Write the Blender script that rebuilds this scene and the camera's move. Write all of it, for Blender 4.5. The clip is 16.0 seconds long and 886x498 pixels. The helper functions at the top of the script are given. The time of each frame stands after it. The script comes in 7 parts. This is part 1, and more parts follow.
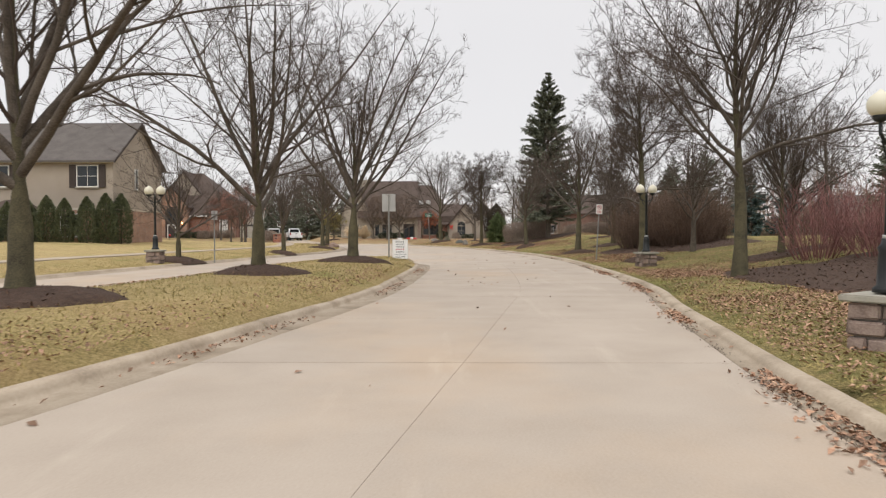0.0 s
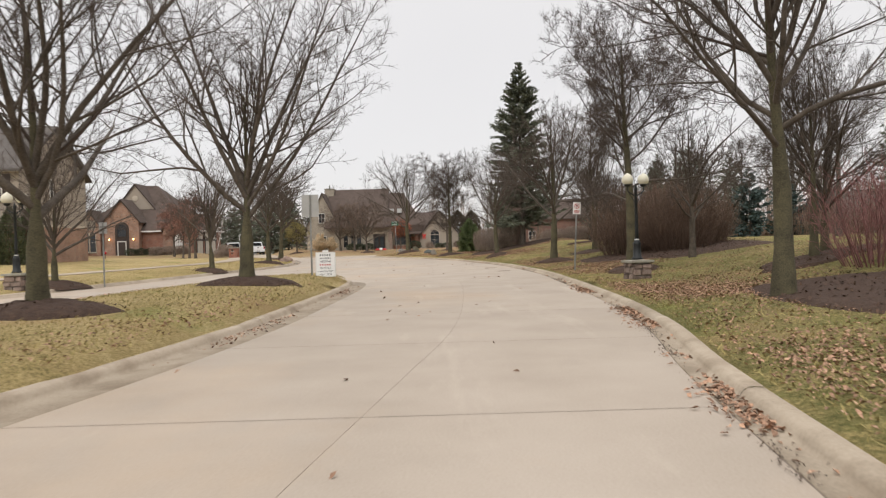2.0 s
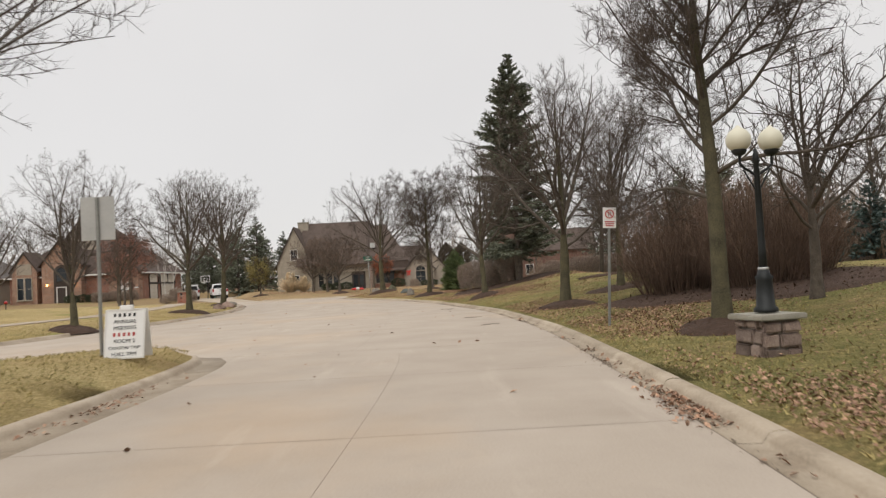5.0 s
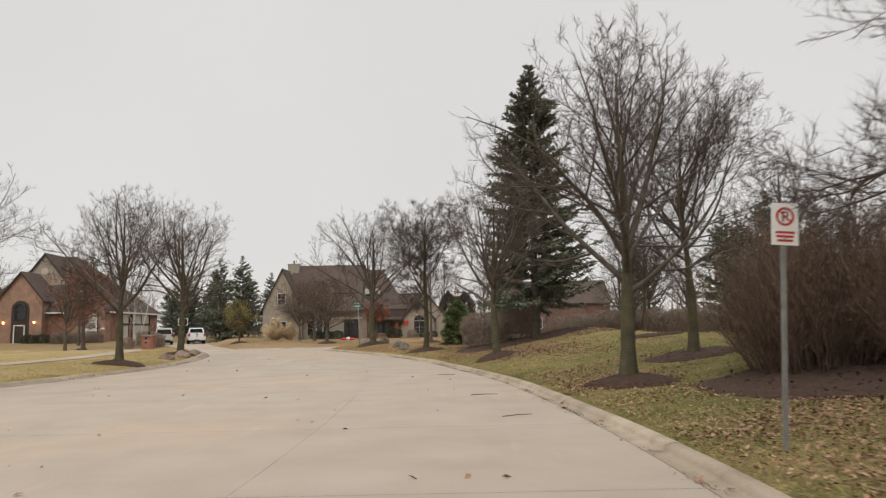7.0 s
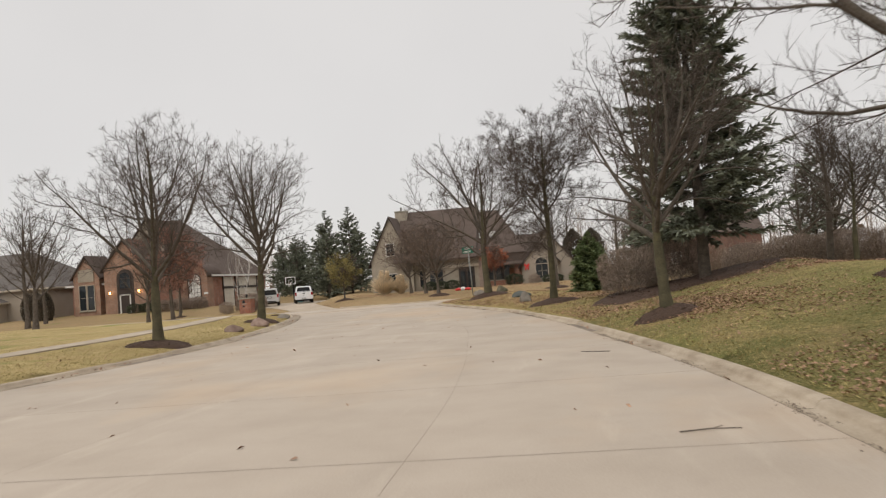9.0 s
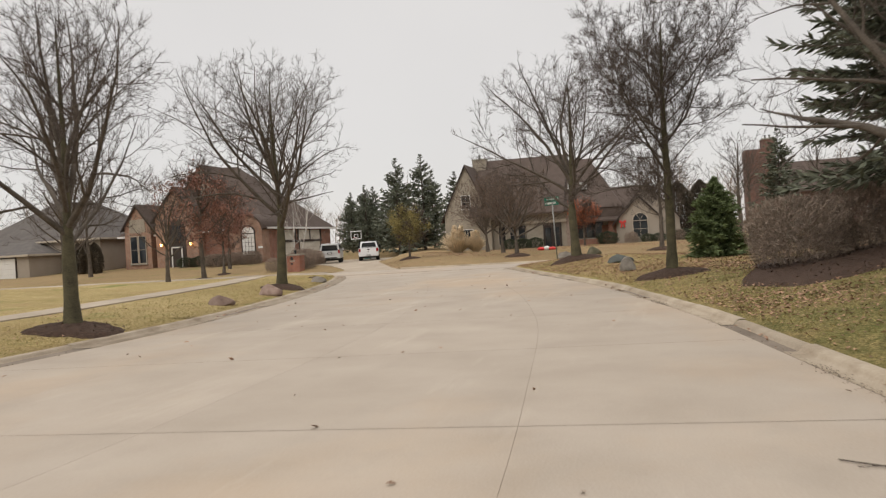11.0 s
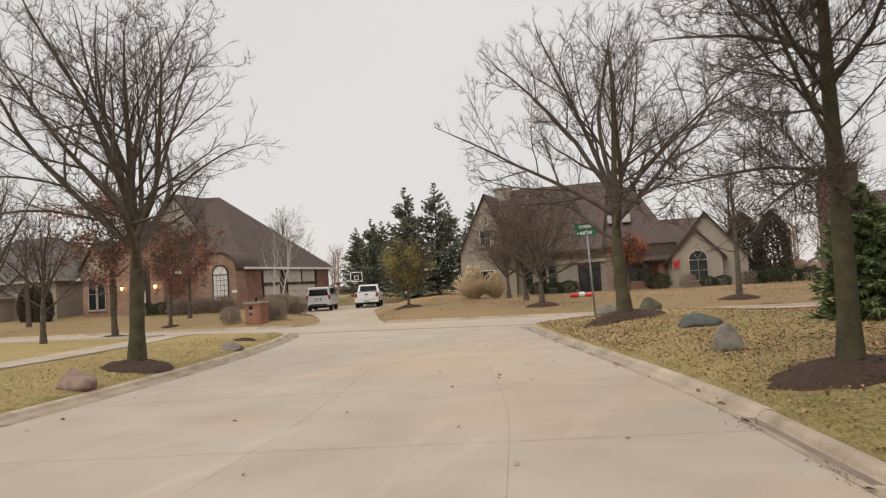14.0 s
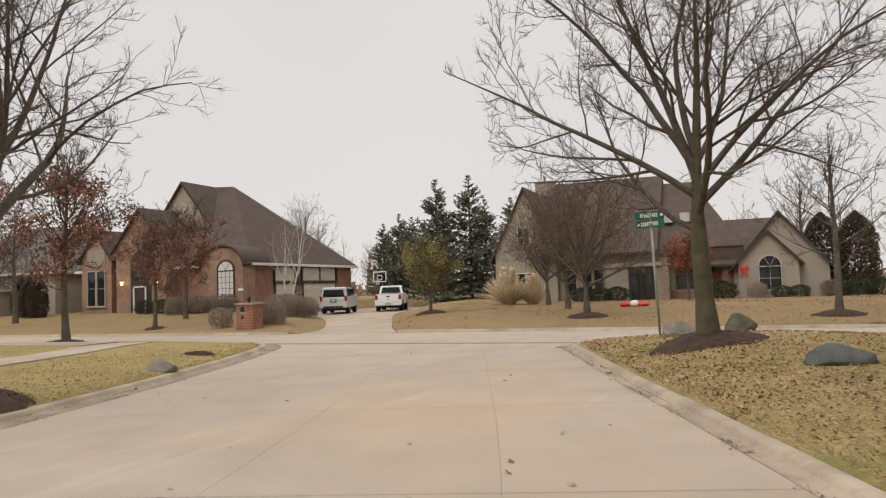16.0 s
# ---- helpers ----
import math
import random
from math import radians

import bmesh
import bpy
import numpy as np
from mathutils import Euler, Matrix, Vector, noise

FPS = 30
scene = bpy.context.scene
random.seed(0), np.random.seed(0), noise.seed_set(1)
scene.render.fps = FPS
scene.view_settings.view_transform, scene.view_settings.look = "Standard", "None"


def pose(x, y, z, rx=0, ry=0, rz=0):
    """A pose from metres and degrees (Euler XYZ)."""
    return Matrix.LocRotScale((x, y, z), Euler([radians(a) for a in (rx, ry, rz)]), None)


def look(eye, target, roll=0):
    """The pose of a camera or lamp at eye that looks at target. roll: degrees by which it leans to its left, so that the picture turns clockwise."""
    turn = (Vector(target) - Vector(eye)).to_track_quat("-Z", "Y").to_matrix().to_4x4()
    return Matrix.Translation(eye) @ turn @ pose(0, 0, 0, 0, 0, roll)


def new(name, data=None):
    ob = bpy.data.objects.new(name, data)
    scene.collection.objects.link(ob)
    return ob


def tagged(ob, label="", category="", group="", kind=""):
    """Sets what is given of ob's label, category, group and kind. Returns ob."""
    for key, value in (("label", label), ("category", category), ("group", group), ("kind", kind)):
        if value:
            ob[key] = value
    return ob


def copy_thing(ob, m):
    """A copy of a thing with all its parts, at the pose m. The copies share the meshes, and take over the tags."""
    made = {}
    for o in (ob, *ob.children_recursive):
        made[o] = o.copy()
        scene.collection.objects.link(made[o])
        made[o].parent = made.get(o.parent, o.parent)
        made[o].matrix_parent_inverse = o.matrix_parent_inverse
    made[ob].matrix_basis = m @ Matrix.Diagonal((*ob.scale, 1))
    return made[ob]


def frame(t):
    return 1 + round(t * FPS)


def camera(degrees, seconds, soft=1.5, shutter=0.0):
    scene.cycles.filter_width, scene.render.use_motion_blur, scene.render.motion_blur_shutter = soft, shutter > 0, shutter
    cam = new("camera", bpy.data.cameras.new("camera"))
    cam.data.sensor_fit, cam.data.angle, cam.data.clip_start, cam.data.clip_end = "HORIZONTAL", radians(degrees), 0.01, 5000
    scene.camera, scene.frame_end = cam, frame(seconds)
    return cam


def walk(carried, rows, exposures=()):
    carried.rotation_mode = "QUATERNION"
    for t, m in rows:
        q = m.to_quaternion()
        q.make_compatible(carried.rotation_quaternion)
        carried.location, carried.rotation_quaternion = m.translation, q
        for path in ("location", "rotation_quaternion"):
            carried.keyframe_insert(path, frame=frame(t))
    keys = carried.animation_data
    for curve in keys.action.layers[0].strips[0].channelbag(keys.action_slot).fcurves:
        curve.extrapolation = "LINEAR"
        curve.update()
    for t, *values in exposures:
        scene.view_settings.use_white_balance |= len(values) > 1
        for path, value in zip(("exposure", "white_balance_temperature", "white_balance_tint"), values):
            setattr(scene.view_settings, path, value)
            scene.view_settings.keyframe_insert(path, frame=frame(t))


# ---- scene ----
cam = camera(62.0, 16.0, soft=1.2, shutter=0.3)
EXPOSURES = [(0.0, 0.12, 6360, 11), (1.5, 0.13, 6380, 11), (3.0, 0.1, 6420, 10), (4.2, 0.05, 6450, 10), (6.5, -0.08, 6520, 10), (8.5, -0.10, 6540, 10), (12.5, -0.06, 6580, 10), (16.0, -0.08, 6620, 11)]
PATH = [
    (0, (1.404, 9.661, 1.49), (1.372, 11.66, 1.446), -0.1),
    (0.5, (1.792, 11.201, 1.425), (1.747, 13.2, 1.396), -1.3),
    (1, (2.187, 12.842, 1.406), (2.18, 14.841, 1.372), -2.0),
    (1.5, (2.518, 14.59, 1.431), (2.531, 16.589, 1.401), -1.8),
    (2, (2.857, 16.406, 1.436), (2.872, 18.405, 1.417), -1.6),
    (2.5, (3.232, 18.375, 1.432), (3.254, 20.375, 1.421), -2.0),
    (3, (3.609, 20.416, 1.482), (3.638, 22.416, 1.475), -3.0),
    (3.5, (3.764, 22.521, 1.46), (3.786, 24.521, 1.471), -2.6),
    (4, (3.992, 24.654, 1.445), (3.968, 26.654, 1.459), -3.0),
    (4.2, (4.09, 25.498, 1.451), (4.054, 27.497, 1.465), -3.6),
    (6.3, (4.468, 34.304, 1.455), (4.593, 36.287, 1.688), -1.0),
    (6.5, (4.477, 35.207, 1.501), (4.581, 37.19, 1.737), -1.2),
    (7, (4.523, 37.483, 1.532), (4.547, 39.471, 1.748), -1.0),
    (7.5, (4.503, 39.895, 1.566), (4.456, 41.886, 1.753), -1.3),
    (8, (4.43, 42.179, 1.614), (4.318, 44.169, 1.782), -2.2),
    (8.5, (4.464, 44.576, 1.667), (4.266, 46.563, 1.79), -3.5),
    (9, (4.249, 46.998, 1.733), (3.947, 48.974, 1.815), -4.5),
    (9.5, (4.166, 49.326, 1.792), (3.823, 51.295, 1.871), -4.5),
    (10, (3.926, 51.665, 1.74), (3.534, 53.626, 1.801), -3.6),
    (10.2, (3.784, 52.66, 1.763), (3.357, 54.614, 1.806), -3.4),
    (12.3, (2.827, 63.047, 1.774), (2.2, 64.945, 1.713), -4.6),
    (12.5, (2.72, 63.908, 1.767), (2.092, 65.806, 1.717), -4.7),
    (13, (2.468, 65.747, 1.817), (1.852, 67.65, 1.805), -4.2),
    (13.5, (2.19, 67.56, 1.848), (1.572, 69.462, 1.899), -3.5),
    (14, (1.897, 69.298, 1.874), (1.265, 71.193, 1.969), -3.3),
    (14.5, (1.542, 71.039, 1.88), (0.882, 72.923, 1.99), -2.8),
    (15, (1.223, 72.77, 1.845), (0.548, 74.65, 1.954), -3.1),
    (15.5, (0.892, 74.385, 1.881), (0.191, 76.255, 1.981), -2.5),
    (16, (0.512, 75.96, 1.879), (-0.229, 77.815, 1.985), -1.9),
]
walk(cam, [(t, look(eye, target, roll)) for t, eye, target, roll in PATH], EXPOSURES)

# ---- world and light ----
world = bpy.data.worlds.new("overcast")
scene.world = world
world.use_nodes = True
wn, wl = world.node_tree.nodes, world.node_tree.links
wn.clear()
w_out = wn.new("ShaderNodeOutputWorld")
w_bg = wn.new("ShaderNodeBackground")
w_sky = wn.new("ShaderNodeTexSky")
w_sky.sky_type, w_sky.sun_disc = "NISHITA", False
w_sky.sun_elevation, w_sky.sun_rotation = radians(38), radians(150)
w_dim = wn.new("ShaderNodeMix")
w_dim.data_type, w_dim.blend_type = "RGBA", "MULTIPLY"
w_dim.inputs[0].default_value = 1.0
w_dim.inputs[7].default_value = (0.1, 0.1, 0.1, 1)
w_mix = wn.new("ShaderNodeMix")
w_mix.data_type = "RGBA"
w_mix.inputs[0].default_value = 0.93
w_co = wn.new("ShaderNodeTexCoord")
w_cloud = wn.new("ShaderNodeTexNoise")
w_cloud.inputs["Scale"].default_value, w_cloud.inputs["Detail"].default_value = 2.2, 5
w_ramp = wn.new("ShaderNodeValToRGB")
w_ramp.color_ramp.elements[0].color, w_ramp.color_ramp.elements[1].color = (0.75, 0.73, 0.715, 1), (0.87, 0.845, 0.825, 1)
wl.new(w_co.outputs["Generated"], w_cloud.inputs["Vector"])
wl.new(w_cloud.outputs["Fac"], w_ramp.inputs["Fac"])
wl.new(w_sky.outputs["Color"], w_dim.inputs[6])
wl.new(w_dim.outputs[2], w_mix.inputs[6])
wl.new(w_ramp.outputs["Color"], w_mix.inputs[7])
# an overcast sky is brighter overhead than near the horizon
w_sep, w_up, w_zen = wn.new("ShaderNodeSeparateXYZ"), wn.new("ShaderNodeMapRange"), wn.new("ShaderNodeVectorMath")
wl.new(w_co.outputs["Generated"], w_sep.inputs[0])
wl.new(w_sep.outputs["Z"], w_up.inputs["Value"])
w_up.interpolation_type = "SMOOTHSTEP"
w_up.inputs["From Min"].default_value, w_up.inputs["From Max"].default_value = 0.42, 1.0
w_up.inputs["To Min"].default_value, w_up.inputs["To Max"].default_value = 1.0, 2.3
w_zen.operation = "SCALE"
wl.new(w_mix.outputs[2], w_zen.inputs[0])
wl.new(w_up.outputs["Result"], w_zen.inputs["Scale"])
wl.new(w_zen.outputs[0], w_bg.inputs["Color"])
wl.new(w_bg.outputs["Background"], w_out.inputs["Surface"])
w_bg.inputs["Strength"].default_value = 1.0
sun = new("sun", bpy.data.lights.new("sun", "SUN"))
sun.data.energy, sun.data.angle, sun.data.color = 1.3, radians(45), (1.0, 0.96, 0.9)
sun.matrix_world = look((0, 0, 40), (10, 22, 15))


# ---- materials ----
def material(name, stops, scale=4.0, fine=60.0, rough=0.85, bump=0.3, metal=0.0, vary=0.0, island=0.0, spec=0.3, depth=0.02, mixfine=0.35):
    """A surface of two grains: stops are the colours of the coarse one, fine is the small grain laid over it."""
    m = bpy.data.materials.new(name)
    m.use_nodes = True
    n, l = m.node_tree.nodes, m.node_tree.links
    b = n["Principled BSDF"]
    co = n.new("ShaderNodeNewGeometry")
    n1, n2 = n.new("ShaderNodeTexNoise"), n.new("ShaderNodeTexNoise")
    n1.inputs["Scale"].default_value, n1.inputs["Detail"].default_value = scale, 6
    n2.inputs["Scale"].default_value, n2.inputs["Detail"].default_value = fine, 3
    l.new(co.outputs["Position"], n1.inputs["Vector"])
    l.new(co.outputs["Position"], n2.inputs["Vector"])
    mix = n.new("ShaderNodeMix")
    mix.data_type = "FLOAT"
    mix.inputs[0].default_value = mixfine
    l.new(n1.outputs["Fac"], mix.inputs[2])
    l.new(n2.outputs["Fac"], mix.inputs[3])
    ramp = n.new("ShaderNodeValToRGB")
    r = ramp.color_ramp
    while len(r.elements) < len(stops):
        r.elements.new(0.5)
    for i, c in enumerate(stops):
        r.elements[i].position = 0.3 + 0.4 * i / max(1, len(stops) - 1)
        r.elements[i].color = (*c, 1)
    l.new(mix.outputs[0], ramp.inputs["Fac"])
    colour = ramp.outputs["Color"]
    if vary or island:
        hsv = n.new("ShaderNodeHueSaturation")
        amount = n.new("ShaderNodeMapRange")
        amount.inputs["To Min"].default_value, amount.inputs["To Max"].default_value = 1 - (vary or island), 1 + (vary or island)
        if vary:
            l.new(n.new("ShaderNodeObjectInfo").outputs["Random"], amount.inputs["Value"])
        else:
            l.new(co.outputs["Random Per Island"], amount.inputs["Value"])
        l.new(amount.outputs["Result"], hsv.inputs["Value"])
        l.new(colour, hsv.inputs["Color"])
        colour = hsv.outputs["Color"]
    l.new(colour, b.inputs["Base Color"])
    b.inputs["Roughness"].default_value, b.inputs["Metallic"].default_value = rough, metal
    b.inputs["Specular IOR Level"].default_value = spec
    if bump:
        bp = n.new("ShaderNodeBump")
        bp.inputs["Strength"].default_value, bp.inputs["Distance"].default_value = bump, depth
        l.new(mix.outputs[0], bp.inputs["Height"])
        l.new(bp.outputs["Normal"], b.inputs["Normal"])
    return m


def stain(m, colour, scale, lo, hi, most, stretch):
    """Lay irregular stains of a colour over a surface's own colour."""
    n, l = m.node_tree.nodes, m.node_tree.links
    b = n["Principled BSDF"]
    co, mp, t, amount, mix = n.new("ShaderNodeNewGeometry"), n.new("ShaderNodeMapping"), n.new("ShaderNodeTexNoise"), n.new("ShaderNodeMapRange"), n.new("ShaderNodeMix")
    mp.inputs["Scale"].default_value = stretch
    t.inputs["Scale"].default_value, t.inputs["Detail"].default_value, t.inputs["Roughness"].default_value = scale, 7, 0.62
    amount.inputs["From Min"].default_value, amount.inputs["From Max"].default_value, amount.inputs["To Max"].default_value = lo, hi, most
    mix.data_type = "RGBA"
    l.new(co.outputs["Position"], mp.inputs["Vector"])
    l.new(mp.outputs["Vector"], t.inputs["Vector"])
    l.new(t.outputs["Fac"], amount.inputs["Value"])
    l.new(amount.outputs["Result"], mix.inputs[0])
    l.new(b.inputs["Base Color"].links[0].from_socket, mix.inputs[6])
    mix.inputs[7].default_value = (*colour, 1)
    l.new(mix.outputs[2], b.inputs["Base Color"])


def bricks(name, c1, c2, mortar, rough=0.9):
    """Running-bond brickwork of 20 x 6.5 cm bricks on upright walls."""
    m = bpy.data.materials.new(name)
    m.use_nodes = True
    n, l = m.node_tree.nodes, m.node_tree.links
    b = n["Principled BSDF"]
    co = n.new("ShaderNodeNewGeometry")
    sep, add, com = n.new("ShaderNodeSeparateXYZ"), n.new("ShaderNodeMath"), n.new("ShaderNodeCombineXYZ")
    l.new(co.outputs["Position"], sep.inputs[0])
    l.new(sep.outputs["X"], add.inputs[0])
    l.new(sep.outputs["Y"], add.inputs[1])
    l.new(add.outputs[0], com.inputs["X"])
    l.new(sep.outputs["Z"], com.inputs["Y"])
    t = n.new("ShaderNodeTexBrick")
    t.inputs["Scale"].default_value = 1.0
    t.inputs["Brick Width"].default_value, t.inputs["Row Height"].default_value = 0.21, 0.075
    t.inputs["Mortar Size"].default_value = 0.008
    t.inputs["Color1"].default_value, t.inputs["Color2"].default_value, t.inputs["Mortar"].default_value = (*c1, 1), (*c2, 1), (*mortar, 1)
    l.new(com.outputs[0], t.inputs["Vector"])
    n1 = n.new("ShaderNodeTexNoise")
    n1.inputs["Scale"].default_value, n1.inputs["Detail"].default_value = 1.3, 6
    l.new(co.outputs["Position"], n1.inputs["Vector"])
    amount = n.new("ShaderNodeMapRange")
    amount.inputs["From Min"].default_value, amount.inputs["From Max"].default_value = 0.3, 0.7
    amount.inputs["To Min"].default_value, amount.inputs["To Max"].default_value = 0.75, 1.2
    l.new(n1.outputs["Fac"], amount.inputs["Value"])
    hsv = n.new("ShaderNodeHueSaturation")
    l.new(t.outputs["Color"], hsv.inputs["Color"])
    l.new(amount.outputs["Result"], hsv.inputs["Value"])
    l.new(hsv.outputs["Color"], b.inputs["Base Color"])
    bp = n.new("ShaderNodeBump")
    bp.inputs["Strength"].default_value, bp.inputs["Distance"].default_value = 0.5, 0.01
    bp.invert = True
    l.new(t.outputs["Fac"], bp.inputs["Height"])
    l.new(bp.outputs["Normal"], b.inputs["Normal"])
    b.inputs["Roughness"].default_value = rough
    return m


def lamp_light(name, colour, strength):
    m = bpy.data.materials.new(name)
    m.use_nodes = True
    b = m.node_tree.nodes["Principled BSDF"]
    b.inputs["Base Color"].default_value = (*colour, 1)
    b.inputs["Emission Color"].default_value, b.inputs["Emission Strength"].default_value = (*colour, 1), strength
    return m


def lawn_material():
    """Winter lawn: straw-yellow turf with green and thatch-brown patches, tufts and a fine blade grain."""
    m = bpy.data.materials.new("winter_lawn")
    m.use_nodes = True
    n, l = m.node_tree.nodes, m.node_tree.links
    b = n["Principled BSDF"]
    co = n.new("ShaderNodeNewGeometry")
    tone = []
    for s, d, r in ((0.13, 4, 0.5), (0.8, 5, 0.6), (4.5, 5, 0.65), (22.0, 4, 0.7), (110.0, 2, 0.5)):
        t = n.new("ShaderNodeTexNoise")
        t.inputs["Scale"].default_value, t.inputs["Detail"].default_value, t.inputs["Roughness"].default_value = s, d, r
        l.new(co.outputs["Position"], t.inputs["Vector"])
        tone.append(t.outputs["Fac"])

    def blend(a, c, f):
        x = n.new("ShaderNodeMix")
        x.data_type = "FLOAT"
        x.inputs[0].default_value = f
        l.new(a, x.inputs[2])
        l.new(c, x.inputs[3])
        return x.outputs[0]

    base = blend(blend(blend(tone[0], tone[1], 0.5), tone[2], 0.4), tone[3], 0.35)
    # the turf of the berm is a greener grass than the verges and lawns across the street
    sep, side, along = n.new("ShaderNodeSeparateXYZ"), n.new("ShaderNodeMapRange"), n.new("ShaderNodeMapRange")
    both, shift = n.new("ShaderNodeMath"), n.new("ShaderNodeMath")
    l.new(co.outputs["Position"], sep.inputs[0])
    l.new(sep.outputs["X"], side.inputs["Value"])
    side.inputs["From Min"].default_value, side.inputs["From Max"].default_value = 1.0, 6.5
    side.inputs["To Min"].default_value, side.inputs["To Max"].default_value = -0.03, 0.105
    along.inputs["From Min"].default_value, along.inputs["From Max"].default_value = 74.0, 86.0
    along.inputs["To Min"].default_value, along.inputs["To Max"].default_value = 1.0, 0.6
    l.new(sep.outputs["Y"], along.inputs["Value"])
    both.operation, shift.operation = "MULTIPLY", "SUBTRACT"
    l.new(side.outputs["Result"], both.inputs[0])
    l.new(along.outputs["Result"], both.inputs[1])
    l.new(base, shift.inputs[0])
    l.new(both.outputs[0], shift.inputs[1])
    ramp = n.new("ShaderNodeValToRGB")
    r = ramp.color_ramp
    for i, (p, c) in enumerate(((0.34, (0.140, 0.135, 0.047)), (0.42, (0.233, 0.198, 0.079)), (0.48, (0.349, 0.272, 0.118)), (0.55, (0.432, 0.333, 0.156)), (0.64, (0.493, 0.388, 0.203)))):
        if i > 1:
            r.elements.new(p)
        r.elements[i].position, r.elements[i].color = p, (*c, 1)
    l.new(shift.outputs[0], ramp.inputs["Fac"])
    dark = n.new("ShaderNodeMapRange")
    dark.inputs["From Min"].default_value, dark.inputs["From Max"].default_value = 0.34, 0.62
    dark.inputs["To Min"].default_value, dark.inputs["To Max"].default_value = 0.5, 1.28
    l.new(blend(tone[4], tone[3], 0.55), dark.inputs["Value"])
    hsv = n.new("ShaderNodeHueSaturation")
    l.new(ramp.outputs["Color"], hsv.inputs["Color"])
    l.new(dark.outputs["Result"], hsv.inputs["Value"])
    # a lush green patch near the kerb, ragged at its rim
    far_off, rim, lush = n.new("ShaderNodeVectorMath"), n.new("ShaderNodeMath"), n.new("ShaderNodeMix")
    far_off.operation, rim.operation = "DISTANCE", "MULTIPLY_ADD"
    far_off.inputs[1].default_value = (7.9, 56.0, 0.35)
    l.new(far_off.outputs["Value"], rim.inputs[0])
    rim.inputs[1].default_value = -1.1
    rim.inputs[2].default_value = 1.15
    ragged = n.new("ShaderNodeMath")
    ragged.operation, ragged.use_clamp = "ADD", True
    edge = n.new("ShaderNodeMapRange")
    edge.inputs["From Min"].default_value, edge.inputs["From Max"].default_value = 0.3, 0.7
    edge.inputs["To Min"].default_value, edge.inputs["To Max"].default_value = -0.7, 0.2
    l.new(tone[2], edge.inputs["Value"])
    l.new(rim.outputs[0], ragged.inputs[0])
    l.new(edge.outputs["Result"], ragged.inputs[1])
    lush.data_type = "RGBA"
    lush.inputs[7].default_value = (0.115, 0.175, 0.048, 1)
    l.new(ragged.outputs[0], lush.inputs[0])
    l.new(hsv.outputs["Color"], lush.inputs[6])
    # the lawns across the crossing street are brown with last year's thatch
    across, thatch = n.new("ShaderNodeMapRange"), n.new("ShaderNodeMix")
    across.inputs["From Min"].default_value, across.inputs["From Max"].default_value = 102.0, 106.0
    across.inputs["To Max"].default_value = 0.72
    l.new(sep.outputs["Y"], across.inputs["Value"])
    thatch.data_type = "RGBA"
    thatch.inputs[7].default_value = (0.25, 0.172, 0.10, 1)
    l.new(across.outputs["Result"], thatch.inputs[0])
    l.new(lush.outputs[2], thatch.inputs[6])
    l.new(thatch.outputs[2], b.inputs["Base Color"])
    bp = n.new("ShaderNodeBump")
    bp.inputs["Strength"].default_value, bp.inputs["Distance"].default_value = 0.9, 0.06
    l.new(blend(tone[4], tone[3], 0.6), bp.inputs["Height"])
    l.new(bp.outputs["Normal"], b.inputs["Normal"])
    b.inputs["Roughness"].default_value, b.inputs["Specular IOR Level"].default_value = 0.95, 0.1
    return m


def glass_material():
    m = bpy.data.materials.new("window_glass")
    m.use_nodes = True
    b = m.node_tree.nodes["Principled BSDF"]
    b.inputs["Base Color"].default_value = (0.02, 0.024, 0.028, 1)
    b.inputs["Roughness"].default_value, b.inputs["Specular IOR Level"].default_value = 0.05, 0.5
    return m


LAWN = lawn_material()
stain(LAWN, (0.36, 0.235, 0.125), 0.5, 0.5, 0.72, 0.5, (1.0, 1.0, 1.0))
stain(LAWN, (0.17, 0.195, 0.05), 0.3, 0.58, 0.70, 0.75, (1.3, 0.8, 1.0))
GLASS = glass_material()
CONCRETE = material("concrete", [(0.318, 0.266, 0.211), (0.37, 0.313, 0.253), (0.41, 0.351, 0.289)], 0.7, 45, 0.85, 0.12, vary=0.022, depth=0.006, mixfine=0.4)
stain(CONCRETE, (0.48, 0.33, 0.195), 0.13, 0.5, 0.68, 0.42, (1.0, 0.6, 1.0))
stain(CONCRETE, (0.30, 0.255, 0.205), 1.5, 0.56, 0.74, 0.3, (1.0, 0.7, 1.0))
stain(CONCRETE, (0.54, 0.47, 0.39), 0.5, 0.58, 0.72, 0.3, (2.2, 0.35, 1.0))
CURB = material("curb_concrete", [(0.25, 0.20, 0.145), (0.37, 0.305, 0.228), (0.44, 0.37, 0.285)], 1.1, 30, 0.9, 0.25, depth=0.01, vary=0.1)
stain(CURB, (0.20, 0.15, 0.10), 1.3, 0.5, 0.7, 0.6, (1.0, 1.0, 2.0))
WALK = material("sidewalk_concrete", [(0.32, 0.265, 0.205), (0.43, 0.365, 0.29)], 0.8, 40, 0.95, 0.15, vary=0.06, depth=0.006, spec=0.05)
JOINT = material("joint_filler", [(0.13, 0.102, 0.078), (0.26, 0.212, 0.165)], 0.9, 40, 0.95, 0.2)
MULCH = material("bark_mulch", [(0.033, 0.020, 0.014), (0.065, 0.039, 0.026), (0.110, 0.066, 0.045)], 9, 45, 0.95, 1.0, depth=0.05, mixfine=0.6)
CHIPS = material("bark_chips", [(0.05, 0.03, 0.021), (0.12, 0.074, 0.05)], 9, 45, 0.95, 0.4, island=0.5)
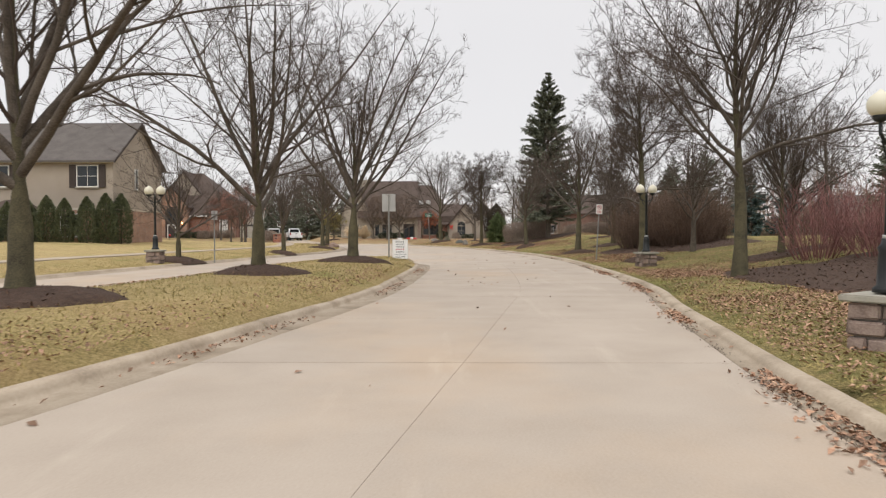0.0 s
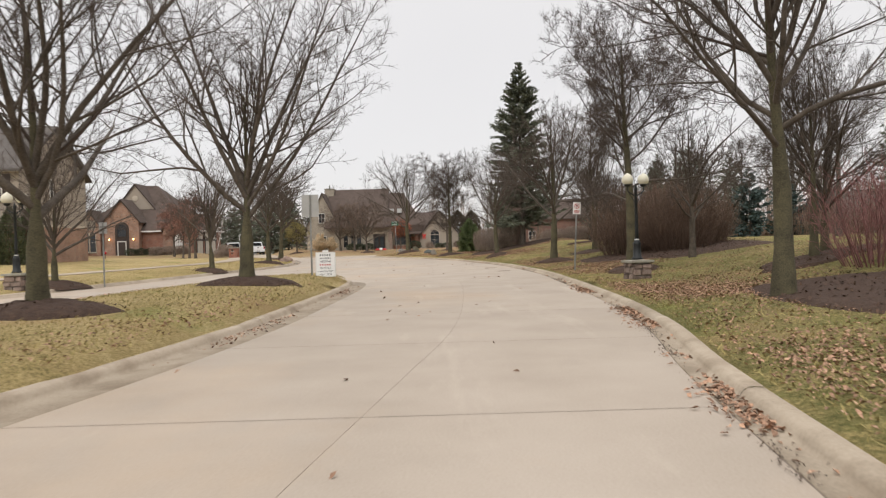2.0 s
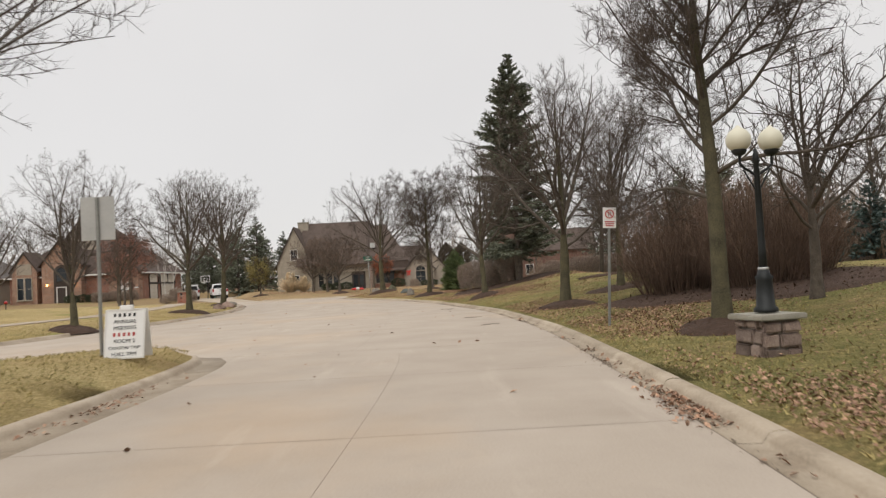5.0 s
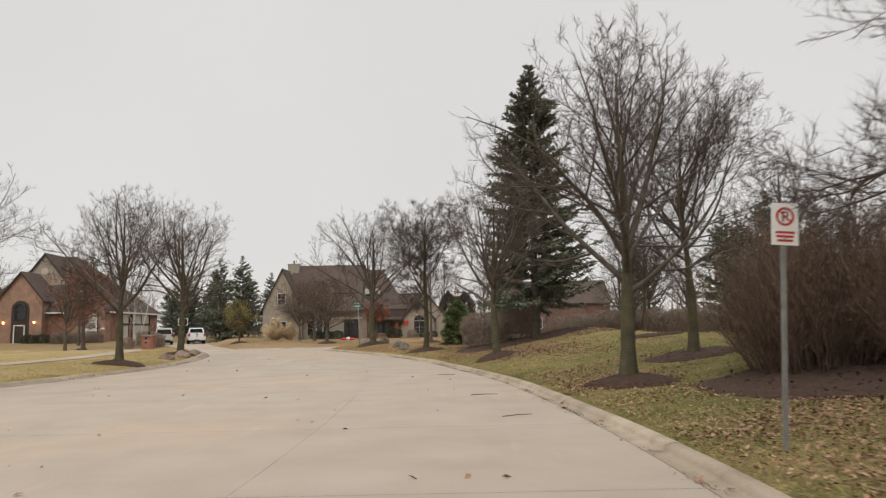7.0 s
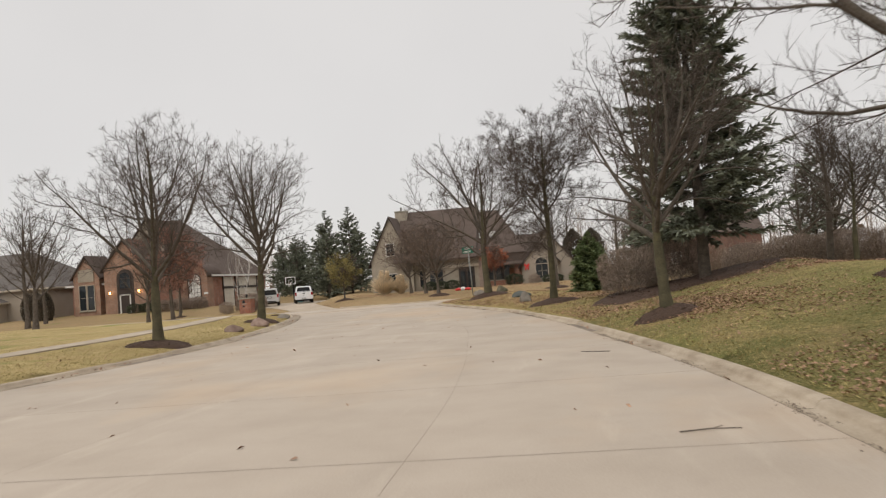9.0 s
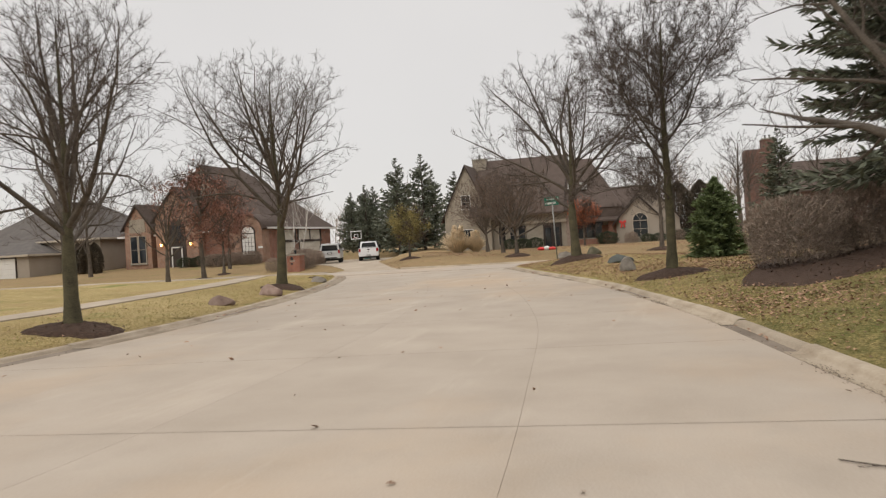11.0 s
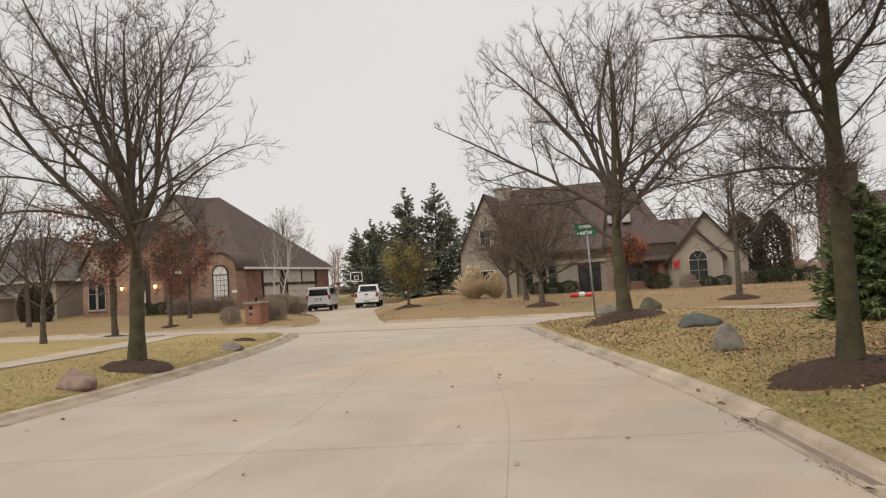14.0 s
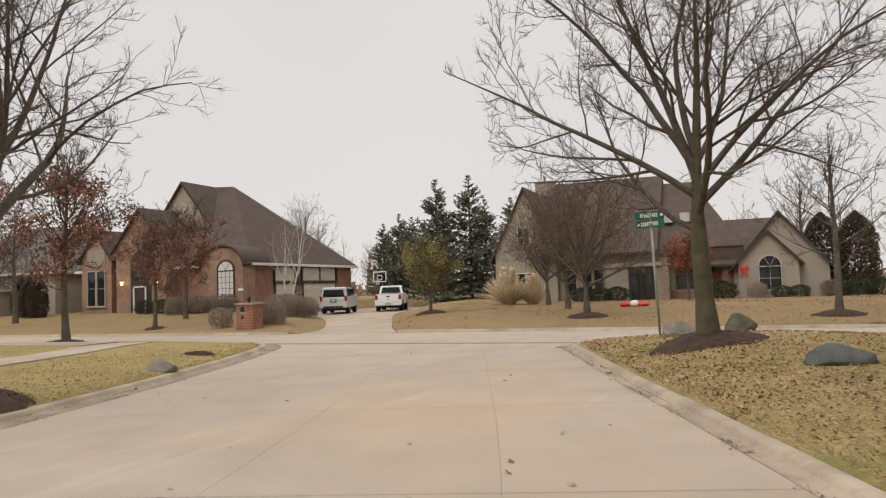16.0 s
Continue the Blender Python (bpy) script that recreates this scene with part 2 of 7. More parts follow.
BARK = material("grey_bark", [(0.042, 0.035, 0.028), (0.098, 0.080, 0.063), (0.161, 0.134, 0.106)], 5, 42, 0.95, 0.9, depth=0.02, mixfine=0.5)
BARK_MOSS = material("mossy_bark", [(0.036, 0.031, 0.020), (0.082, 0.072, 0.043), (0.130, 0.116, 0.062)], 3.5, 42, 0.95, 0.9, depth=0.02, mixfine=0.5)
TWIG = material("twig_bark", [(0.057, 0.043, 0.035), (0.115, 0.089, 0.072)], 2, 20, 0.9, 0.0, island=0.3)
BIRCHTWIG = material("pale_birch_twigs", [(0.16, 0.13, 0.11), (0.27, 0.23, 0.2)], 2, 20, 0.9, 0.0, island=0.3)
BIRCH = material("white_birch_bark", [(0.16, 0.14, 0.12), (0.55, 0.52, 0.48), (0.66, 0.63, 0.58)], 9, 30, 0.8, 0.2)
NEEDLES = material("spruce_needles", [(0.088, 0.096, 0.066), (0.172, 0.184, 0.132)], 2.0, 20, 0.8, 0.0, island=0.45)
NEEDLES_BLUE = material("blue_spruce_needles", [(0.04, 0.062, 0.057), (0.085, 0.118, 0.105)], 2.0, 20, 0.8, 0.0, island=0.4)
CEDAR = material("arborvitae_foliage", [(0.075, 0.088, 0.045), (0.142, 0.156, 0.085)], 2.0, 20, 0.85, 0.0, island=0.45)
SOFTGREEN = material("soft_green_needles", [(0.085, 0.115, 0.045), (0.175, 0.215, 0.095)], 2.0, 20, 0.85, 0.0, island=0.45)
CEDARBROWN = material("bronzed_cedar_foliage", [(0.07, 0.058, 0.042), (0.125, 0.104, 0.076)], 2.0, 20, 0.9, 0.0, island=0.45)
YEW = material("dark_yew_foliage", [(0.041, 0.050, 0.031), (0.086, 0.098, 0.060)], 2.0, 20, 0.85, 0.0, island=0.45)
THICKET = material("reddish_brown_thicket_twigs", [(0.105, 0.07, 0.05), (0.19, 0.128, 0.092)], 1.2, 20, 0.95, 0.0, island=0.4)
SHRUB = material("brown_shrub_twigs", [(0.155, 0.11, 0.08), (0.25, 0.185, 0.135)], 1.2, 20, 0.95, 0.0, island=0.3)
HEDGE = material("bare_hedge_twigs", [(0.19, 0.147, 0.115), (0.33, 0.26, 0.205)], 1.2, 20, 0.95, 0.0, island=0.4)
REDTWIG = material("red_dogwood_twigs", [(0.17, 0.078, 0.072), (0.30, 0.148, 0.132)], 1.2, 20, 0.85, 0.0, island=0.35)
RUSTLEAF = material("russet_clinging_leaves", [(0.16, 0.078, 0.058), (0.28, 0.145, 0.105)], 2, 20, 0.9, 0.0, island=0.4)
YELLOWLEAF = material("yellow_green_leaves", [(0.17, 0.145, 0.05), (0.32, 0.265, 0.10)], 2, 20, 0.9, 0.0, island=0.4)
STRAW = material("dry_straw_grass", [(0.58, 0.45, 0.29), (0.78, 0.65, 0.46)], 2, 20, 0.95, 0.0, island=0.3)
BLADE = material("winter_grass_blades", [(0.225, 0.195, 0.078), (0.32, 0.26, 0.108), (0.41, 0.325, 0.15)], 0.5, 9, 0.95, 0.0, island=0.3, spec=0.1)
LEAF = material("fallen_leaves", [(0.165, 0.088, 0.057), (0.31, 0.183, 0.117), (0.48, 0.33, 0.222)], 5, 60, 0.9, 0.0, island=0.5, mixfine=0.6)
DIRT = material("wet_gutter_dirt", [(0.085, 0.063, 0.046), (0.17, 0.125, 0.09)], 6, 60, 0.8, 0.0, island=0.5)
ROOF = material("asphalt_shingles", [(0.061, 0.045, 0.037), (0.113, 0.084, 0.070)], 1.5, 26, 0.95, 0.6, depth=0.02, mixfine=0.5)
ROOF_GREY = material("grey_shingles", [(0.075, 0.067, 0.062), (0.138, 0.121, 0.109)], 1.5, 26, 0.95, 0.6, depth=0.02, mixfine=0.5)
BRICK = bricks("red_brown_brick", (0.30, 0.125, 0.075), (0.22, 0.09, 0.06), (0.28, 0.22, 0.18))
BRICK_TAN = bricks("tan_brick", (0.34, 0.19, 0.125), (0.27, 0.15, 0.10), (0.32, 0.26, 0.21))
BRICK_DULL = bricks("dull_brown_brick", (0.17, 0.085, 0.06), (0.13, 0.065, 0.05), (0.17, 0.13, 0.11))
BRICK_MAIL = bricks("orange_brick", (0.33, 0.11, 0.06), (0.24, 0.08, 0.045), (0.3, 0.24, 0.2))
STUCCO = material("beige_siding", [(0.30, 0.255, 0.205), (0.355, 0.305, 0.25)], 0.8, 50, 0.9, 0.15, depth=0.005)
CREAM = material("cream_limestone", [(0.25, 0.215, 0.17), (0.37, 0.325, 0.26)], 1.6, 8, 0.9, 0.4, depth=0.02, mixfine=0.5)
WHITEPAINT = material("white_paint", [(0.62, 0.60, 0.56), (0.72, 0.70, 0.66)], 1.2, 30, 0.6, 0.05)
TANPAINT = material("tan_paint", [(0.40, 0.34, 0.27), (0.47, 0.41, 0.33)], 1.2, 30, 0.65, 0.05)
DOORPAINT = material("cream_door_paint", [(0.50, 0.45, 0.37), (0.58, 0.53, 0.45)], 1.2, 30, 0.65, 0.05)
BROWNPAINT = material("dark_brown_paint", [(0.035, 0.026, 0.022), (0.06, 0.045, 0.038)], 1.2, 30, 0.6, 0.05)
BLACKIRON = material("black_cast_iron", [(0.012, 0.014, 0.014), (0.03, 0.032, 0.032)], 6, 60, 0.5, 0.15, metal=0.2, depth=0.004)
GALV = material("galvanised_steel", [(0.22, 0.22, 0.21), (0.36, 0.36, 0.34)], 7, 60, 0.55, 0.05, metal=0.6)
SIGNBACK = material("bare_aluminium_sheet", [(0.42, 0.42, 0.41), (0.52, 0.52, 0.5)], 2, 30, 0.5, 0.03, metal=0.4)
SIGNWHITE = material("white_sign_sheet", [(0.72, 0.71, 0.68), (0.8, 0.79, 0.76)], 3, 40, 0.5, 0.02)
SIGNRED = material("red_sign_ink", [(0.42, 0.04, 0.035), (0.5, 0.06, 0.05)], 3, 40, 0.5, 0.0)
SIGNBLACK = material("black_sign_ink", [(0.02, 0.02, 0.02), (0.035, 0.035, 0.035)], 3, 40, 0.5, 0.0)
SIGNGREEN = material("green_sign_sheet", [(0.012, 0.13, 0.085), (0.02, 0.17, 0.11)], 3, 40, 0.45, 0.0)
STONE = material("fieldstone", [(0.13, 0.095, 0.08), (0.24, 0.18, 0.15), (0.32, 0.26, 0.215)], 5, 40, 0.9, 0.6, vary=0.35, depth=0.02)
CAPSTONE = material("limestone_cap", [(0.26, 0.245, 0.20), (0.36, 0.34, 0.285)], 4, 40, 0.9, 0.4, depth=0.01)
MORTAR = material("grey_mortar", [(0.17, 0.15, 0.13), (0.25, 0.225, 0.195)], 9, 60, 0.95, 0.5)
BOULDER = material("pink_granite_boulder", [(0.15, 0.10, 0.08), (0.25, 0.175, 0.14), (0.33, 0.25, 0.205)], 4, 35, 0.9, 0.7, depth=0.03, vary=0.18)
BOULDER_GREY = material("grey_granite_boulder", [(0.12, 0.105, 0.088), (0.215, 0.19, 0.16), (0.31, 0.28, 0.24)], 4, 35, 0.9, 0.7, depth=0.03)
BOULDER_DARK = material("dark_green_boulder", [(0.06, 0.065, 0.06), (0.13, 0.137, 0.125)], 4, 35, 0.85, 0.6, depth=0.03)
BOULDER_MOSS = material("mossy_boulder", [(0.06, 0.058, 0.036), (0.125, 0.115, 0.075), (0.19, 0.17, 0.13)], 4, 35, 0.95, 0.7, depth=0.03)
CRABTWIG = material("brown_crab_twigs", [(0.10, 0.072, 0.055), (0.18, 0.13, 0.1)], 2, 20, 0.9, 0.0, island=0.3)
ACRYLIC = material("clear_acrylic", [(0.8, 0.8, 0.8), (0.85, 0.85, 0.85)], 1, 20, 0.08, 0.0)
ACRYLIC.node_tree.nodes["Principled BSDF"].inputs["Transmission Weight"].default_value = 1.0
ACRYLIC.node_tree.nodes["Principled BSDF"].inputs["IOR"].default_value = 1.12
GLOBE = lamp_light("frosted_globe_glass", (0.58, 0.55, 0.43), 0.03)
WARMLIGHT = lamp_light("warm_lantern_glow", (1.0, 0.5, 0.16), 9.0)
CARWHITE = material("white_car_paint", [(0.72, 0.72, 0.72), (0.76, 0.76, 0.76)], 1, 20, 0.25, 0.0, spec=0.5)
CARSILVER = material("pale_silver_car_paint", [(0.50, 0.50, 0.49), (0.54, 0.54, 0.53)], 1, 20, 0.25, 0.0, spec=0.5)
CARGLASS = material("tinted_car_glass", [(0.012, 0.014, 0.016), (0.02, 0.022, 0.024)], 1, 20, 0.08, 0.0, spec=0.5)
RUBBER = material("black_rubber", [(0.015, 0.015, 0.015), (0.03, 0.03, 0.03)], 9, 60, 0.85, 0.1)
CHROME = material("chrome", [(0.5, 0.5, 0.5), (0.6, 0.6, 0.6)], 3, 30, 0.2, 0.0, metal=1.0)
TAILRED = material("red_tail_lens", [(0.26, 0.012, 0.012), (0.34, 0.02, 0.02)], 3, 30, 0.25, 0.0, spec=0.5)
REDPLASTIC = material("red_plastic", [(0.55, 0.03, 0.03), (0.65, 0.05, 0.04)], 3, 30, 0.4, 0.0)
GREENBOX = material("green_plastic", [(0.05, 0.12, 0.11), (0.08, 0.16, 0.15)], 3, 30, 0.5, 0.0)


# ---- building helpers ----
def mesh_of(name, verts, quads=None, tris=None):
    """A mesh from arrays of corners and of four- and three-sided faces."""
    v = np.asarray(verts, dtype=np.float32)
    q = np.zeros((0, 4), np.int32) if quads is None else np.asarray(quads, np.int32)
    t = np.zeros((0, 3), np.int32) if tris is None else np.asarray(tris, np.int32)
    me = bpy.data.meshes.new(name)
    me.vertices.add(len(v))
    me.vertices.foreach_set("co", v.ravel())
    loops = np.concatenate([q.ravel(), t.ravel()])
    me.loops.add(len(loops))
    me.loops.foreach_set("vertex_index", loops)
    starts = np.concatenate([np.arange(len(q)) * 4, len(q) * 4 + np.arange(len(t)) * 3])
    me.polygons.add(len(starts))
    me.polygons.foreach_set("loop_start", starts.astype(np.int32))
    me.update(calc_edges=True)
    me.validate()
    return me


def put(name, me, mat, parent=None, label="", smooth=False, kind=""):
    if mat and not me.materials:
        me.materials.append(mat)
    if smooth:
        me.polygons.foreach_set("use_smooth", np.ones(len(me.polygons), bool))
    ob = new(name, me)
    if parent is not None:
        ob.parent = parent
    return tagged(ob, label, kind=kind)


def part(name, bm, mat, parent, label="", smooth=False):
    me = bpy.data.meshes.new(name)
    bm.to_mesh(me)
    bm.free()
    return put(name, me, mat, parent, label, smooth)


def thing(name, label, category, group="", at=None, kind=""):
    ob = new(name)
    if at is not None:
        ob.matrix_basis = at
    return tagged(ob, label, category, group, kind)


def box(bm, x0, x1, y0, y1, z0, z1, bevel=0.0, m=None):
    r = bmesh.ops.create_cube(bm, size=1.0, matrix=Matrix.Translation(((x0 + x1) / 2, (y0 + y1) / 2, (z0 + z1) / 2)) @ Matrix.Diagonal((abs(x1 - x0), abs(y1 - y0), abs(z1 - z0), 1)))
    if bevel:
        edges = list({e for v in r["verts"] for e in v.link_edges})
        r = bmesh.ops.bevel(bm, geom=edges, offset=bevel, segments=2, affect="EDGES")
    if m is not None:
        bmesh.ops.transform(bm, matrix=m, verts=list(set(r["verts"])))
    return r


def boxed(name, dims, mat, parent, label="", bevel=0.0, m=None):
    bm = bmesh.new()
    box(bm, *dims, bevel)
    if m is not None:
        bm.transform(m)
    return part(name, bm, mat, parent, label)


def lathe(bm, profile, sides=16, m=None):
    """A turned body: profile of (radius, height)."""
    rings = []
    for r, z in profile:
        rings.append([bm.verts.new((r * math.cos(a * math.tau / sides), r * math.sin(a * math.tau / sides), z)) for a in range(sides)])
    for a, b in zip(rings, rings[1:]):
        for i in range(sides):
            bm.faces.new((a[i], a[(i + 1) % sides], b[(i + 1) % sides], b[i]))
    bm.faces.new(list(reversed(rings[0])))
    bm.faces.new(rings[-1])
    if m is not None:
        bmesh.ops.transform(bm, matrix=m, verts=[v for r in rings for v in r])


def turned(name, profile, mat, parent, label="", sides=16, m=None):
    bm = bmesh.new()
    lathe(bm, profile, sides, m)
    return part(name, bm, mat, parent, label, True)


def rod(bm, a, b, r, sides=8):
    a, b = Vector(a), Vector(b)
    d = b - a
    lathe(bm, [(r, 0), (r, d.length)], sides, Matrix.Translation(a) @ d.to_track_quat("Z", "Y").to_matrix().to_4x4())


def prism(bm, outline, y0, y1, axis="y"):
    """An outline of (across, up) drawn out from y0 to y1 (or along x)."""
    put3 = (lambda u, w, d: (u, d, w)) if axis == "y" else (lambda u, w, d: (d, u, w))
    a = [bm.verts.new(put3(u, w, y0)) for u, w in outline]
    b = [bm.verts.new(put3(u, w, y1)) for u, w in outline]
    k = len(outline)
    bm.faces.new(a)
    bm.faces.new(list(reversed(b)))
    for i in range(k):
        bm.faces.new((a[i], b[i], b[(i + 1) % k], a[(i + 1) % k]))
    bmesh.ops.recalc_face_normals(bm, faces=bm.faces[:])


def smooth_line(points, step=1.0):
    """A gently curved line through the points, in even steps."""
    p = np.array(points, float)
    p = np.vstack([2 * p[0] - p[1], p, 2 * p[-1] - p[-2]])
    out = []
    for i in range(1, len(p) - 2):
        k = max(2, int(np.linalg.norm(p[i + 1] - p[i]) / step))
        for t in np.arange(k) / k:
            out.append(0.5 * (2 * p[i] + (p[i + 1] - p[i - 1]) * t + (2 * p[i - 1] - 5 * p[i] + 4 * p[i + 1] - p[i + 2]) * t ** 2 + (3 * p[i] - p[i - 1] - 3 * p[i + 1] + p[i + 2]) * t ** 3))
    out.append(p[-2])
    return np.array(out)


def line_distance(x, y, line):
    """Distance of many places from a line, and the nearest point on it."""
    best = np.full(x.shape, 1e9)
    bx, by = np.zeros_like(best), np.zeros_like(best)
    for a, b in zip(line, line[1:]):
        d = b - a
        t = np.clip(((x - a[0]) * d[0] + (y - a[1]) * d[1]) / max(1e-9, d @ d), 0, 1)
        px, py = a[0] + t * d[0], a[1] + t * d[1]
        r = np.hypot(x - px, y - py)
        m = r < best
        best, bx, by = np.where(m, r, best), np.where(m, px, bx), np.where(m, py, by)
    return best, bx, by


def inside(x, y, poly):
    res = np.zeros(x.shape, bool)
    for a, b in zip(poly, np.roll(poly, -1, 0)):
        c = (a[1] > y) != (b[1] > y)
        with np.errstate(divide="ignore", invalid="ignore"):
            res ^= c & (x < (b[0] - a[0]) * (y - a[1]) / (b[1] - a[1]) + a[0])
    return res


def soft(a, b, v):
    t = np.clip((v - a) / (b - a), 0, 1)
    return t * t * (3 - 2 * t)


# ---- plan ----
RIGHT = smooth_line([(1.0, -40), (2.2, -14), (3.4, 3), (4.2, 10), (5.0, 17), (5.5, 20.6), (6.0, 24.3), (6.6, 27.5), (7.0, 31), (7.25, 35), (7.45, 40), (7.62, 45.5), (7.55, 50), (7.35, 54), (7.05, 58),
                     (6.5, 62), (5.8, 66), (4.72, 72), (3.2, 78), (2.4, 80.8), (0.5, 86), (-1.6, 91), (-3.5, 95.8), (-4.15, 97.6)])
RIGHT[:, 0] -= 0.27 * np.interp(RIGHT[:, 1], [-10, 10, 86, 95], [0, 1, 1, 0])
RIGHT_TURN = smooth_line([(-4.15, 97.6), (-4.05, 98.6), (-3.2, 99.4), (-1.5, 99.8), (4, 100.1), (30, 101.5), (90, 104)])
LEFT = smooth_line([(-26, -40), (-18, -10), (-14.8, 14), (-13.6, 24), (-12.6, 32), (-11.8, 39), (-11.0, 46), (-10.2, 52), (-9.4, 58), (-8.6, 64), (-8.35, 70), (-8.85, 76), (-9.9, 82), (-11.4, 88), (-13.0, 93), (-14.4, 96.6)])
LEFT_TURN = smooth_line([(-14.4, 96.6), (-15.2, 98.1), (-16.6, 98.9), (-20, 99.2), (-40, 99.0), (-90, 98.0)])
FAR_LEFT = smooth_line([(-90, 103.6), (-40, 104.6), (-22, 104.8), (-18.8, 104.9)])
FAR_RIGHT = smooth_line([(-13.6, 105.6), (-8, 105.8), (0, 105.9), (30, 107.2), (90, 110)])
MEDIAN = smooth_line([(-17, -30), (-9.5, 0), (-4.2, 8), (-2.9, 14), (-2.1, 18), (-1.6, 21), (-1.0, 24.5), (-0.5, 29), (-0.25, 35), (-0.15, 40), (-0.3, 43.2), (-0.75, 44.3), (-1.6, 44.6), (-2.8, 43.9),
                      (-4.2, 42.0), (-5.1, 39.5), (-5.7, 35), (-6.3, 28), (-7.1, 20), (-8.4, 10), (-12, -6), (-17.6, -30)], 0.6)
PAVED = np.vstack([LEFT, LEFT_TURN, FAR_LEFT, [(-18.8, 104.9), (-13.6, 105.6)], FAR_RIGHT, RIGHT_TURN[::-1], RIGHT[::-1]])
DRIVE_L = smooth_line([(-18.9, 104.7), (-18.3, 106.5), (-20.5, 111), (-24.5, 117), (-29.0, 121.0), (-31.4, 122.5)])
DRIVE_R = smooth_line([(-13.5, 105.4), (-14.7, 107.3), (-17.2, 112.5), (-20.6, 120), (-22.2, 127), (-22.6, 136)])
DRIVE = np.vstack([DRIVE_L, [(-31.4, 136.0)], DRIVE_R[::-1]])
SIDEWALK = smooth_line([(-20, 10), (-17.6, 28), (-16.4, 40), (-15.2, 52), (-14.0, 63), (-13.6, 70), (-14.3, 77), (-15.8, 85), (-17.6, 91.5), (-19.0, 95.6)], 1.5)
CROSSWALK = smooth_line([(-19.9, 95.1), (-24, 95.2), (-34, 95.1), (-46, 94.6)], 1.5)
EDGES = (RIGHT, RIGHT_TURN, LEFT, LEFT_TURN, FAR_LEFT, FAR_RIGHT)


def drive_height(y):
    return 0.02 + 0.26 * soft(105, 122, y)


def edge_distance(x, y):
    """Distance to the nearest kerb line: positive on the lawns, negative on the roadway."""
    best = np.full(x.shape, 1e9)
    bx, by = np.zeros_like(best), np.zeros_like(best)
    for line in (*EDGES, MEDIAN):
        d, px, py = line_distance(x, y, line)
        m = d < best
        best, bx, by = np.where(m, d, best), np.where(m, px, bx), np.where(m, py, by)
    road = inside(x, y, PAVED) & ~inside(x, y, MEDIAN)
    return np.where(road, -best, best), bx, by


def lumps(x, y, s, k=0):
    return (np.sin(x * s * 1.3 + 1.7 * k) * np.cos(y * s + 0.6 * k) + 0.6 * np.sin((x + y) * s * 0.73 + 2.1 + k) + 0.4 * np.cos((x - 1.6 * y) * s * 1.9 + k)) / 2.0


def lawn_height(x, y):
    """Height of the turf above the roadway."""
    x, y = np.asarray(x, float), np.asarray(y, float)
    d, _, _ = edge_distance(x, y)
    d = np.maximum(d, 0)
    z = np.where(inside(x, y, MEDIAN), 0.11 + 0.37 * (1 - np.exp(-d / 0.6)), 0.085 + 0.33 * (1 - np.exp(-d / 2.4))) + 0.02 * lumps(x, y, 0.9)
    right = soft(-4, 4, x - np.interp(y, [0, 60, 75, 100], [3, 6, 4, -2]))
    berm = right * soft(76 + 4, 62, y) * soft(-30, 0, y)
    z = z + berm * soft(2.2, 11, d) * (0.78 + 0.16 * lumps(x, y, 0.16, 2))
    z = z + right * 0.30 * np.exp(-(((x - 11.6) / 3.0) ** 2 + ((y - 66) / 7.5) ** 2)) + right * 0.42 * np.exp(-(((x - 12.4) / 3.2) ** 2 + ((y - 71.5) / 4.5) ** 2)) + right * 0.85 * np.exp(-(((x - 13.6) / 3.0) ** 2 + ((y - 78.5) / 4.5) ** 2))
    z = z - right * 0.17 * np.exp(-(((x - 9.8) / 3.2) ** 2 + ((y - 37.5) / 6.5) ** 2)) * soft(0.3, 1.6, d)
    z = z + 0.24 * np.exp(-(((x - 0.6) / 3.4) ** 2 + ((y - 94.6) / 3.4) ** 2)) * soft(0.2, 2.2, d)
    z = z + right * 0.24 * np.exp(-(((x - 7.6) / 1.9) ** 2 + ((y - 67) / 5.5) ** 2)) * soft(0.1, 0.9, d)
    z = z + right * 0.42 * np.exp(-(((x - 10.2) / 3.0) ** 2 + ((y - 79) / 4.2) ** 2))
    left = soft(-11, -26, x)
    z = z + left * 0.5 * soft(4, 22, d)
    far = soft(106, 120, y)
    z = z + far * 0.12
    gd, _, _ = line_distance(x, y, np.vstack([DRIVE, DRIVE[:1]]))
    drive = inside(x, y, DRIVE)
    w = np.where(drive, 1.0, 1 - soft(0.0, 2.5, gd))
    z = z * (1 - w) + w * (drive_height(y) - np.where(drive, 0.06, 0.02))
    return z


def height(x, y):
    return float(lawn_height(np.array([float(x)]), np.array([float(y)]))[0])


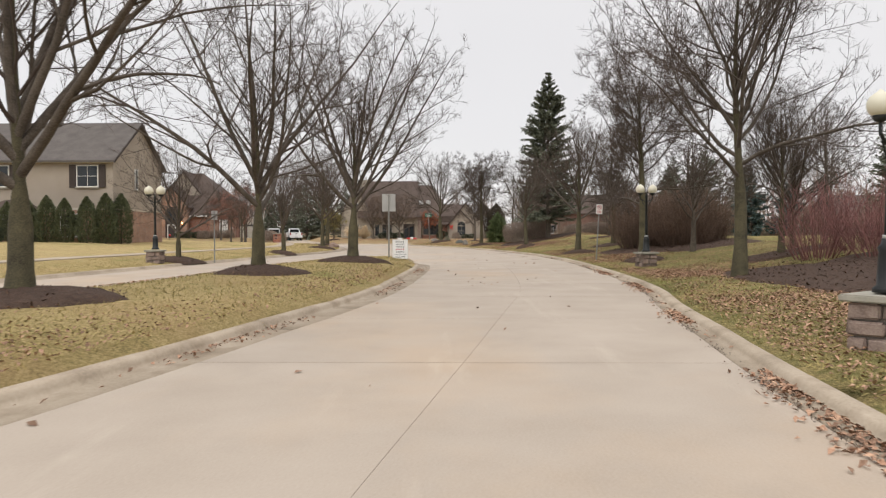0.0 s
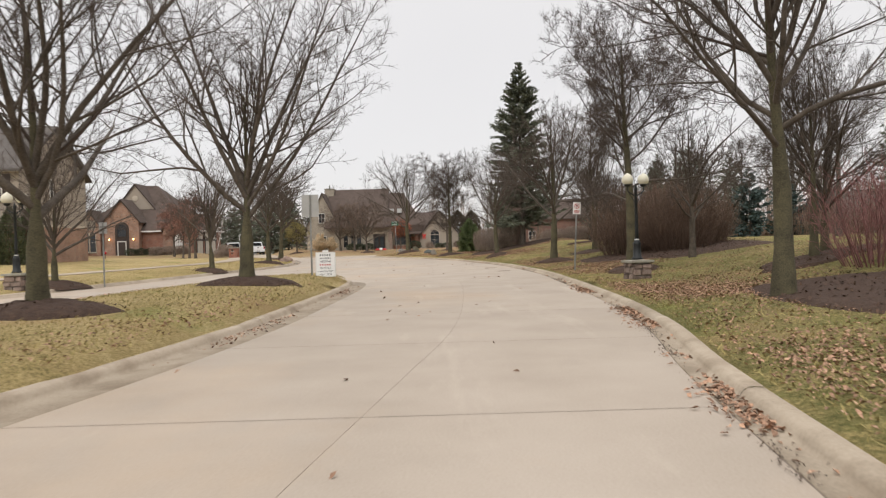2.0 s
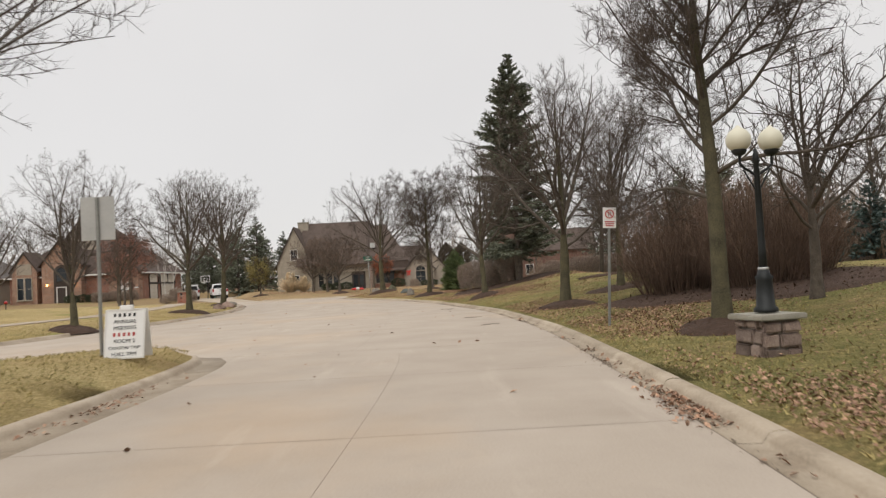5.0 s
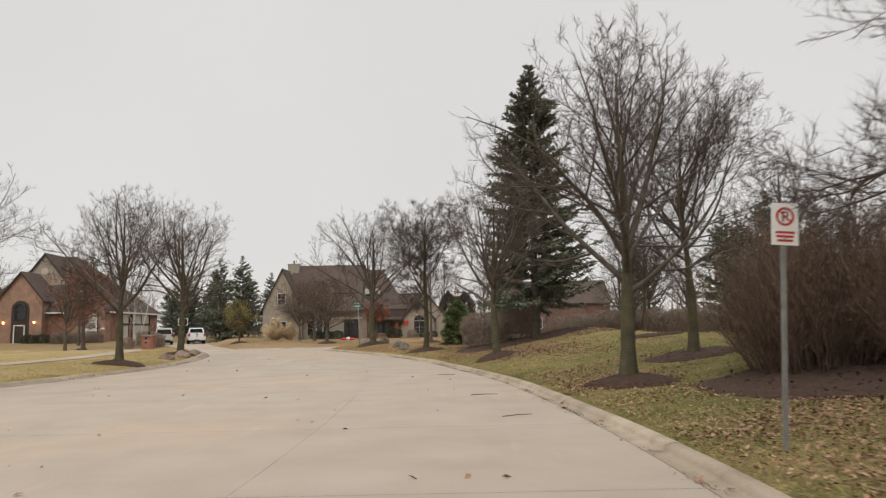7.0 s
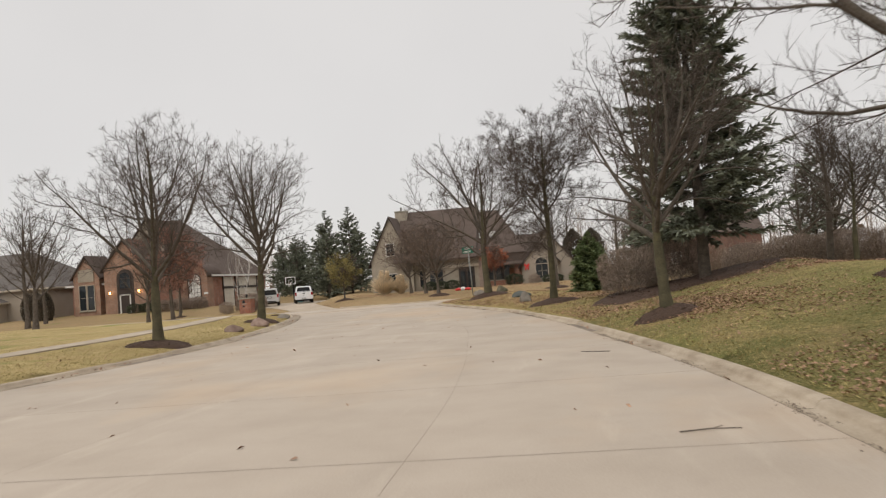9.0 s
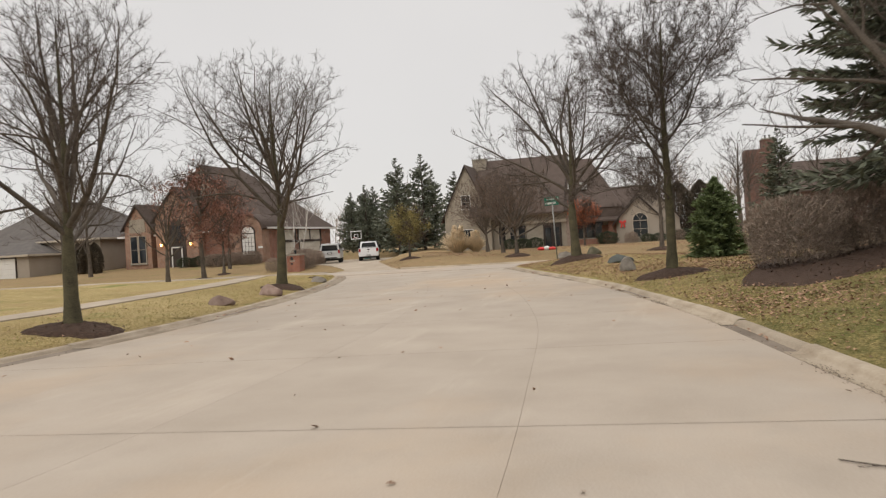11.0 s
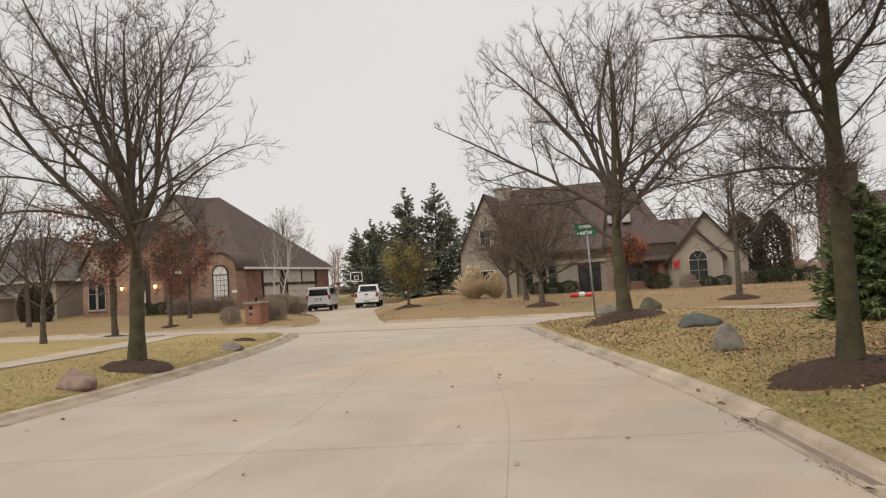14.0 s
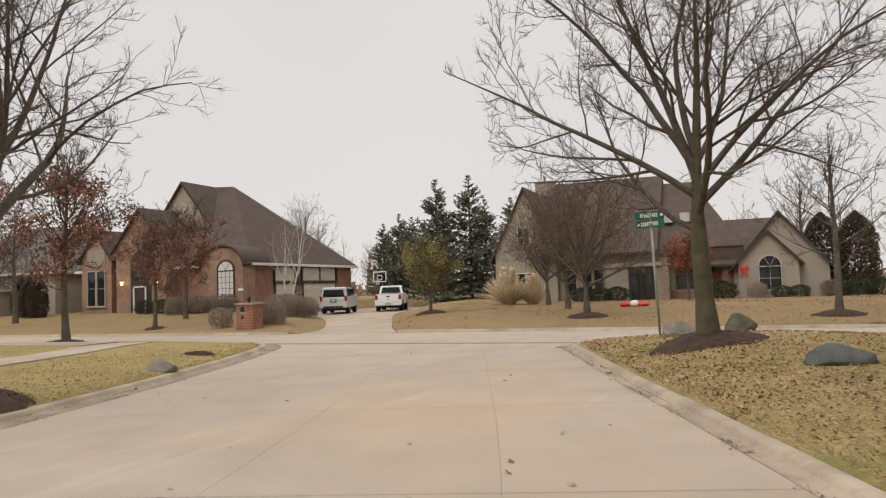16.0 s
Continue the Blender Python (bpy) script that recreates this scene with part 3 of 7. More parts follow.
# ---- ground ----
def build_ground():
    step = 0.5
    gx = np.concatenate([[-2200, -900, -380, -200, -130, -95], np.arange(-70, -24, 1.0), np.arange(-24, 26, step), np.arange(26, 60, 1.0), [75, 110, 180, 380, 900, 2200]])
    gy = np.concatenate([[-2200, -900, -300, -120, -60], np.arange(-40, 8, 2.0), np.arange(8, 110, step), np.arange(110, 146, 1.0), [155, 175, 220, 320, 600, 1200, 2200]])
    x, y = np.meshgrid(gx, gy)
    d, bx, by = edge_distance(x, y)
    # turf ends under the back of the kerb, 12 cm behind its face
    near = (np.abs(d - 0.12) < 0.30) & (x > -26) & (x < 28) & (y > 8) & (y < 110)
    safe = np.where(np.abs(d) < 1e-3, 1e-3, d)
    ox, oy = (x - bx) / safe, (y - by) / safe
    x, y = np.where(near, bx + 0.12 * ox, x), np.where(near, by + 0.12 * oy, y)
    z = lawn_height(x, y)
    z = np.where(near, np.where(inside(x, y, MEDIAN), 0.112, 0.088), z)
    z = np.where((d < 0.12) & ~near, -2.0, z)
    nx, ny = len(gx), len(gy)
    i = (np.arange(ny - 1)[:, None] * nx + np.arange(nx - 1)[None]).ravel()
    v = np.stack([x, y, z], -1).reshape(-1, 3)
    ob = put("ground", mesh_of("ground", v, np.stack([i, i + 1, i + nx + 1, i + nx], -1)), LAWN, smooth=True)
    tagged(ob, "straw-yellow and green winter lawn with low berms", "ground", kind="structure")


def curb_run(name, line, flip, pan=0.52):
    """A concrete kerb with a gutter pan, cast in three-metre lengths with open joints."""
    prof = [(-pan, -0.03), (-pan, 0.006), (-0.07, 0.0), (-0.045, 0.05), (-0.02, 0.095), (0.02, 0.118), (0.07, 0.125), (0.15, 0.12), (0.19, 0.09), (0.19, -0.2)]
    if name != "curb_median":
        prof = [(o, h * 0.78) if h > 0.01 else (o, h) for o, h in prof]
    d = np.gradient(line, axis=0)
    d /= np.linalg.norm(d, axis=1)[:, None]
    nrm = np.stack([d[:, 1], -d[:, 0]], -1) * (-1 if flip else 1)
    s = np.concatenate([[0], np.cumsum(np.linalg.norm(np.diff(line, axis=0), axis=1))])
    root = tagged(new(name), "weathered concrete kerb with gutter pan", "kerb", kind="structure")
    k = len(prof)
    start = 0.0
    rng = np.random.default_rng(3)
    while start < s[-1] - 0.2:
        end = min(start + 3.0, s[-1])
        at = np.linspace(start + 0.002, end - 0.002, 5)
        lift = rng.normal(0, 0.004)
        verts, quads = [], []
        for a in at:
            p = np.array([np.interp(a, s, line[:, 0]), np.interp(a, s, line[:, 1])])
            q = np.array([np.interp(a, s, nrm[:, 0]), np.interp(a, s, nrm[:, 1])])
            for o, h in prof:
                verts.append((*(p + q * o), h + lift))
        for r in range(4):
            for c in range(k - 1):
                a = r * k + c
                quads.append((a, a + 1, a + k + 1, a + k))
        put("kerb_length", mesh_of("kerb_length", verts, quads), CURB, root)
        start = end


def row_place(left, right, s, k, u):
    """A place on the roadway: row s, tilted by k, at the share u from the left kerb to the right one."""
    def meet(line):
        y = s
        mid = 0.5 * (np.interp(s, left[:, 1], left[:, 0]) + np.interp(s, right[:, 1], right[:, 0]))
        for _ in range(8):
            x = np.interp(y, line[:, 1], line[:, 0])
            y = 0.5 * y + 0.5 * (s + k * (x - mid))
        return np.array([x, y])
    a, b = meet(left), meet(right)
    w = np.linalg.norm(b - a)
    far = 0.285 if right is RIGHT else 0.5
    u = 0.5 / w + u * (1 - (0.5 + far) / w)
    return a + (b - a) * u


def slab_mesh(corners_left, corners_right, gap=0.0015, deep=0.008):
    """A concrete slab between two sides, with a rounded arris."""
    l, r = np.array(corners_left), np.array(corners_right)
    verts, quads = [], []
    n = len(l)
    cols = [(0.0, -deep), (gap * 0.2, -0.002), (gap, 0.0), (-gap, 0.0), (-gap * 0.2, -0.002), (0.0, -deep)]
    for i in range(n):
        d = (r[i] - l[i]) / np.linalg.norm(r[i] - l[i])
        for j, (o, z) in enumerate(cols):
            base = l[i] if j < 3 else r[i]
            p = base + d * (o + (gap if j < 3 else -gap))
            verts.append((*p, z))
    for i in range(n - 1):
        for j in range(5):
            a = i * 6 + j
            quads.append((a, a + 1, a + 7, a + 6))
    me = mesh_of("slab", verts, quads)
    me.polygons.foreach_set("use_smooth", np.zeros(len(me.polygons), bool))
    return me


def build_road():
    bm = bmesh.new()
    for (x0, x1, y0, y1) in ((-95, 95, 96.5, 108.5), (-45, 20, -40, 96.5)):
        vs = [bm.verts.new(c) for c in ((x0, y0, -0.0035), (x1, y0, -0.0035), (x1, y1, -0.0035), (x0, y1, -0.0035))]
        bm.faces.new(vs)
    me = bpy.data.meshes.new("road")
    bm.to_mesh(me)
    bm.free()
    road = put("road", me, JOINT)
    tagged(road, "pale concrete street cast in jointed slabs", "road", kind="structure")
    tip = 44.6
    med_r = MEDIAN[:int(np.argmax(MEDIAN[:, 1])) + 1]
    med_l = MEDIAN[int(np.argmax(MEDIAN[:, 1])):][::-1]
    heading = lambda y: float(np.interp(y, [44.6, 60, 72, 85, 100], [0.0, 0.08, 0.2, 0.36, 0.38]))
    for left, right, y0, y1, cuts in ((med_r, RIGHT, -4.0, tip, (0, 0.5, 1)), (LEFT, med_l, -4.0, tip, (0, 0.5, 1)), (LEFT, RIGHT, tip, 95.6, (0, 0.235, 0.47, 0.745, 1))):
        rows = np.linspace(y0, y1, int(round((y1 - y0) / 4.55)) + 1)
        for a, b in zip(rows, rows[1:]):
            for u0, u1 in zip(cuts, cuts[1:]):
                ss = np.linspace(a + 0.007, b - 0.007, 5)
                put("slab", slab_mesh([row_place(left, right, s, heading(s), u0) for s in ss], [row_place(left, right, s, heading(s), u1) for s in ss]), CONCRETE, road)
    # the mouth of the street and the crossing street
    a, b = row_place(LEFT, RIGHT, 95.61, heading(95.6), 0), row_place(LEFT, RIGHT, 95.61, heading(95.6), 1)
    for u0, u1 in ((0, 0.235), (0.235, 0.47), (0.47, 0.745), (0.745, 1)):
        p, q = a + (b - a) * u0, a + (b - a) * u1
        ends = [np.array([-15.6, 99.1]), np.array([-3.6, 99.3])]
        e, f = ends[0] + (ends[1] - ends[0]) * u0, ends[0] + (ends[1] - ends[0]) * u1
        put("slab", slab_mesh([p, e], [q, f]), CONCRETE, road)
    for x in np.arange(-60, 60, 4.6):
        for t0, t1 in ((0, 0.5), (0.5, 1)):
            lo = lambda v: float(np.interp(v, [-60, -20, -3, 4, 30, 60], [98.9, 99.6, 99.7, 100.5, 102.0, 103.2]))
            hi = lambda v: float(np.interp(v, [-60, -40, -18, -13, 0, 60], [103.6, 104.2, 104.8, 105.4, 105.5, 108.0]))
            xs = (x + 0.006, x + 2.3, x + 4.594)
            put("slab", slab_mesh([(v, lo(v) + (hi(v) - lo(v)) * t1) for v in xs], [(v, lo(v) + (hi(v) - lo(v)) * t0) for v in xs]), CONCRETE, road)
    return road


def build_drive():
    drive = tagged(new("driveway"), "pale concrete driveway rising to the garage", "driveway", kind="structure")
    n = 5
    at = lambda line, t: np.array([np.interp(t, np.linspace(0, 1, len(line)), line[:, 0]), np.interp(t, np.linspace(0, 1, len(line)), line[:, 1])])
    left = np.vstack([DRIVE_L, [(-31.4, 129), (-31.4, 136)]])
    for i in range(n):
        t = np.linspace(i / n + 0.0005, (i + 1) / n - 0.0005, 5)
        for u0, u1 in ((0, 0.5), (0.5, 1)):
            l = [at(left, s) + (at(DRIVE_R, s) - at(left, s)) * u0 for s in t]
            r = [at(left, s) + (at(DRIVE_R, s) - at(left, s)) * u1 for s in t]
            me = slab_mesh(l, r, deep=0.09)
            for v in me.vertices:
                v.co.z += float(drive_height(v.co.y)) + 0.02 - 0.037 * (1 - float(soft(105.2, 108.0, v.co.y)))
            put("slab", me, WALK, drive)


def build_sidewalk(line, label):
    walk_ob = tagged(new("sidewalk"), label, "sidewalk", kind="structure")
    d = np.gradient(line, axis=0)
    d /= np.linalg.norm(d, axis=1)[:, None]
    nrm = np.stack([d[:, 1], -d[:, 0]], -1)
    l, r = line - nrm * 0.75, line + nrm * 0.75
    zz = lawn_height(line[:, 0], line[:, 1])
    for i in range(len(line) - 1):
        me = slab_mesh([l[i] + d[i] * 0.006, l[i + 1] - d[i] * 0.006], [r[i] + d[i] * 0.006, r[i + 1] - d[i] * 0.006], deep=0.07)
        co = np.zeros(len(me.vertices) * 3, np.float32)
        me.vertices.foreach_get("co", co)
        co = co.reshape(-1, 3)
        co[:6, 2] += zz[i] + 0.022
        co[6:, 2] += zz[i + 1] + 0.022
        me.vertices.foreach_set("co", co.ravel())
        put("flag", me, WALK, walk_ob)


build_ground()
for nm, ln, fl in (("curb_right", RIGHT, False), ("curb_right_turn", RIGHT_TURN, False), ("curb_left", LEFT, True), ("curb_left_turn", LEFT_TURN, True), ("curb_far_left", FAR_LEFT, True),
                   ("curb_far_right", FAR_RIGHT, True), ("curb_median", MEDIAN, True)):
    curb_run(nm, ln, fl, 0.27 if nm == "curb_right" else 0.52)


# ---- plants ----
def unit(a):
    return a / np.maximum(1e-9, np.linalg.norm(a, axis=-1, keepdims=True))


def tubes(paths, radii, sides):
    """Tubes round many paths of equal length: corners and quads."""
    n, k, _ = paths.shape
    axis = unit(paths[:, -1] - paths[:, 0])
    ref = np.where(np.abs(axis[:, 2:3]) > 0.9, [[1.0, 0, 0]], [[0, 0, 1.0]])
    u = unit(np.cross(axis, ref))
    w = np.cross(axis, u)
    ang = np.arange(sides) * math.tau / sides
    ring = u[:, None, :] * np.cos(ang)[None, :, None] + w[:, None, :] * np.sin(ang)[None, :, None]
    v = paths[:, :, None, :] + ring[:, None, :, :] * radii[:, :, None, None]
    i = np.arange(n)[:, None, None] * k * sides + np.arange(k - 1)[None, :, None] * sides + np.arange(sides)[None, None, :]
    j = np.arange(n)[:, None, None] * k * sides + np.arange(k - 1)[None, :, None] * sides + ((np.arange(sides) + 1) % sides)[None, None, :]
    q = np.stack([i, j, j + sides, i + sides], -1).reshape(-1, 4)
    return v.reshape(-1, 3), q


def merge(groups):
    vs, qs, k = [], [], 0
    for v, q in groups:
        vs.append(v)
        qs.append(q + k)
        k += len(v)
    return np.concatenate(vs), np.concatenate(qs)


def grow(start, heading, length, k, rng, up=0.3, wander=0.15):
    """Many branches at once: they set out along heading and bend upwards."""
    n = len(start)
    p = np.zeros((n, k, 3))
    p[:, 0] = start
    d = unit(heading)
    bend = rng.normal(0, wander, (n, 3))
    for i in range(1, k):
        d = unit(d + np.array([0, 0, up]) / (k - 1) + bend / (k - 1) + rng.normal(0, wander * 0.6, (n, 3)) / math.sqrt(k))
        p[:, i] = p[:, i - 1] + d * (length / (k - 1))[:, None]
    return p


def children(paths, radii, lengths, many, rng, t0, angle, shrink, tip=0.75):
    """Places, headings and sizes of the side branches of many branches."""
    n, k, _ = paths.shape
    t = np.clip(np.linspace(t0, 0.97, many)[None] + rng.uniform(-0.06, 0.06, (n, many)), 0.05, 0.985)
    f = t * (k - 1)
    i = np.minimum(f.astype(int), k - 2)
    w = (f - i)[..., None]
    rows = np.arange(n)[:, None]
    start = paths[rows, i] * (1 - w) + paths[rows, i + 1] * w
    tang = unit(paths[rows, i + 1] - paths[rows, i])
    rad = radii[rows, i] * (1 - w[..., 0]) + radii[rows, i + 1] * w[..., 0]
    az = rng.uniform(0, math.tau, (n, 1)) + np.arange(many)[None] * 2.4 + rng.normal(0, 0.4, (n, many))
    ref = np.where(np.abs(tang[..., 2:3]) > 0.95, [[[1.0, 0, 0]]], [[[0, 0, 1.0]]])
    u = unit(np.cross(tang, ref))
    v = np.cross(tang, u)
    side = u * np.cos(az)[..., None] + v * np.sin(az)[..., None]
    a = np.radians(angle + rng.normal(0, 9, (n, many)))[..., None]
    head = tang * np.cos(a) + side * np.sin(a)
    size = lengths[:, None] * shrink * (1 - tip * (t - t0)) * rng.uniform(0.7, 1.25, (n, many))
    return start.reshape(-1, 3), head.reshape(-1, 3), size.ravel(), (rad * 0.62).ravel()


def bare_tree(name, seed, tall, wide, fork, trunk_r, limbs=7, style="vase", detail=(8, 7, 5), lean=0.0, bark=None, twig=None, twig_r=0.006, moss=True, short=None, fringe=4):
    """A leafless tree: a trunk, rising limbs, branches and fine twigs, each grown from the one before."""
    rng = np.random.default_rng(seed)
    root = new(name)
    k = 9
    top = fork + (tall - fork) * (0.45 if style == "fork" else 0.82)
    z = np.linspace(-0.15, top, k)
    path = np.stack([lean * z + 0.05 * np.sin(z * 0.9 + seed), 0.05 * np.cos(z * 0.8 + seed * 2), z], -1)[None]
    flare = 1 + 0.45 * np.exp(-(z + 0.15) / 0.22)
    rad = (trunk_r * np.where(z < fork, flare * (1 - 0.10 * z / fork), {"fork": 0.5, "vase": 0.62, "oak": 0.6}.get(style, 0.85) * np.maximum(0.1, 1 - (z - fork) / (top - fork + 0.4)) ** 0.8))[None]
    v, q = tubes(path, rad, 12)
    put("trunk", mesh_of("trunk", v, q), bark or (BARK_MOSS if moss else BARK), root, smooth=True)
    # limbs
    n = limbs
    az = np.arange(n) * 2.4 + rng.normal(0, 0.3, n)
    hz = fork + (np.linspace(0, 1, n) ** 0.8) * {"fork": 0.13 * (tall - fork), "vase": 0.22 * (tall - fork), "oak": 0.34 * (tall - fork)}.get(style, (top - fork) * 0.72)
    zi = np.clip((hz + 0.15) / (top + 0.15) * (k - 1), 0, k - 1.01)
    i0 = zi.astype(int)
    w = (zi - i0)[:, None]
    start = path[0, i0] * (1 - w) + path[0, i0 + 1] * w
    steep = {"fork": (52, 16), "vase": (62, 22), "wide": (64, 34), "oak": (60, 24)}.get(style, (74, 24))
    tilt = np.radians(np.linspace(*steep, n) + rng.normal(0, 6, n))
    head = np.stack([np.sin(tilt) * np.cos(az), np.sin(tilt) * np.sin(az), np.cos(tilt)], -1)
    # the crown fills a rounded body: every limb, branch and twig ends at its skin
    low = fork * 0.8
    centre, body = np.array([lean * tall * 0.5, 0, low + (tall - low) * (0.47 if style in ("round", "wide") else 0.5)]), np.array([wide / 2, wide / 2, (tall - low) * 0.51])

    def room(s, h):
        """How far a branch can go from s along h before it leaves the crown's body."""
        o, w2 = (s - centre) / body, unit(h) / body
        qa, qb, qc = (w2 ** 2).sum(1), (o * w2).sum(1), (o ** 2).sum(1) - 1
        return np.maximum(0, (-qb + np.sqrt(np.maximum(0, qb ** 2 - qa * qc))) / qa)

    reach = np.clip(room(start, head + [0, 0, 0.45]) * rng.uniform(0.86, 1.06, n), 1.2, tall * {"wide": 0.52, "oak": 0.56}.get(style, 1.0))
    if short is not None:
        # one side of the crown has shorter limbs
        reach = reach * np.where(np.cos(az - math.radians(short)) > 0.75, 0.6, 1.0)
    lim = grow(start, head, reach, 10, rng, {"fork": 0.5, "vase": 0.6, "round": 0.7, "wide": 0.4, "oak": 0.34}[style], {"fork": 0.34, "vase": 0.4, "round": 0.36, "wide": 0.5, "oak": 0.58}[style])
    lim[:, :, 2] = np.maximum(lim[:, :, 2], fork * 0.9 + 0.04 * np.hypot(lim[:, :, 0], lim[:, :, 1]))
    r0 = trunk_r * rng.uniform(0.3, 0.44, n) * {"fork": 0.96, "vase": 1.15, "round": 0.82, "wide": 0.7, "oak": 0.95}[style] * np.clip(reach / (tall * 0.55), 0.6, 1.15)
    lrad = np.maximum(r0[:, None] * np.linspace(1, 0.12, 10)[None] ** 1.05, twig_r)
    paths, radii, lens = lim, lrad, reach
    # the leader also carries branches
    lead = path[:, 3:]
    leadr = rad[:, 3:]
    out_twigs = []
    spec = [(detail[0], 0.18, 44, 0.5, 7, 4, 0.3), (detail[1], 0.14, 41, 0.5, 5, 3, 0.25), (detail[2], 0.1, 40, 0.6, 2, 3, 0.25)]
    if style == "wide":
        spec[0] = (detail[0], 0.15, 50, 0.3, 7, 4, 0.2)
    for lvl, (many, t0, ang, shrink, kk, sides, up) in enumerate(spec):
        s, h, size, r = children(paths, radii, lens, many, rng, t0, ang, shrink, 0.6)
        spare = rng.random(len(s)) < np.clip(np.repeat(lens / np.percentile(lens, 70), many), 0.25, 1)
        if lvl == 0:
            s2, h2, size2, r2 = children(lead, leadr, np.array([(tall - fork) * 0.6]), 12, rng, 0.2, 45, 0.75)
            spare = np.concatenate([spare, np.ones(12, bool)])
            s, h, size, r = np.concatenate([s, s2]), np.concatenate([h, h2]), np.concatenate([size, size2]), np.concatenate([r, r2])
        keep = (s[:, 2] > fork * 0.85) & spare
        skin = room(s, h + [0, 0, 0.25]) * rng.uniform(0.8, 1.1, len(s))
        size = np.clip(np.minimum(size, skin), (0.5, 0.3, 0.14)[lvl], (9, 1.5, 0.36)[lvl])
        s, h, size, r = s[keep], h[keep], size[keep], r[keep]
        p = grow(s, h, size, kk, rng, up, (0.4, 0.28, 0.22)[lvl])
        p[:, :, 2] = np.maximum(p[:, :, 2], fork * 0.75 + rng.uniform(0, 0.4, (len(p), 1)))
        r = np.clip(r * (0.85, 0.75, 0.6)[lvl], twig_r, (0.038, 0.0135, twig_r * 1.1)[lvl])
        rr = np.maximum(r[:, None] * np.linspace(1, 0.3, kk)[None], twig_r * 0.7)
        if lvl == 0:
            owner = np.concatenate([np.repeat(np.arange(n), many), np.full(12, n)])[keep]
            for i in range(n):
                mine = owner == i
                group = [tubes(lim[i:i + 1], lrad[i:i + 1], 7)] + ([tubes(p[mine], rr[mine], sides)] if mine.any() else [])
                put("limb", mesh_of("limb", *merge(group)), bark or BARK, root, smooth=True)
            out_twigs.append(tubes(p[owner == n], rr[owner == n], sides))
        else:
            out_twigs.append(tubes(p, rr, sides))
        paths, radii, lens = p, rr, size
    v0, q0 = merge(out_twigs)
    v1 = sprigs(paths, rng, fringe, twig_r * 1.25)
    put("crown", mesh_of("crown", np.concatenate([v0, v1]), q0, len(v0) + np.arange(len(v1)).reshape(-1, 3)), twig or TWIG, root, "fine bare twigs", kind="stuff")
    return root


def sprigs(paths, rng, many, wide):
    """The last, finest shoots on many twigs: slender spikes a hand long."""
    s, h, _, _ = children(paths, np.full(paths.shape[:2], wide), np.ones(len(paths)), many, rng, 0.25, 42, 1.0, 0.3)
    e = s + unit(h + [0, 0, 0.25] + rng.normal(0, 0.15, h.shape)) * rng.uniform(0.10, 0.30, (len(s), 1))
    w = unit(np.cross(e - s, rng.normal(0, 1, s.shape))) * wide * 0.5
    return np.stack([s - w, s + w, e], 1).reshape(-1, 3)


def spruce(name, seed, tall, wide, needles, whorls=30, per=11, low=0.06, many=24):
    """A conifer: a straight trunk and whorls of drooping boughs set with needle sprays."""
    rng = np.random.default_rng(seed)
    root = new(name)
    v, q = tubes(np.array([[[0, 0, -0.2], [0, 0, tall * 0.5], [0, 0, tall]]]), np.array([[tall * 0.016, tall * 0.009, 0.01]]), 8)
    put("trunk", mesh_of("trunk", v, q), BARK, root)
    zs = np.repeat(np.linspace(low, 0.985, whorls), per) * tall + rng.normal(0, 0.1, whorls * per)
    f = 1 - np.clip(zs / tall, 0, 1)
    ln = wide * 0.5 * (f ** 0.72) * rng.uniform(0.5, 1.2, len(zs)) * (1 + 0.13 * np.sin(zs * 2.3 + seed)) + 0.12
    az = rng.uniform(0, math.tau, len(zs))
    head = np.stack([np.cos(az), np.sin(az), rng.uniform(-0.25, 0.12, len(zs)) + 0.55 * (zs / tall)], -1)
    p = grow(np.stack([np.zeros_like(zs), np.zeros_like(zs), zs], -1), head, ln, 5, rng, 0.18, 0.12)
    v1, q1 = tubes(p, 0.02 * np.linspace(1, 0.3, 5)[None] * np.ones((len(zs), 1)), 3)
    put("branchwork", mesh_of("branchwork", v1, q1), BARK, root)
    s, h, size, _ = children(p, np.full(p.shape[:2], 0.01), ln, many, rng, 0.18, 48, 0.26, 0.35)
    size = np.clip(size, 0.1, 0.34 if many > 30 else 0.42)
    h = unit(h * [1, 1, 0.5] + [0, 0, -0.12])
    sidev = unit(np.cross(h, rng.normal(0, 1, h.shape)))
    wd = (size * (0.12 if many > 60 else 0.22))[:, None]
    a = s - h * size[:, None] * 0.2
    b = s + h * size[:, None] * 0.45
    c = s + h * size[:, None]
    v = np.stack([a, b + sidev * wd, c, b - sidev * wd], 1).reshape(-1, 3)
    i = np.arange(len(s)) * 4
    put("needles", mesh_of("needles", v, np.stack([i, i + 1, i + 2, i + 3], -1)), needles, root, kind="stuff")
    return root


def leaf_cloud(pts, rng, size, mat, name, parent, label=""):
    """Small turned leaves at many places."""
    n = len(pts)
    a = unit(rng.normal(0, 1, (n, 3)))
    b = unit(np.cross(a, rng.normal(0, 1, (n, 3))))
    s = size * rng.uniform(0.6, 1.3, (n, 1))
    v = np.stack([pts - a * s, pts + b * s * 0.5, pts + a * s, pts - b * s * 0.5], 1).reshape(-1, 3)
    i = np.arange(n) * 4
    return put(name, mesh_of(name, v, np.stack([i, i + 1, i + 2, i + 3], -1)), mat, parent, label, kind="stuff")


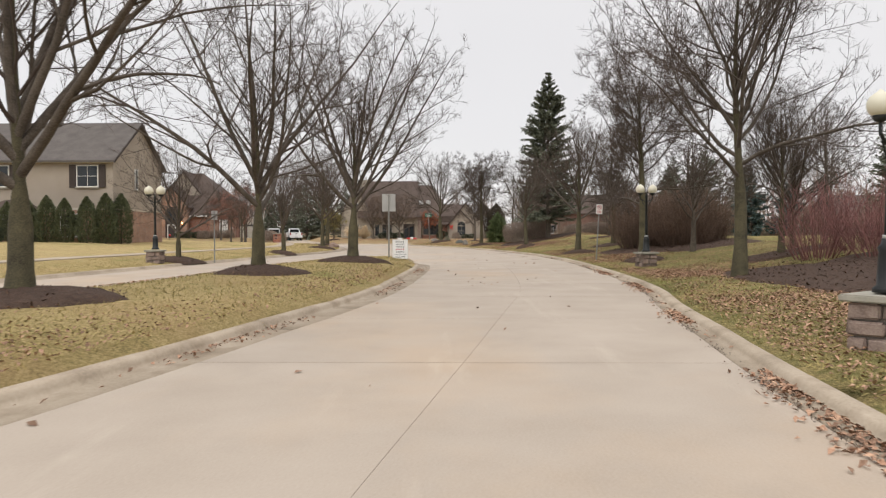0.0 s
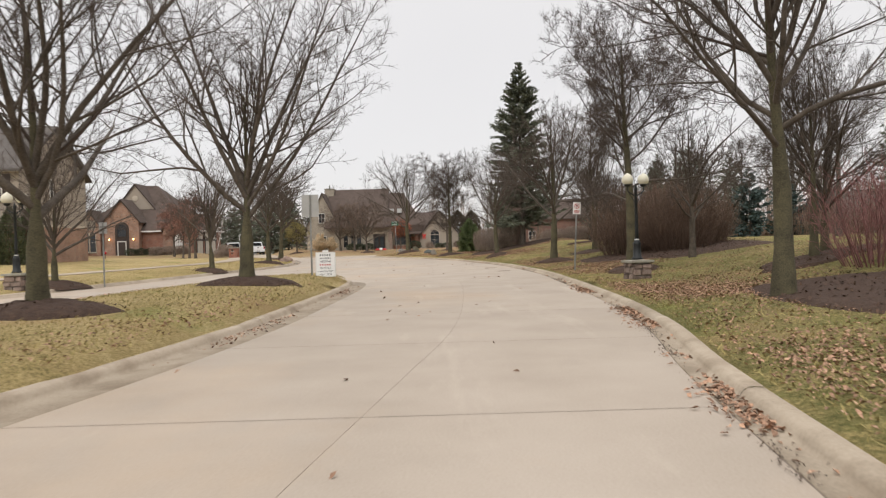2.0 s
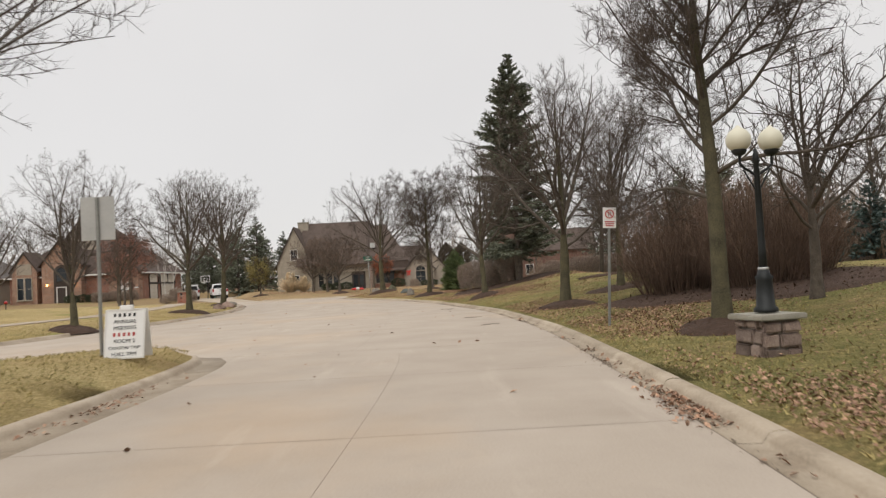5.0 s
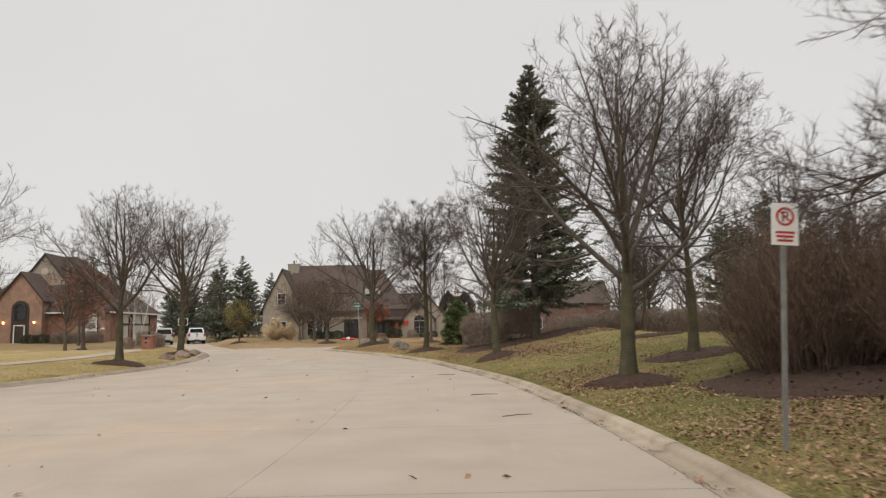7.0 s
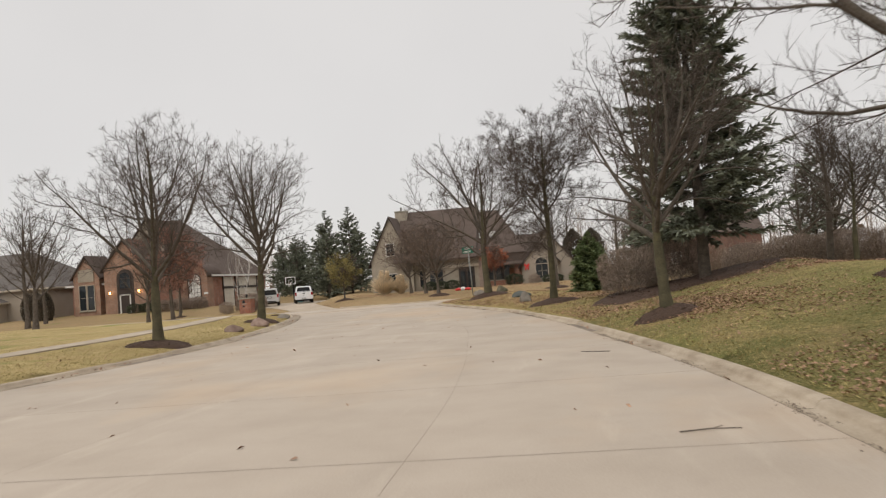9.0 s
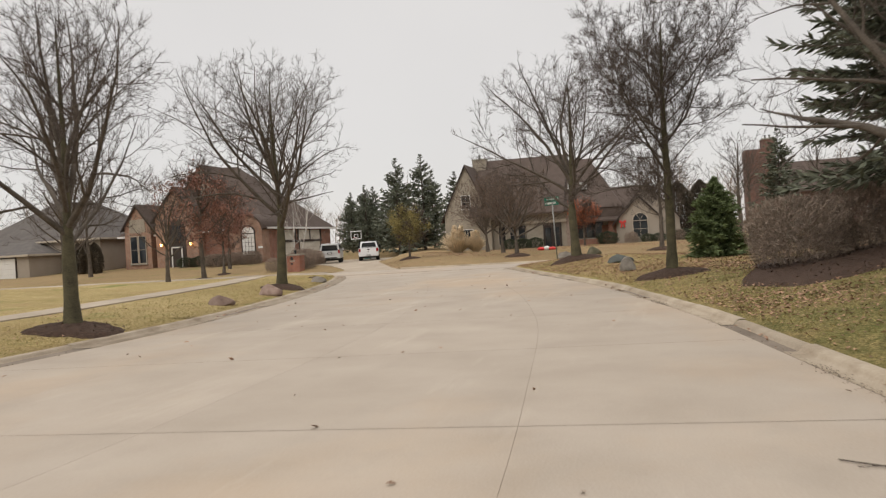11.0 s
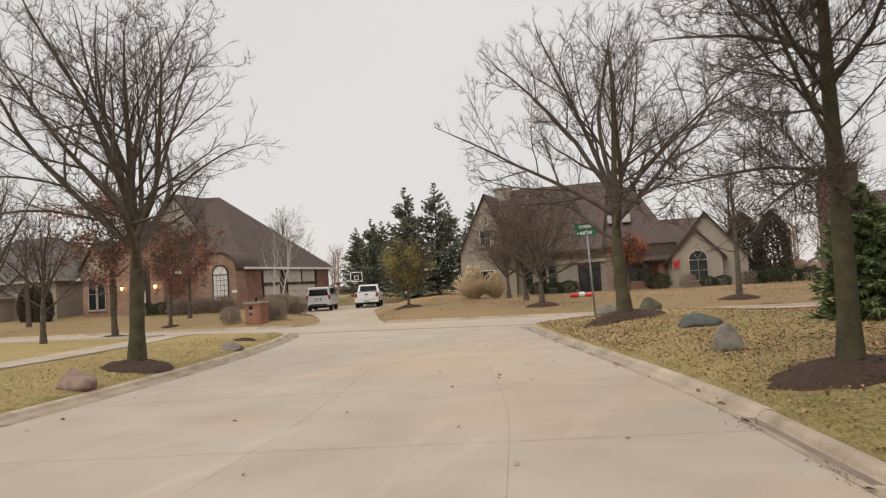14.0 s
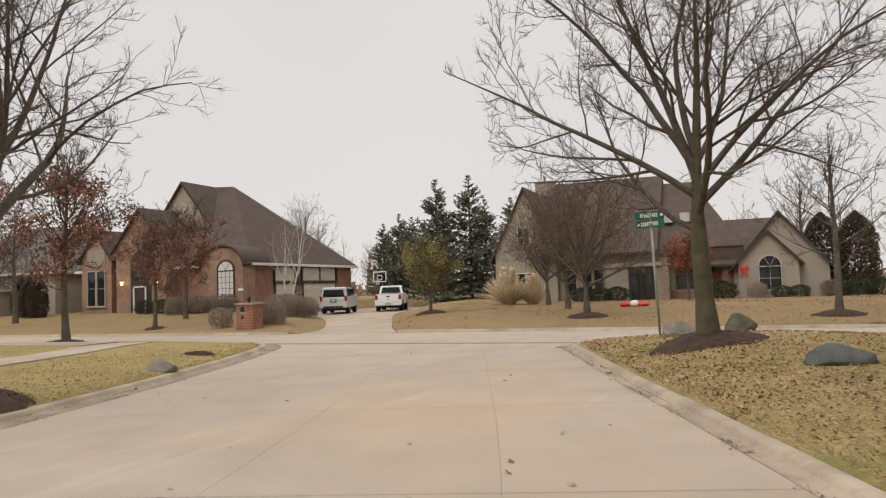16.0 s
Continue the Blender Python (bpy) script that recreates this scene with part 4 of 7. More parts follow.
def shrub(name, seed, wide, tall, mat, stems=60, fine=9, third=3, leaves=0, leaf_mat=None, leaf_size=0.05, boxy=0.0, twig_r=0.006):
    """A many-stemmed shrub: stems fanning from the base, twigs on them, and leaves where it keeps any."""
    rng = np.random.default_rng(seed)
    root = new(name)
    az, rr = rng.uniform(0, math.tau, stems), np.sqrt(rng.uniform(0, 1, stems))
    base = np.stack([np.cos(az) * rr * wide * 0.22, np.sin(az) * rr * wide * 0.22, np.full(stems, -0.05)], -1)
    spread = wide * 0.5 * (0.35 + 0.65 * rr)
    top = tall * (1 - (0.45 - 0.4 * boxy) * rr ** 2) * rng.uniform(0.7, 0.9, stems)
    head = np.stack([np.cos(az) * spread, np.sin(az) * spread, top], -1) - base
    ln = np.linalg.norm(head, axis=1)
    p = grow(base, head, ln, 5, rng, 0.12, 0.16)
    r = np.maximum(0.012 * tall / 2 * np.linspace(1, 0.35, 5)[None] * np.ones((stems, 1)), twig_r)
    groups = [tubes(p, r, 3)]
    s, h, size, _ = children(p, r, ln, fine, rng, 0.12, 34, 0.34, 0.5)
    p2 = grow(s, h, size, 4, rng, 0.2, 0.25)
    groups.append(tubes(p2, np.full(p2.shape[:2], twig_r) * np.linspace(1, 0.6, 4)[None], 3))
    s, h, size, _ = children(p2, np.full(p2.shape[:2], twig_r), size, third, rng, 0.25, 38, 0.5, 0.5)
    p3 = grow(s, h, size, 3, rng, 0.2, 0.3)
    groups.append(tubes(p3, np.full(p3.shape[:2], twig_r * 0.75), 3))
    put("growth", mesh_of("stems", *merge(groups)), mat, root, kind="stuff")
    if leaves:
        cand = np.concatenate([p2.reshape(-1, 3), p3.reshape(-1, 3)])
        pts = cand[rng.integers(0, len(cand), leaves)] + rng.normal(0, 0.09, (leaves, 3))
        leaf_cloud(pts, rng, leaf_size, leaf_mat or mat, "leaves", root)
    return root


def mound_shrub(name, seed, wide, tall, mat, many=9000, boxy=0.0, blade=0.009):
    """A dense twiggy shrub grown or clipped to a rounded mound: fine rising twigs all through and over its body."""
    rng = np.random.default_rng(seed)
    root = new(name)
    stems = 26
    az, rr = rng.uniform(0, math.tau, stems), np.sqrt(rng.uniform(0, 1, stems))
    base = np.stack([np.cos(az) * rr * wide * 0.2, np.sin(az) * rr * wide * 0.2, np.full(stems, -0.05)], -1)
    head = np.stack([np.cos(az) * rr * wide * 0.33, np.sin(az) * rr * wide * 0.33, np.full(stems, tall * 0.75)], -1)
    p = grow(base, head, np.linalg.norm(head, axis=1), 5, rng, 0.1, 0.15)
    put("stemwork", mesh_of("stemwork", *tubes(p, 0.016 * np.linspace(1, 0.5, 5)[None] * np.ones((stems, 1)), 4)), mat, root, kind="stuff")
    az = rng.uniform(0, math.tau, many)
    e = np.arccos(1 - rng.uniform(0, 1.75, many))
    depth = 1 - 0.5 * rng.uniform(0, 1, many) ** 2.5
    k = 2.0 + 4.0 * boxy
    c, s = np.abs(np.cos(e)), np.sin(e)
    grow_to = (c ** k + s ** k) ** (-1 / k) * depth * (1 + np.abs(rng.normal(0, 0.035, many)) + 0.05 * np.sin(az * 3 + seed + e * 4) + 0.035 * np.sin(az * 7 - e * 9))
    pts = np.stack([np.cos(az) * s * grow_to * wide / 2, np.sin(az) * s * grow_to * wide / 2, tall * 0.42 + np.cos(e) * grow_to * tall * np.where(np.cos(e) > 0, 0.54, 0.42)], -1)
    d = unit(np.stack([np.cos(az) * s, np.sin(az) * s, np.cos(e) + 0.7], -1) + rng.normal(0, 0.75, (many, 3)))
    ln = rng.uniform(0.07, 0.24, (many, 1)) * (tall / 3) ** 0.5
    w = unit(np.cross(d, rng.normal(0, 1, d.shape))) * blade * rng.uniform(0.6, 1.5, (many, 1))
    v = np.stack([pts - d * ln - w, pts - d * ln + w, pts + d * ln * 0.45], 1).reshape(-1, 3)
    put("growth", mesh_of("growth", v, None, np.arange(many * 3).reshape(-1, 3)), mat, root, kind="stuff")
    return root


def thicket(name, seed, wide, tall, mat, stems=240, per=11, fine=7):
    """A tall leafless thicket: whippy stems fanning from the ground, forking again and again to a ragged domed top."""
    rng = np.random.default_rng(seed)
    root = new(name)
    az, rr = rng.uniform(0, math.tau, stems), np.sqrt(rng.uniform(0, 1, stems))
    base = np.stack([np.cos(az) * rr * wide * 0.34, np.sin(az) * rr * wide * 0.34, np.full(stems, -0.05)], -1)
    crest = tall * np.sqrt(np.maximum(0.08, 1 - 0.72 * rr ** 2)) * rng.uniform(0.55, 1.04, stems)
    head = np.stack([np.cos(az) * rr * wide * 0.2, np.sin(az) * rr * wide * 0.2, crest], -1)
    ln = np.linalg.norm(head, axis=1)
    p = grow(base, head, ln, 6, rng, 0.05, 0.2)
    r = np.linspace(0.014, 0.006, 6)[None] * rng.uniform(0.7, 1.4, (stems, 1))
    put("stemwork", mesh_of("stemwork", *tubes(p, r, 3)), mat, root, kind="stuff")
    s, h, size, _ = children(p, r, ln, per, rng, 0.1, 30, 0.3, 0.55)
    q = grow(s, h, np.clip(size, 0.25, 1.1), 3, rng, 0.25, 0.3)
    v0, q0 = tubes(q, np.full(q.shape[:2], 0.0055) * np.linspace(1, 0.6, 3)[None], 3)
    s, h, _, _ = children(q, np.full(q.shape[:2], 0.005), np.ones(len(q)), fine, rng, 0.1, 38, 1.0, 0.3)
    e = s + unit(h + [0, 0, 0.3]) * rng.uniform(0.12, 0.4, (len(s), 1))
    w = unit(np.cross(e - s, rng.normal(0, 1, s.shape))) * 0.0052
    v1 = np.stack([s - w, s + w, e], 1).reshape(-1, 3)
    put("growth", mesh_of("growth", np.concatenate([v0, v1]), q0, len(v0) + np.arange(len(v1)).reshape(-1, 3)), mat, root, kind="stuff")
    return root


def hedge_row(name, line, wide, tall, seed, mat, label, per=70):
    """A long unclipped hedge of bare shrubs along a line, as one growth."""
    rng = np.random.default_rng(seed)
    line = smooth_line(line, 0.5)
    s = np.concatenate([[0], np.cumsum(np.linalg.norm(np.diff(line, axis=0), axis=1))])
    n = int(s[-1] * per)
    t = rng.uniform(0, s[-1], n)
    x, y = np.interp(t, s, line[:, 0]) + rng.normal(0, wide * 0.22, n), np.interp(t, s, line[:, 1]) + rng.normal(0, wide * 0.22, n)
    hh = tall * (0.8 + 0.2 * np.sin(t * 0.9) + 0.12 * np.sin(t * 2.7)) * rng.uniform(0.5, 1, n)
    z = lawn_height(x, y)
    p = grow(np.stack([x, y, z], -1), np.stack([rng.normal(0, 0.3, n), rng.normal(0, 0.3, n), np.ones(n)], -1), hh, 4, rng, 0.1, 0.25)
    g = [tubes(p, np.full((n, 4), 0.014) * np.linspace(1, 0.5, 4)[None], 3)]
    st, h, size, _ = children(p, np.full((n, 4), 0.01), hh, 5, rng, 0.2, 40, 0.35, 0.4)
    q = grow(st, h, size, 3, rng, 0.3, 0.3)
    g.append(tubes(q, np.full(q.shape[:2], 0.010), 3))
    ob = put(name, mesh_of(name, *merge(g)), mat, kind="stuff")
    return tagged(ob, label, "hedge")


def evergreen(name, seed, wide, tall, mat, many=7000, leaf=0.07, boxy=0.0):
    """A dense evergreen: short boughs all round a stem, clothed in scale sprays."""
    rng = np.random.default_rng(seed)
    root = new(name)
    v, q = tubes(np.array([[[0, 0, -0.1], [0, 0, tall * 0.5], [0, 0, tall * 0.93]]]), np.array([[0.06, 0.04, 0.01]]), 6)
    put("stem", mesh_of("stem", v, q), BARK, root)
    zf = rng.uniform(0.0, 1, many) ** 0.9
    az = rng.uniform(0, math.tau, many)
    above = np.clip((zf - 0.2) / 0.8, 0, 1)
    prof = np.where(zf < 0.2, 0.75 + 0.25 * zf / 0.2, np.maximum(0.02, 1 - above ** (1.6 + 6 * boxy)))
    lump = 1 + 0.12 * np.sin(az * 5 + zf * 9 + seed) + 0.08 * np.sin(az * 11 - zf * 17)
    r = wide * 0.5 * prof * lump * (1 - 0.45 * rng.uniform(0, 1, many) ** 2.2)
    pts = np.stack([np.cos(az) * r, np.sin(az) * r, zf * tall + 0.03], -1)
    out = unit(np.stack([np.cos(az), np.sin(az), np.full(many, 0.9)], -1) + rng.normal(0, 0.35, (many, 3)))
    side = unit(np.cross(out, rng.normal(0, 1, out.shape)))
    s = leaf * rng.uniform(0.7, 1.5, (many, 1)) * (tall / 3) ** 0.4
    v = np.stack([pts - out * s, pts + side * s * 0.55, pts + out * s * 1.4, pts - side * s * 0.55], 1).reshape(-1, 3)
    i = np.arange(many) * 4
    put("foliage", mesh_of("foliage", v, np.stack([i, i + 1, i + 2, i + 3], -1)), mat, root, kind="stuff")
    return root


def place(ob, x, y, turn=0.0, size=1.0, sink=0.0, z=None):
    ob.matrix_basis = pose(x, y, (height(x, y) if z is None else z) - sink, 0, 0, turn) @ Matrix.Diagonal((size, size, size, 1))
    return ob


def again(ob, x, y, turn=0.0, size=1.0, sink=0.0, z=None, label=""):
    c = copy_thing(ob, pose(0, 0, 0))
    place(c, x, y, turn, size, sink, z)
    if label:
        c["label"] = label
    return c


def mound(x, y, wide, tall=0.2, seed=0, long=1.0):
    """A ring of bark mulch heaped round a trunk, with loose chips on it."""
    rng = np.random.default_rng(seed)
    verts, quads = [], []
    rings, seg = 7, 26
    wob = 1 + 0.12 * np.sin(np.arange(seg) * math.tau / seg * 2 + seed) + rng.normal(0, 0.05, seg)
    rr = np.linspace(1, 0, rings)
    ang = np.arange(seg) * math.tau / seg
    px = x + wide * 0.5 * long * rr[:, None] * np.cos(ang)[None] * wob[None]
    py = y + wide * 0.5 * rr[:, None] * np.sin(ang)[None] * wob[None]
    pz = lawn_height(px, py) + tall * (1 - rr[:, None] ** 1.6) + np.where(rr[:, None] > 0.99, -0.04, 0.02) + rng.normal(0, 0.012, px.shape)
    v = np.stack([px, py, pz], -1).reshape(-1, 3)
    for r in range(rings - 1):
        for s in range(seg):
            quads.append((r * seg + s, r * seg + (s + 1) % seg, (r + 1) * seg + (s + 1) % seg, (r + 1) * seg + s))
    ob = thing("mulch_ring", "dark brown bark mulch heaped round a tree", "mulch", "mulch rings")
    put("mulch", mesh_of("mulch", v, quads), MULCH, ob, smooth=True)
    k = int(160 * wide)
    a, r = rng.uniform(0, math.tau, k), np.sqrt(rng.uniform(0, 1.05, k))
    cx, cy = x + np.cos(a) * r * wide * 0.5 * long, y + np.sin(a) * r * wide * 0.5
    cz = lawn_height(cx, cy) + tall * (1 - np.minimum(1, r) ** 1.6) + 0.03
    pts = np.stack([cx, cy, cz], -1)
    d = unit(np.stack([rng.normal(0, 1, k), rng.normal(0, 1, k), rng.normal(0, 0.25, k)], -1))
    e = unit(np.cross(d, [0, 0.1, 1]))
    s = rng.uniform(0.02, 0.06, (k, 1))
    cv = np.stack([pts - d * s, pts + e * s * 0.35, pts + d * s, pts - e * s * 0.35], 1).reshape(-1, 3)
    i = np.arange(k) * 4
    put("chip_layer", mesh_of("chip_layer", cv, np.stack([i, i + 1, i + 2, i + 3], -1)), CHIPS, ob, kind="stuff")
    return ob


def bed(x, y, wide, long, turn, seed, label):
    """A broad planting bed of bark mulch lying on the turf."""
    rng = np.random.default_rng(seed)
    seg, rings = 40, 12
    ang = np.arange(seg) * math.tau / seg
    wob = 1 + 0.14 * np.sin(ang * 3 + seed) + 0.08 * np.sin(ang * 5 + seed * 2) + rng.normal(0, 0.02, seg)
    rr = np.linspace(1, 0, rings)[:, None]
    u, w = rr * np.cos(ang)[None] * wob * long * 0.5, rr * np.sin(ang)[None] * wob * wide * 0.5
    c, s = math.cos(radians(turn)), math.sin(radians(turn))
    px, py = x + u * c - w * s, y + u * s + w * c
    pz = lawn_height(px, py) + 0.07 + rng.normal(0, 0.012, px.shape) - np.where(rr > 0.99, 0.1, 0)
    quads = [(r * seg + t, r * seg + (t + 1) % seg, (r + 1) * seg + (t + 1) % seg, (r + 1) * seg + t) for r in range(rings - 1) for t in range(seg)]
    ob = put("mulch_bed", mesh_of("mulch_bed", np.stack([px, py, pz], -1).reshape(-1, 3), quads), MULCH, smooth=True)
    k = int(26 * wide * long)
    a, r = rng.uniform(0, math.tau, k), np.sqrt(rng.uniform(0, 1.0, k))
    u, w = np.cos(a) * r * long * 0.5, np.sin(a) * r * wide * 0.5
    cx, cy = x + u * c - w * s, y + u * s + w * c
    pts = np.stack([cx, cy, lawn_height(cx, cy) + 0.085], -1)
    d = unit(np.stack([rng.normal(0, 1, k), rng.normal(0, 1, k), rng.normal(0, 0.3, k)], -1))
    e = unit(np.cross(d, [0, 0.1, 1]))
    sz = rng.uniform(0.025, 0.075, (k, 1))
    cv = np.stack([pts - d * sz, pts + e * sz * 0.4, pts + d * sz, pts - e * sz * 0.4], 1).reshape(-1, 3)
    i = np.arange(k) * 4
    put("chip_layer", mesh_of("chip_layer", cv, np.stack([i, i + 1, i + 2, i + 3], -1)), CHIPS, ob, kind="stuff")
    return tagged(ob, label, "mulch bed", kind="structure")


# street trees: grown once each, then set along the verges
vase_a = bare_tree("street_tree", 11, 9.0, 8.8, 1.75, 0.185, 9, "fork", (9, 7, 6), 0.01, fringe=6)
vase_b = bare_tree("street_tree", 23, 8.6, 8.8, 1.6, 0.175, 9, "fork", (9, 7, 6), -0.015, fringe=6)
round_a = bare_tree("street_tree", 37, 8.2, 8.4, 2.0, 0.17, 9, "vase", (9, 7, 6), 0.0, fringe=6)
round_b = bare_tree("street_tree", 43, 8.6, 7.8, 2.2, 0.165, 11, "vase", (9, 7, 5), 0.01, fringe=6)
spread_a = bare_tree("street_tree", 53, 9.6, 12.4, 2.7, 0.17, 13, "oak", (11, 7, 6), 0.02, fringe=5)
wide_a = bare_tree("street_tree", 59, 9.6, 13.6, 2.5, 0.165, 17, "wide", (16, 8, 6), 0.03, short=40, fringe=6)
far_a = bare_tree("bare_tree", 61, 9.0, 7.0, 2.0, 0.17, 11, "round", (5, 4, 3), 0.0, twig_r=0.012, moss=False, fringe=3)
far_b = bare_tree("bare_tree", 67, 8.0, 6.0, 1.6, 0.15, 8, "vase", (6, 4, 3), 0.0, twig_r=0.012, moss=False, fringe=3)
STREET = "bare street trees"
for ob, lab in ((vase_a, "bare grey street tree with upswept limbs, in a mulch ring"), (vase_b, "bare street tree forking low, in a mulch ring"), (round_a, "bare street tree with a rounded twiggy crown"),
                (round_b, "bare street tree with a rounded twiggy crown"), (spread_a, "large bare tree with spreading limbs"), (wide_a, "large bare tree reaching wide over the street"), (far_a, "bare grey tree on a distant lawn"), (far_b, "bare grey tree on a distant lawn")):
    tagged(ob, lab, "tree", STREET)
place(vase_a, -2.27, 36.3, 40, 1.0)
again(vase_b, -5.3, 20.8, 200, 1.08)
place(vase_b, -3.6, 28.35, 75, 0.95)
place(spread_a, 9.1, 29.75, 215, 1.0)
place(wide_a, 9.9, 43.0, 140, 1.0)
place(round_a, 8.82, 54.0, 10, 1.0)
place(round_b, 6.87, 66.35, 120, 0.86)
again(wide_a, 3.95, 81.2, 285, 0.95, label="large bare tree with level limbs on the corner lawn")
again(round_a, -0.2, 93.5, 150, 1.24)
again(round_a, -9.55, 70.8, 100, 0.98)
again(round_b, -11.6, 84.7, 310, 1.17)
again(vase_a, -9.9, 58.0, 130, 0.78)
again(vase_b, -11.8, 44.8, 20, 0.72)
again(spread_a, 13.5, 37.1, 100, 0.66, label="bare tree with low spreading limbs on the berm")
again(vase_b, 14.4, 38.2, 260, 0.7)
for i, (x, y, w) in enumerate(((-2.27, 36.3, 2.6), (-5.3, 20.8, 3.2), (-3.6, 28.35, 2.6), (8.82, 54.0, 2.2), (6.87, 66.35, 1.9), (3.95, 81.2, 2.4), (-0.2, 93.5, 2.5), (-9.55, 70.8, 2.3), (-11.6, 84.7, 2.0), (-9.9, 58.0, 2.2), (-11.8, 44.8, 2.6),
                               (9.9, 43.0, 2.2), (-5.9, 109.3, 1.8), (4.1, 108.6, 1.8))):
    mound(x, y, w, 0.2, i + 1)


# ---- further trees ----
big_spruce = tagged(spruce("spruce", 5, 15.0, 7.4, NEEDLES, 34, 15, 0.12, 96), "tall dark green spruce behind a hedge", "spruce", "spruces")
place(big_spruce, 9.9, 77.0, 0, 1.0)
far_spruce = tagged(spruce("spruce", 6, 11.2, 6.6, NEEDLES, 24, 11, 0.06, 20), "dark green spruce behind the driveway", "spruce", "spruces")
place(far_spruce, -24.0, 136.0, 0, 1.0)
for x, y, s, r in ((-21.6, 138, 0.98, 40), (-27.5, 146, 0.85, 80), (-33.5, 150, 0.75, 120), (-36.5, 152, 0.68, 20), (-17.5, 137, 0.78, 200), (10.3, 100.5, 0.6, 90), (20.6, 76, 0.62, 60), (23.4, 78, 0.72, 110), (-26.6, 139, 0.6, 30), (-32.0, 141.5, 0.66, 210), (-29.8, 143.5, 0.72, 310), (24.5, 88, 0.8, 30), (28.5, 90, 0.95, 140), (33.5, 93, 0.85, 250), (21, 98, 0.75, 10), (38, 72, 0.9, 55), (45, 60, 0.8, 95), (-29.5, 140, 0.72, 10), (-22.5, 145, 0.85, 140)):
    again(far_spruce, x, y, r, s)
blue_spruce = tagged(spruce("blue_spruce", 8, 5.2, 4.2, NEEDLES_BLUE, 16, 10), "blue-green spruce, branched to the ground", "spruce")
place(blue_spruce, 22.8, 63.2, 0, 0.82)
again(blue_spruce, 25.8, 64.5, 130, 0.75)
brown_shrub = tagged(thicket("shrub", 15, 4.2, 3.7, THICKET), "dense reddish-brown leafless shrub in a mulch bed", "shrub", "tall brown shrubs")
place(brown_shrub, 12.45, 52.8, 0, 0.95)
for i, (x, y, s) in enumerate(((14.0, 50.2, 0.9), (14.4, 53.3, 0.95), (13.3, 54.6, 0.85), (15.2, 51.2, 0.85))):
    again(brown_shrub, x, y, i * 67, s)
again(far_b, 12.75, 45.0, 60, 0.8, label="pale-barked bare tree at the edge of the shrub bed")
bed(13.9, 51.2, 7.4, 11.4, 85, 3, "dark bark mulch bed under tall shrubs")
bed(11.7, 26.6, 6.8, 14.0, 82, 5, "dark bark mulch bed round a tree and red shrubs")
bed(9.9, 80.7, 8.0, 14.4, 78, 7, "dark bark mulch bed under a clipped hedge")
bed(12.6, 65.5, 1.1, 2.6, 15, 8, "strip of dark bark mulch on the berm's crest")
bed(13.3, 36.6, 2.2, 4.2, 25, 9, "dark bark mulch round low spreading trees on the berm")
bed(10.8, 98.5, 6.0, 8.5, 65, 11, "dark bark mulch bank under corner evergreens")
hedge = tagged(mound_shrub("hedge", 19, 3.0, 2.2, HEDGE, 16000, 0.35), "rounded clipped brown hedge, leafless", "hedge", "clipped hedges")
place(hedge, 7.3, 79.0, 0, 0.88)
again(hedge, 9.1, 79.5, 70, 0.88)
for i, (x, y, s) in enumerate(((14.2, 87.5, 0.9), (16.3, 87.0, 1.0), (18.5, 86.2, 1.05), (20.7, 85.6, 1.0), (23.0, 85.0, 1.1), (25.2, 83.5, 1.0))):
    again(hedge, x, y, i * 50, s, label="brown leafless hedge behind the berm")
green = tagged(spruce("evergreen_shrub", 3, 3.2, 2.7, SOFTGREEN, 26, 16, 0.03, 64), "soft feathery green evergreen on the corner lawn", "evergreen")
place(green, 6.1, 90.4)
red = tagged(shrub("red_dogwood", 25, 3.4, 2.8, REDTWIG, 56, 8, 2, 0), "red-stemmed dogwood thicket, leafless", "shrub", "red dogwoods")
place(red, 12.9, 33.2)
again(red, 14.8, 34.4, 80, 1.0)
again(red, 13.6, 30.8, 190, 0.9)
again(red, 16.6, 33.0, 250, 1.1)
hedge_row("hedge_row", [(25.5, 46), (27, 58), (24, 70), (19.5, 82), (15, 92), (13.5, 99)], 2.2, 2.5, 4, SHRUB, "brown leafless hedge along the back of the berm", 30)
hedge_row("hedge_row", [(17.5, 22), (21, 32), (22.5, 42)], 2.2, 2.3, 6, REDTWIG, "reddish leafless thicket behind the berm", 30)


# ---- houses ----
def facing(x, y, z, turn=0.0):
    """Where a window or door sits: turn 0 looks towards -y, 90 towards +x."""
    return pose(x, y, z, 0, 0, turn)


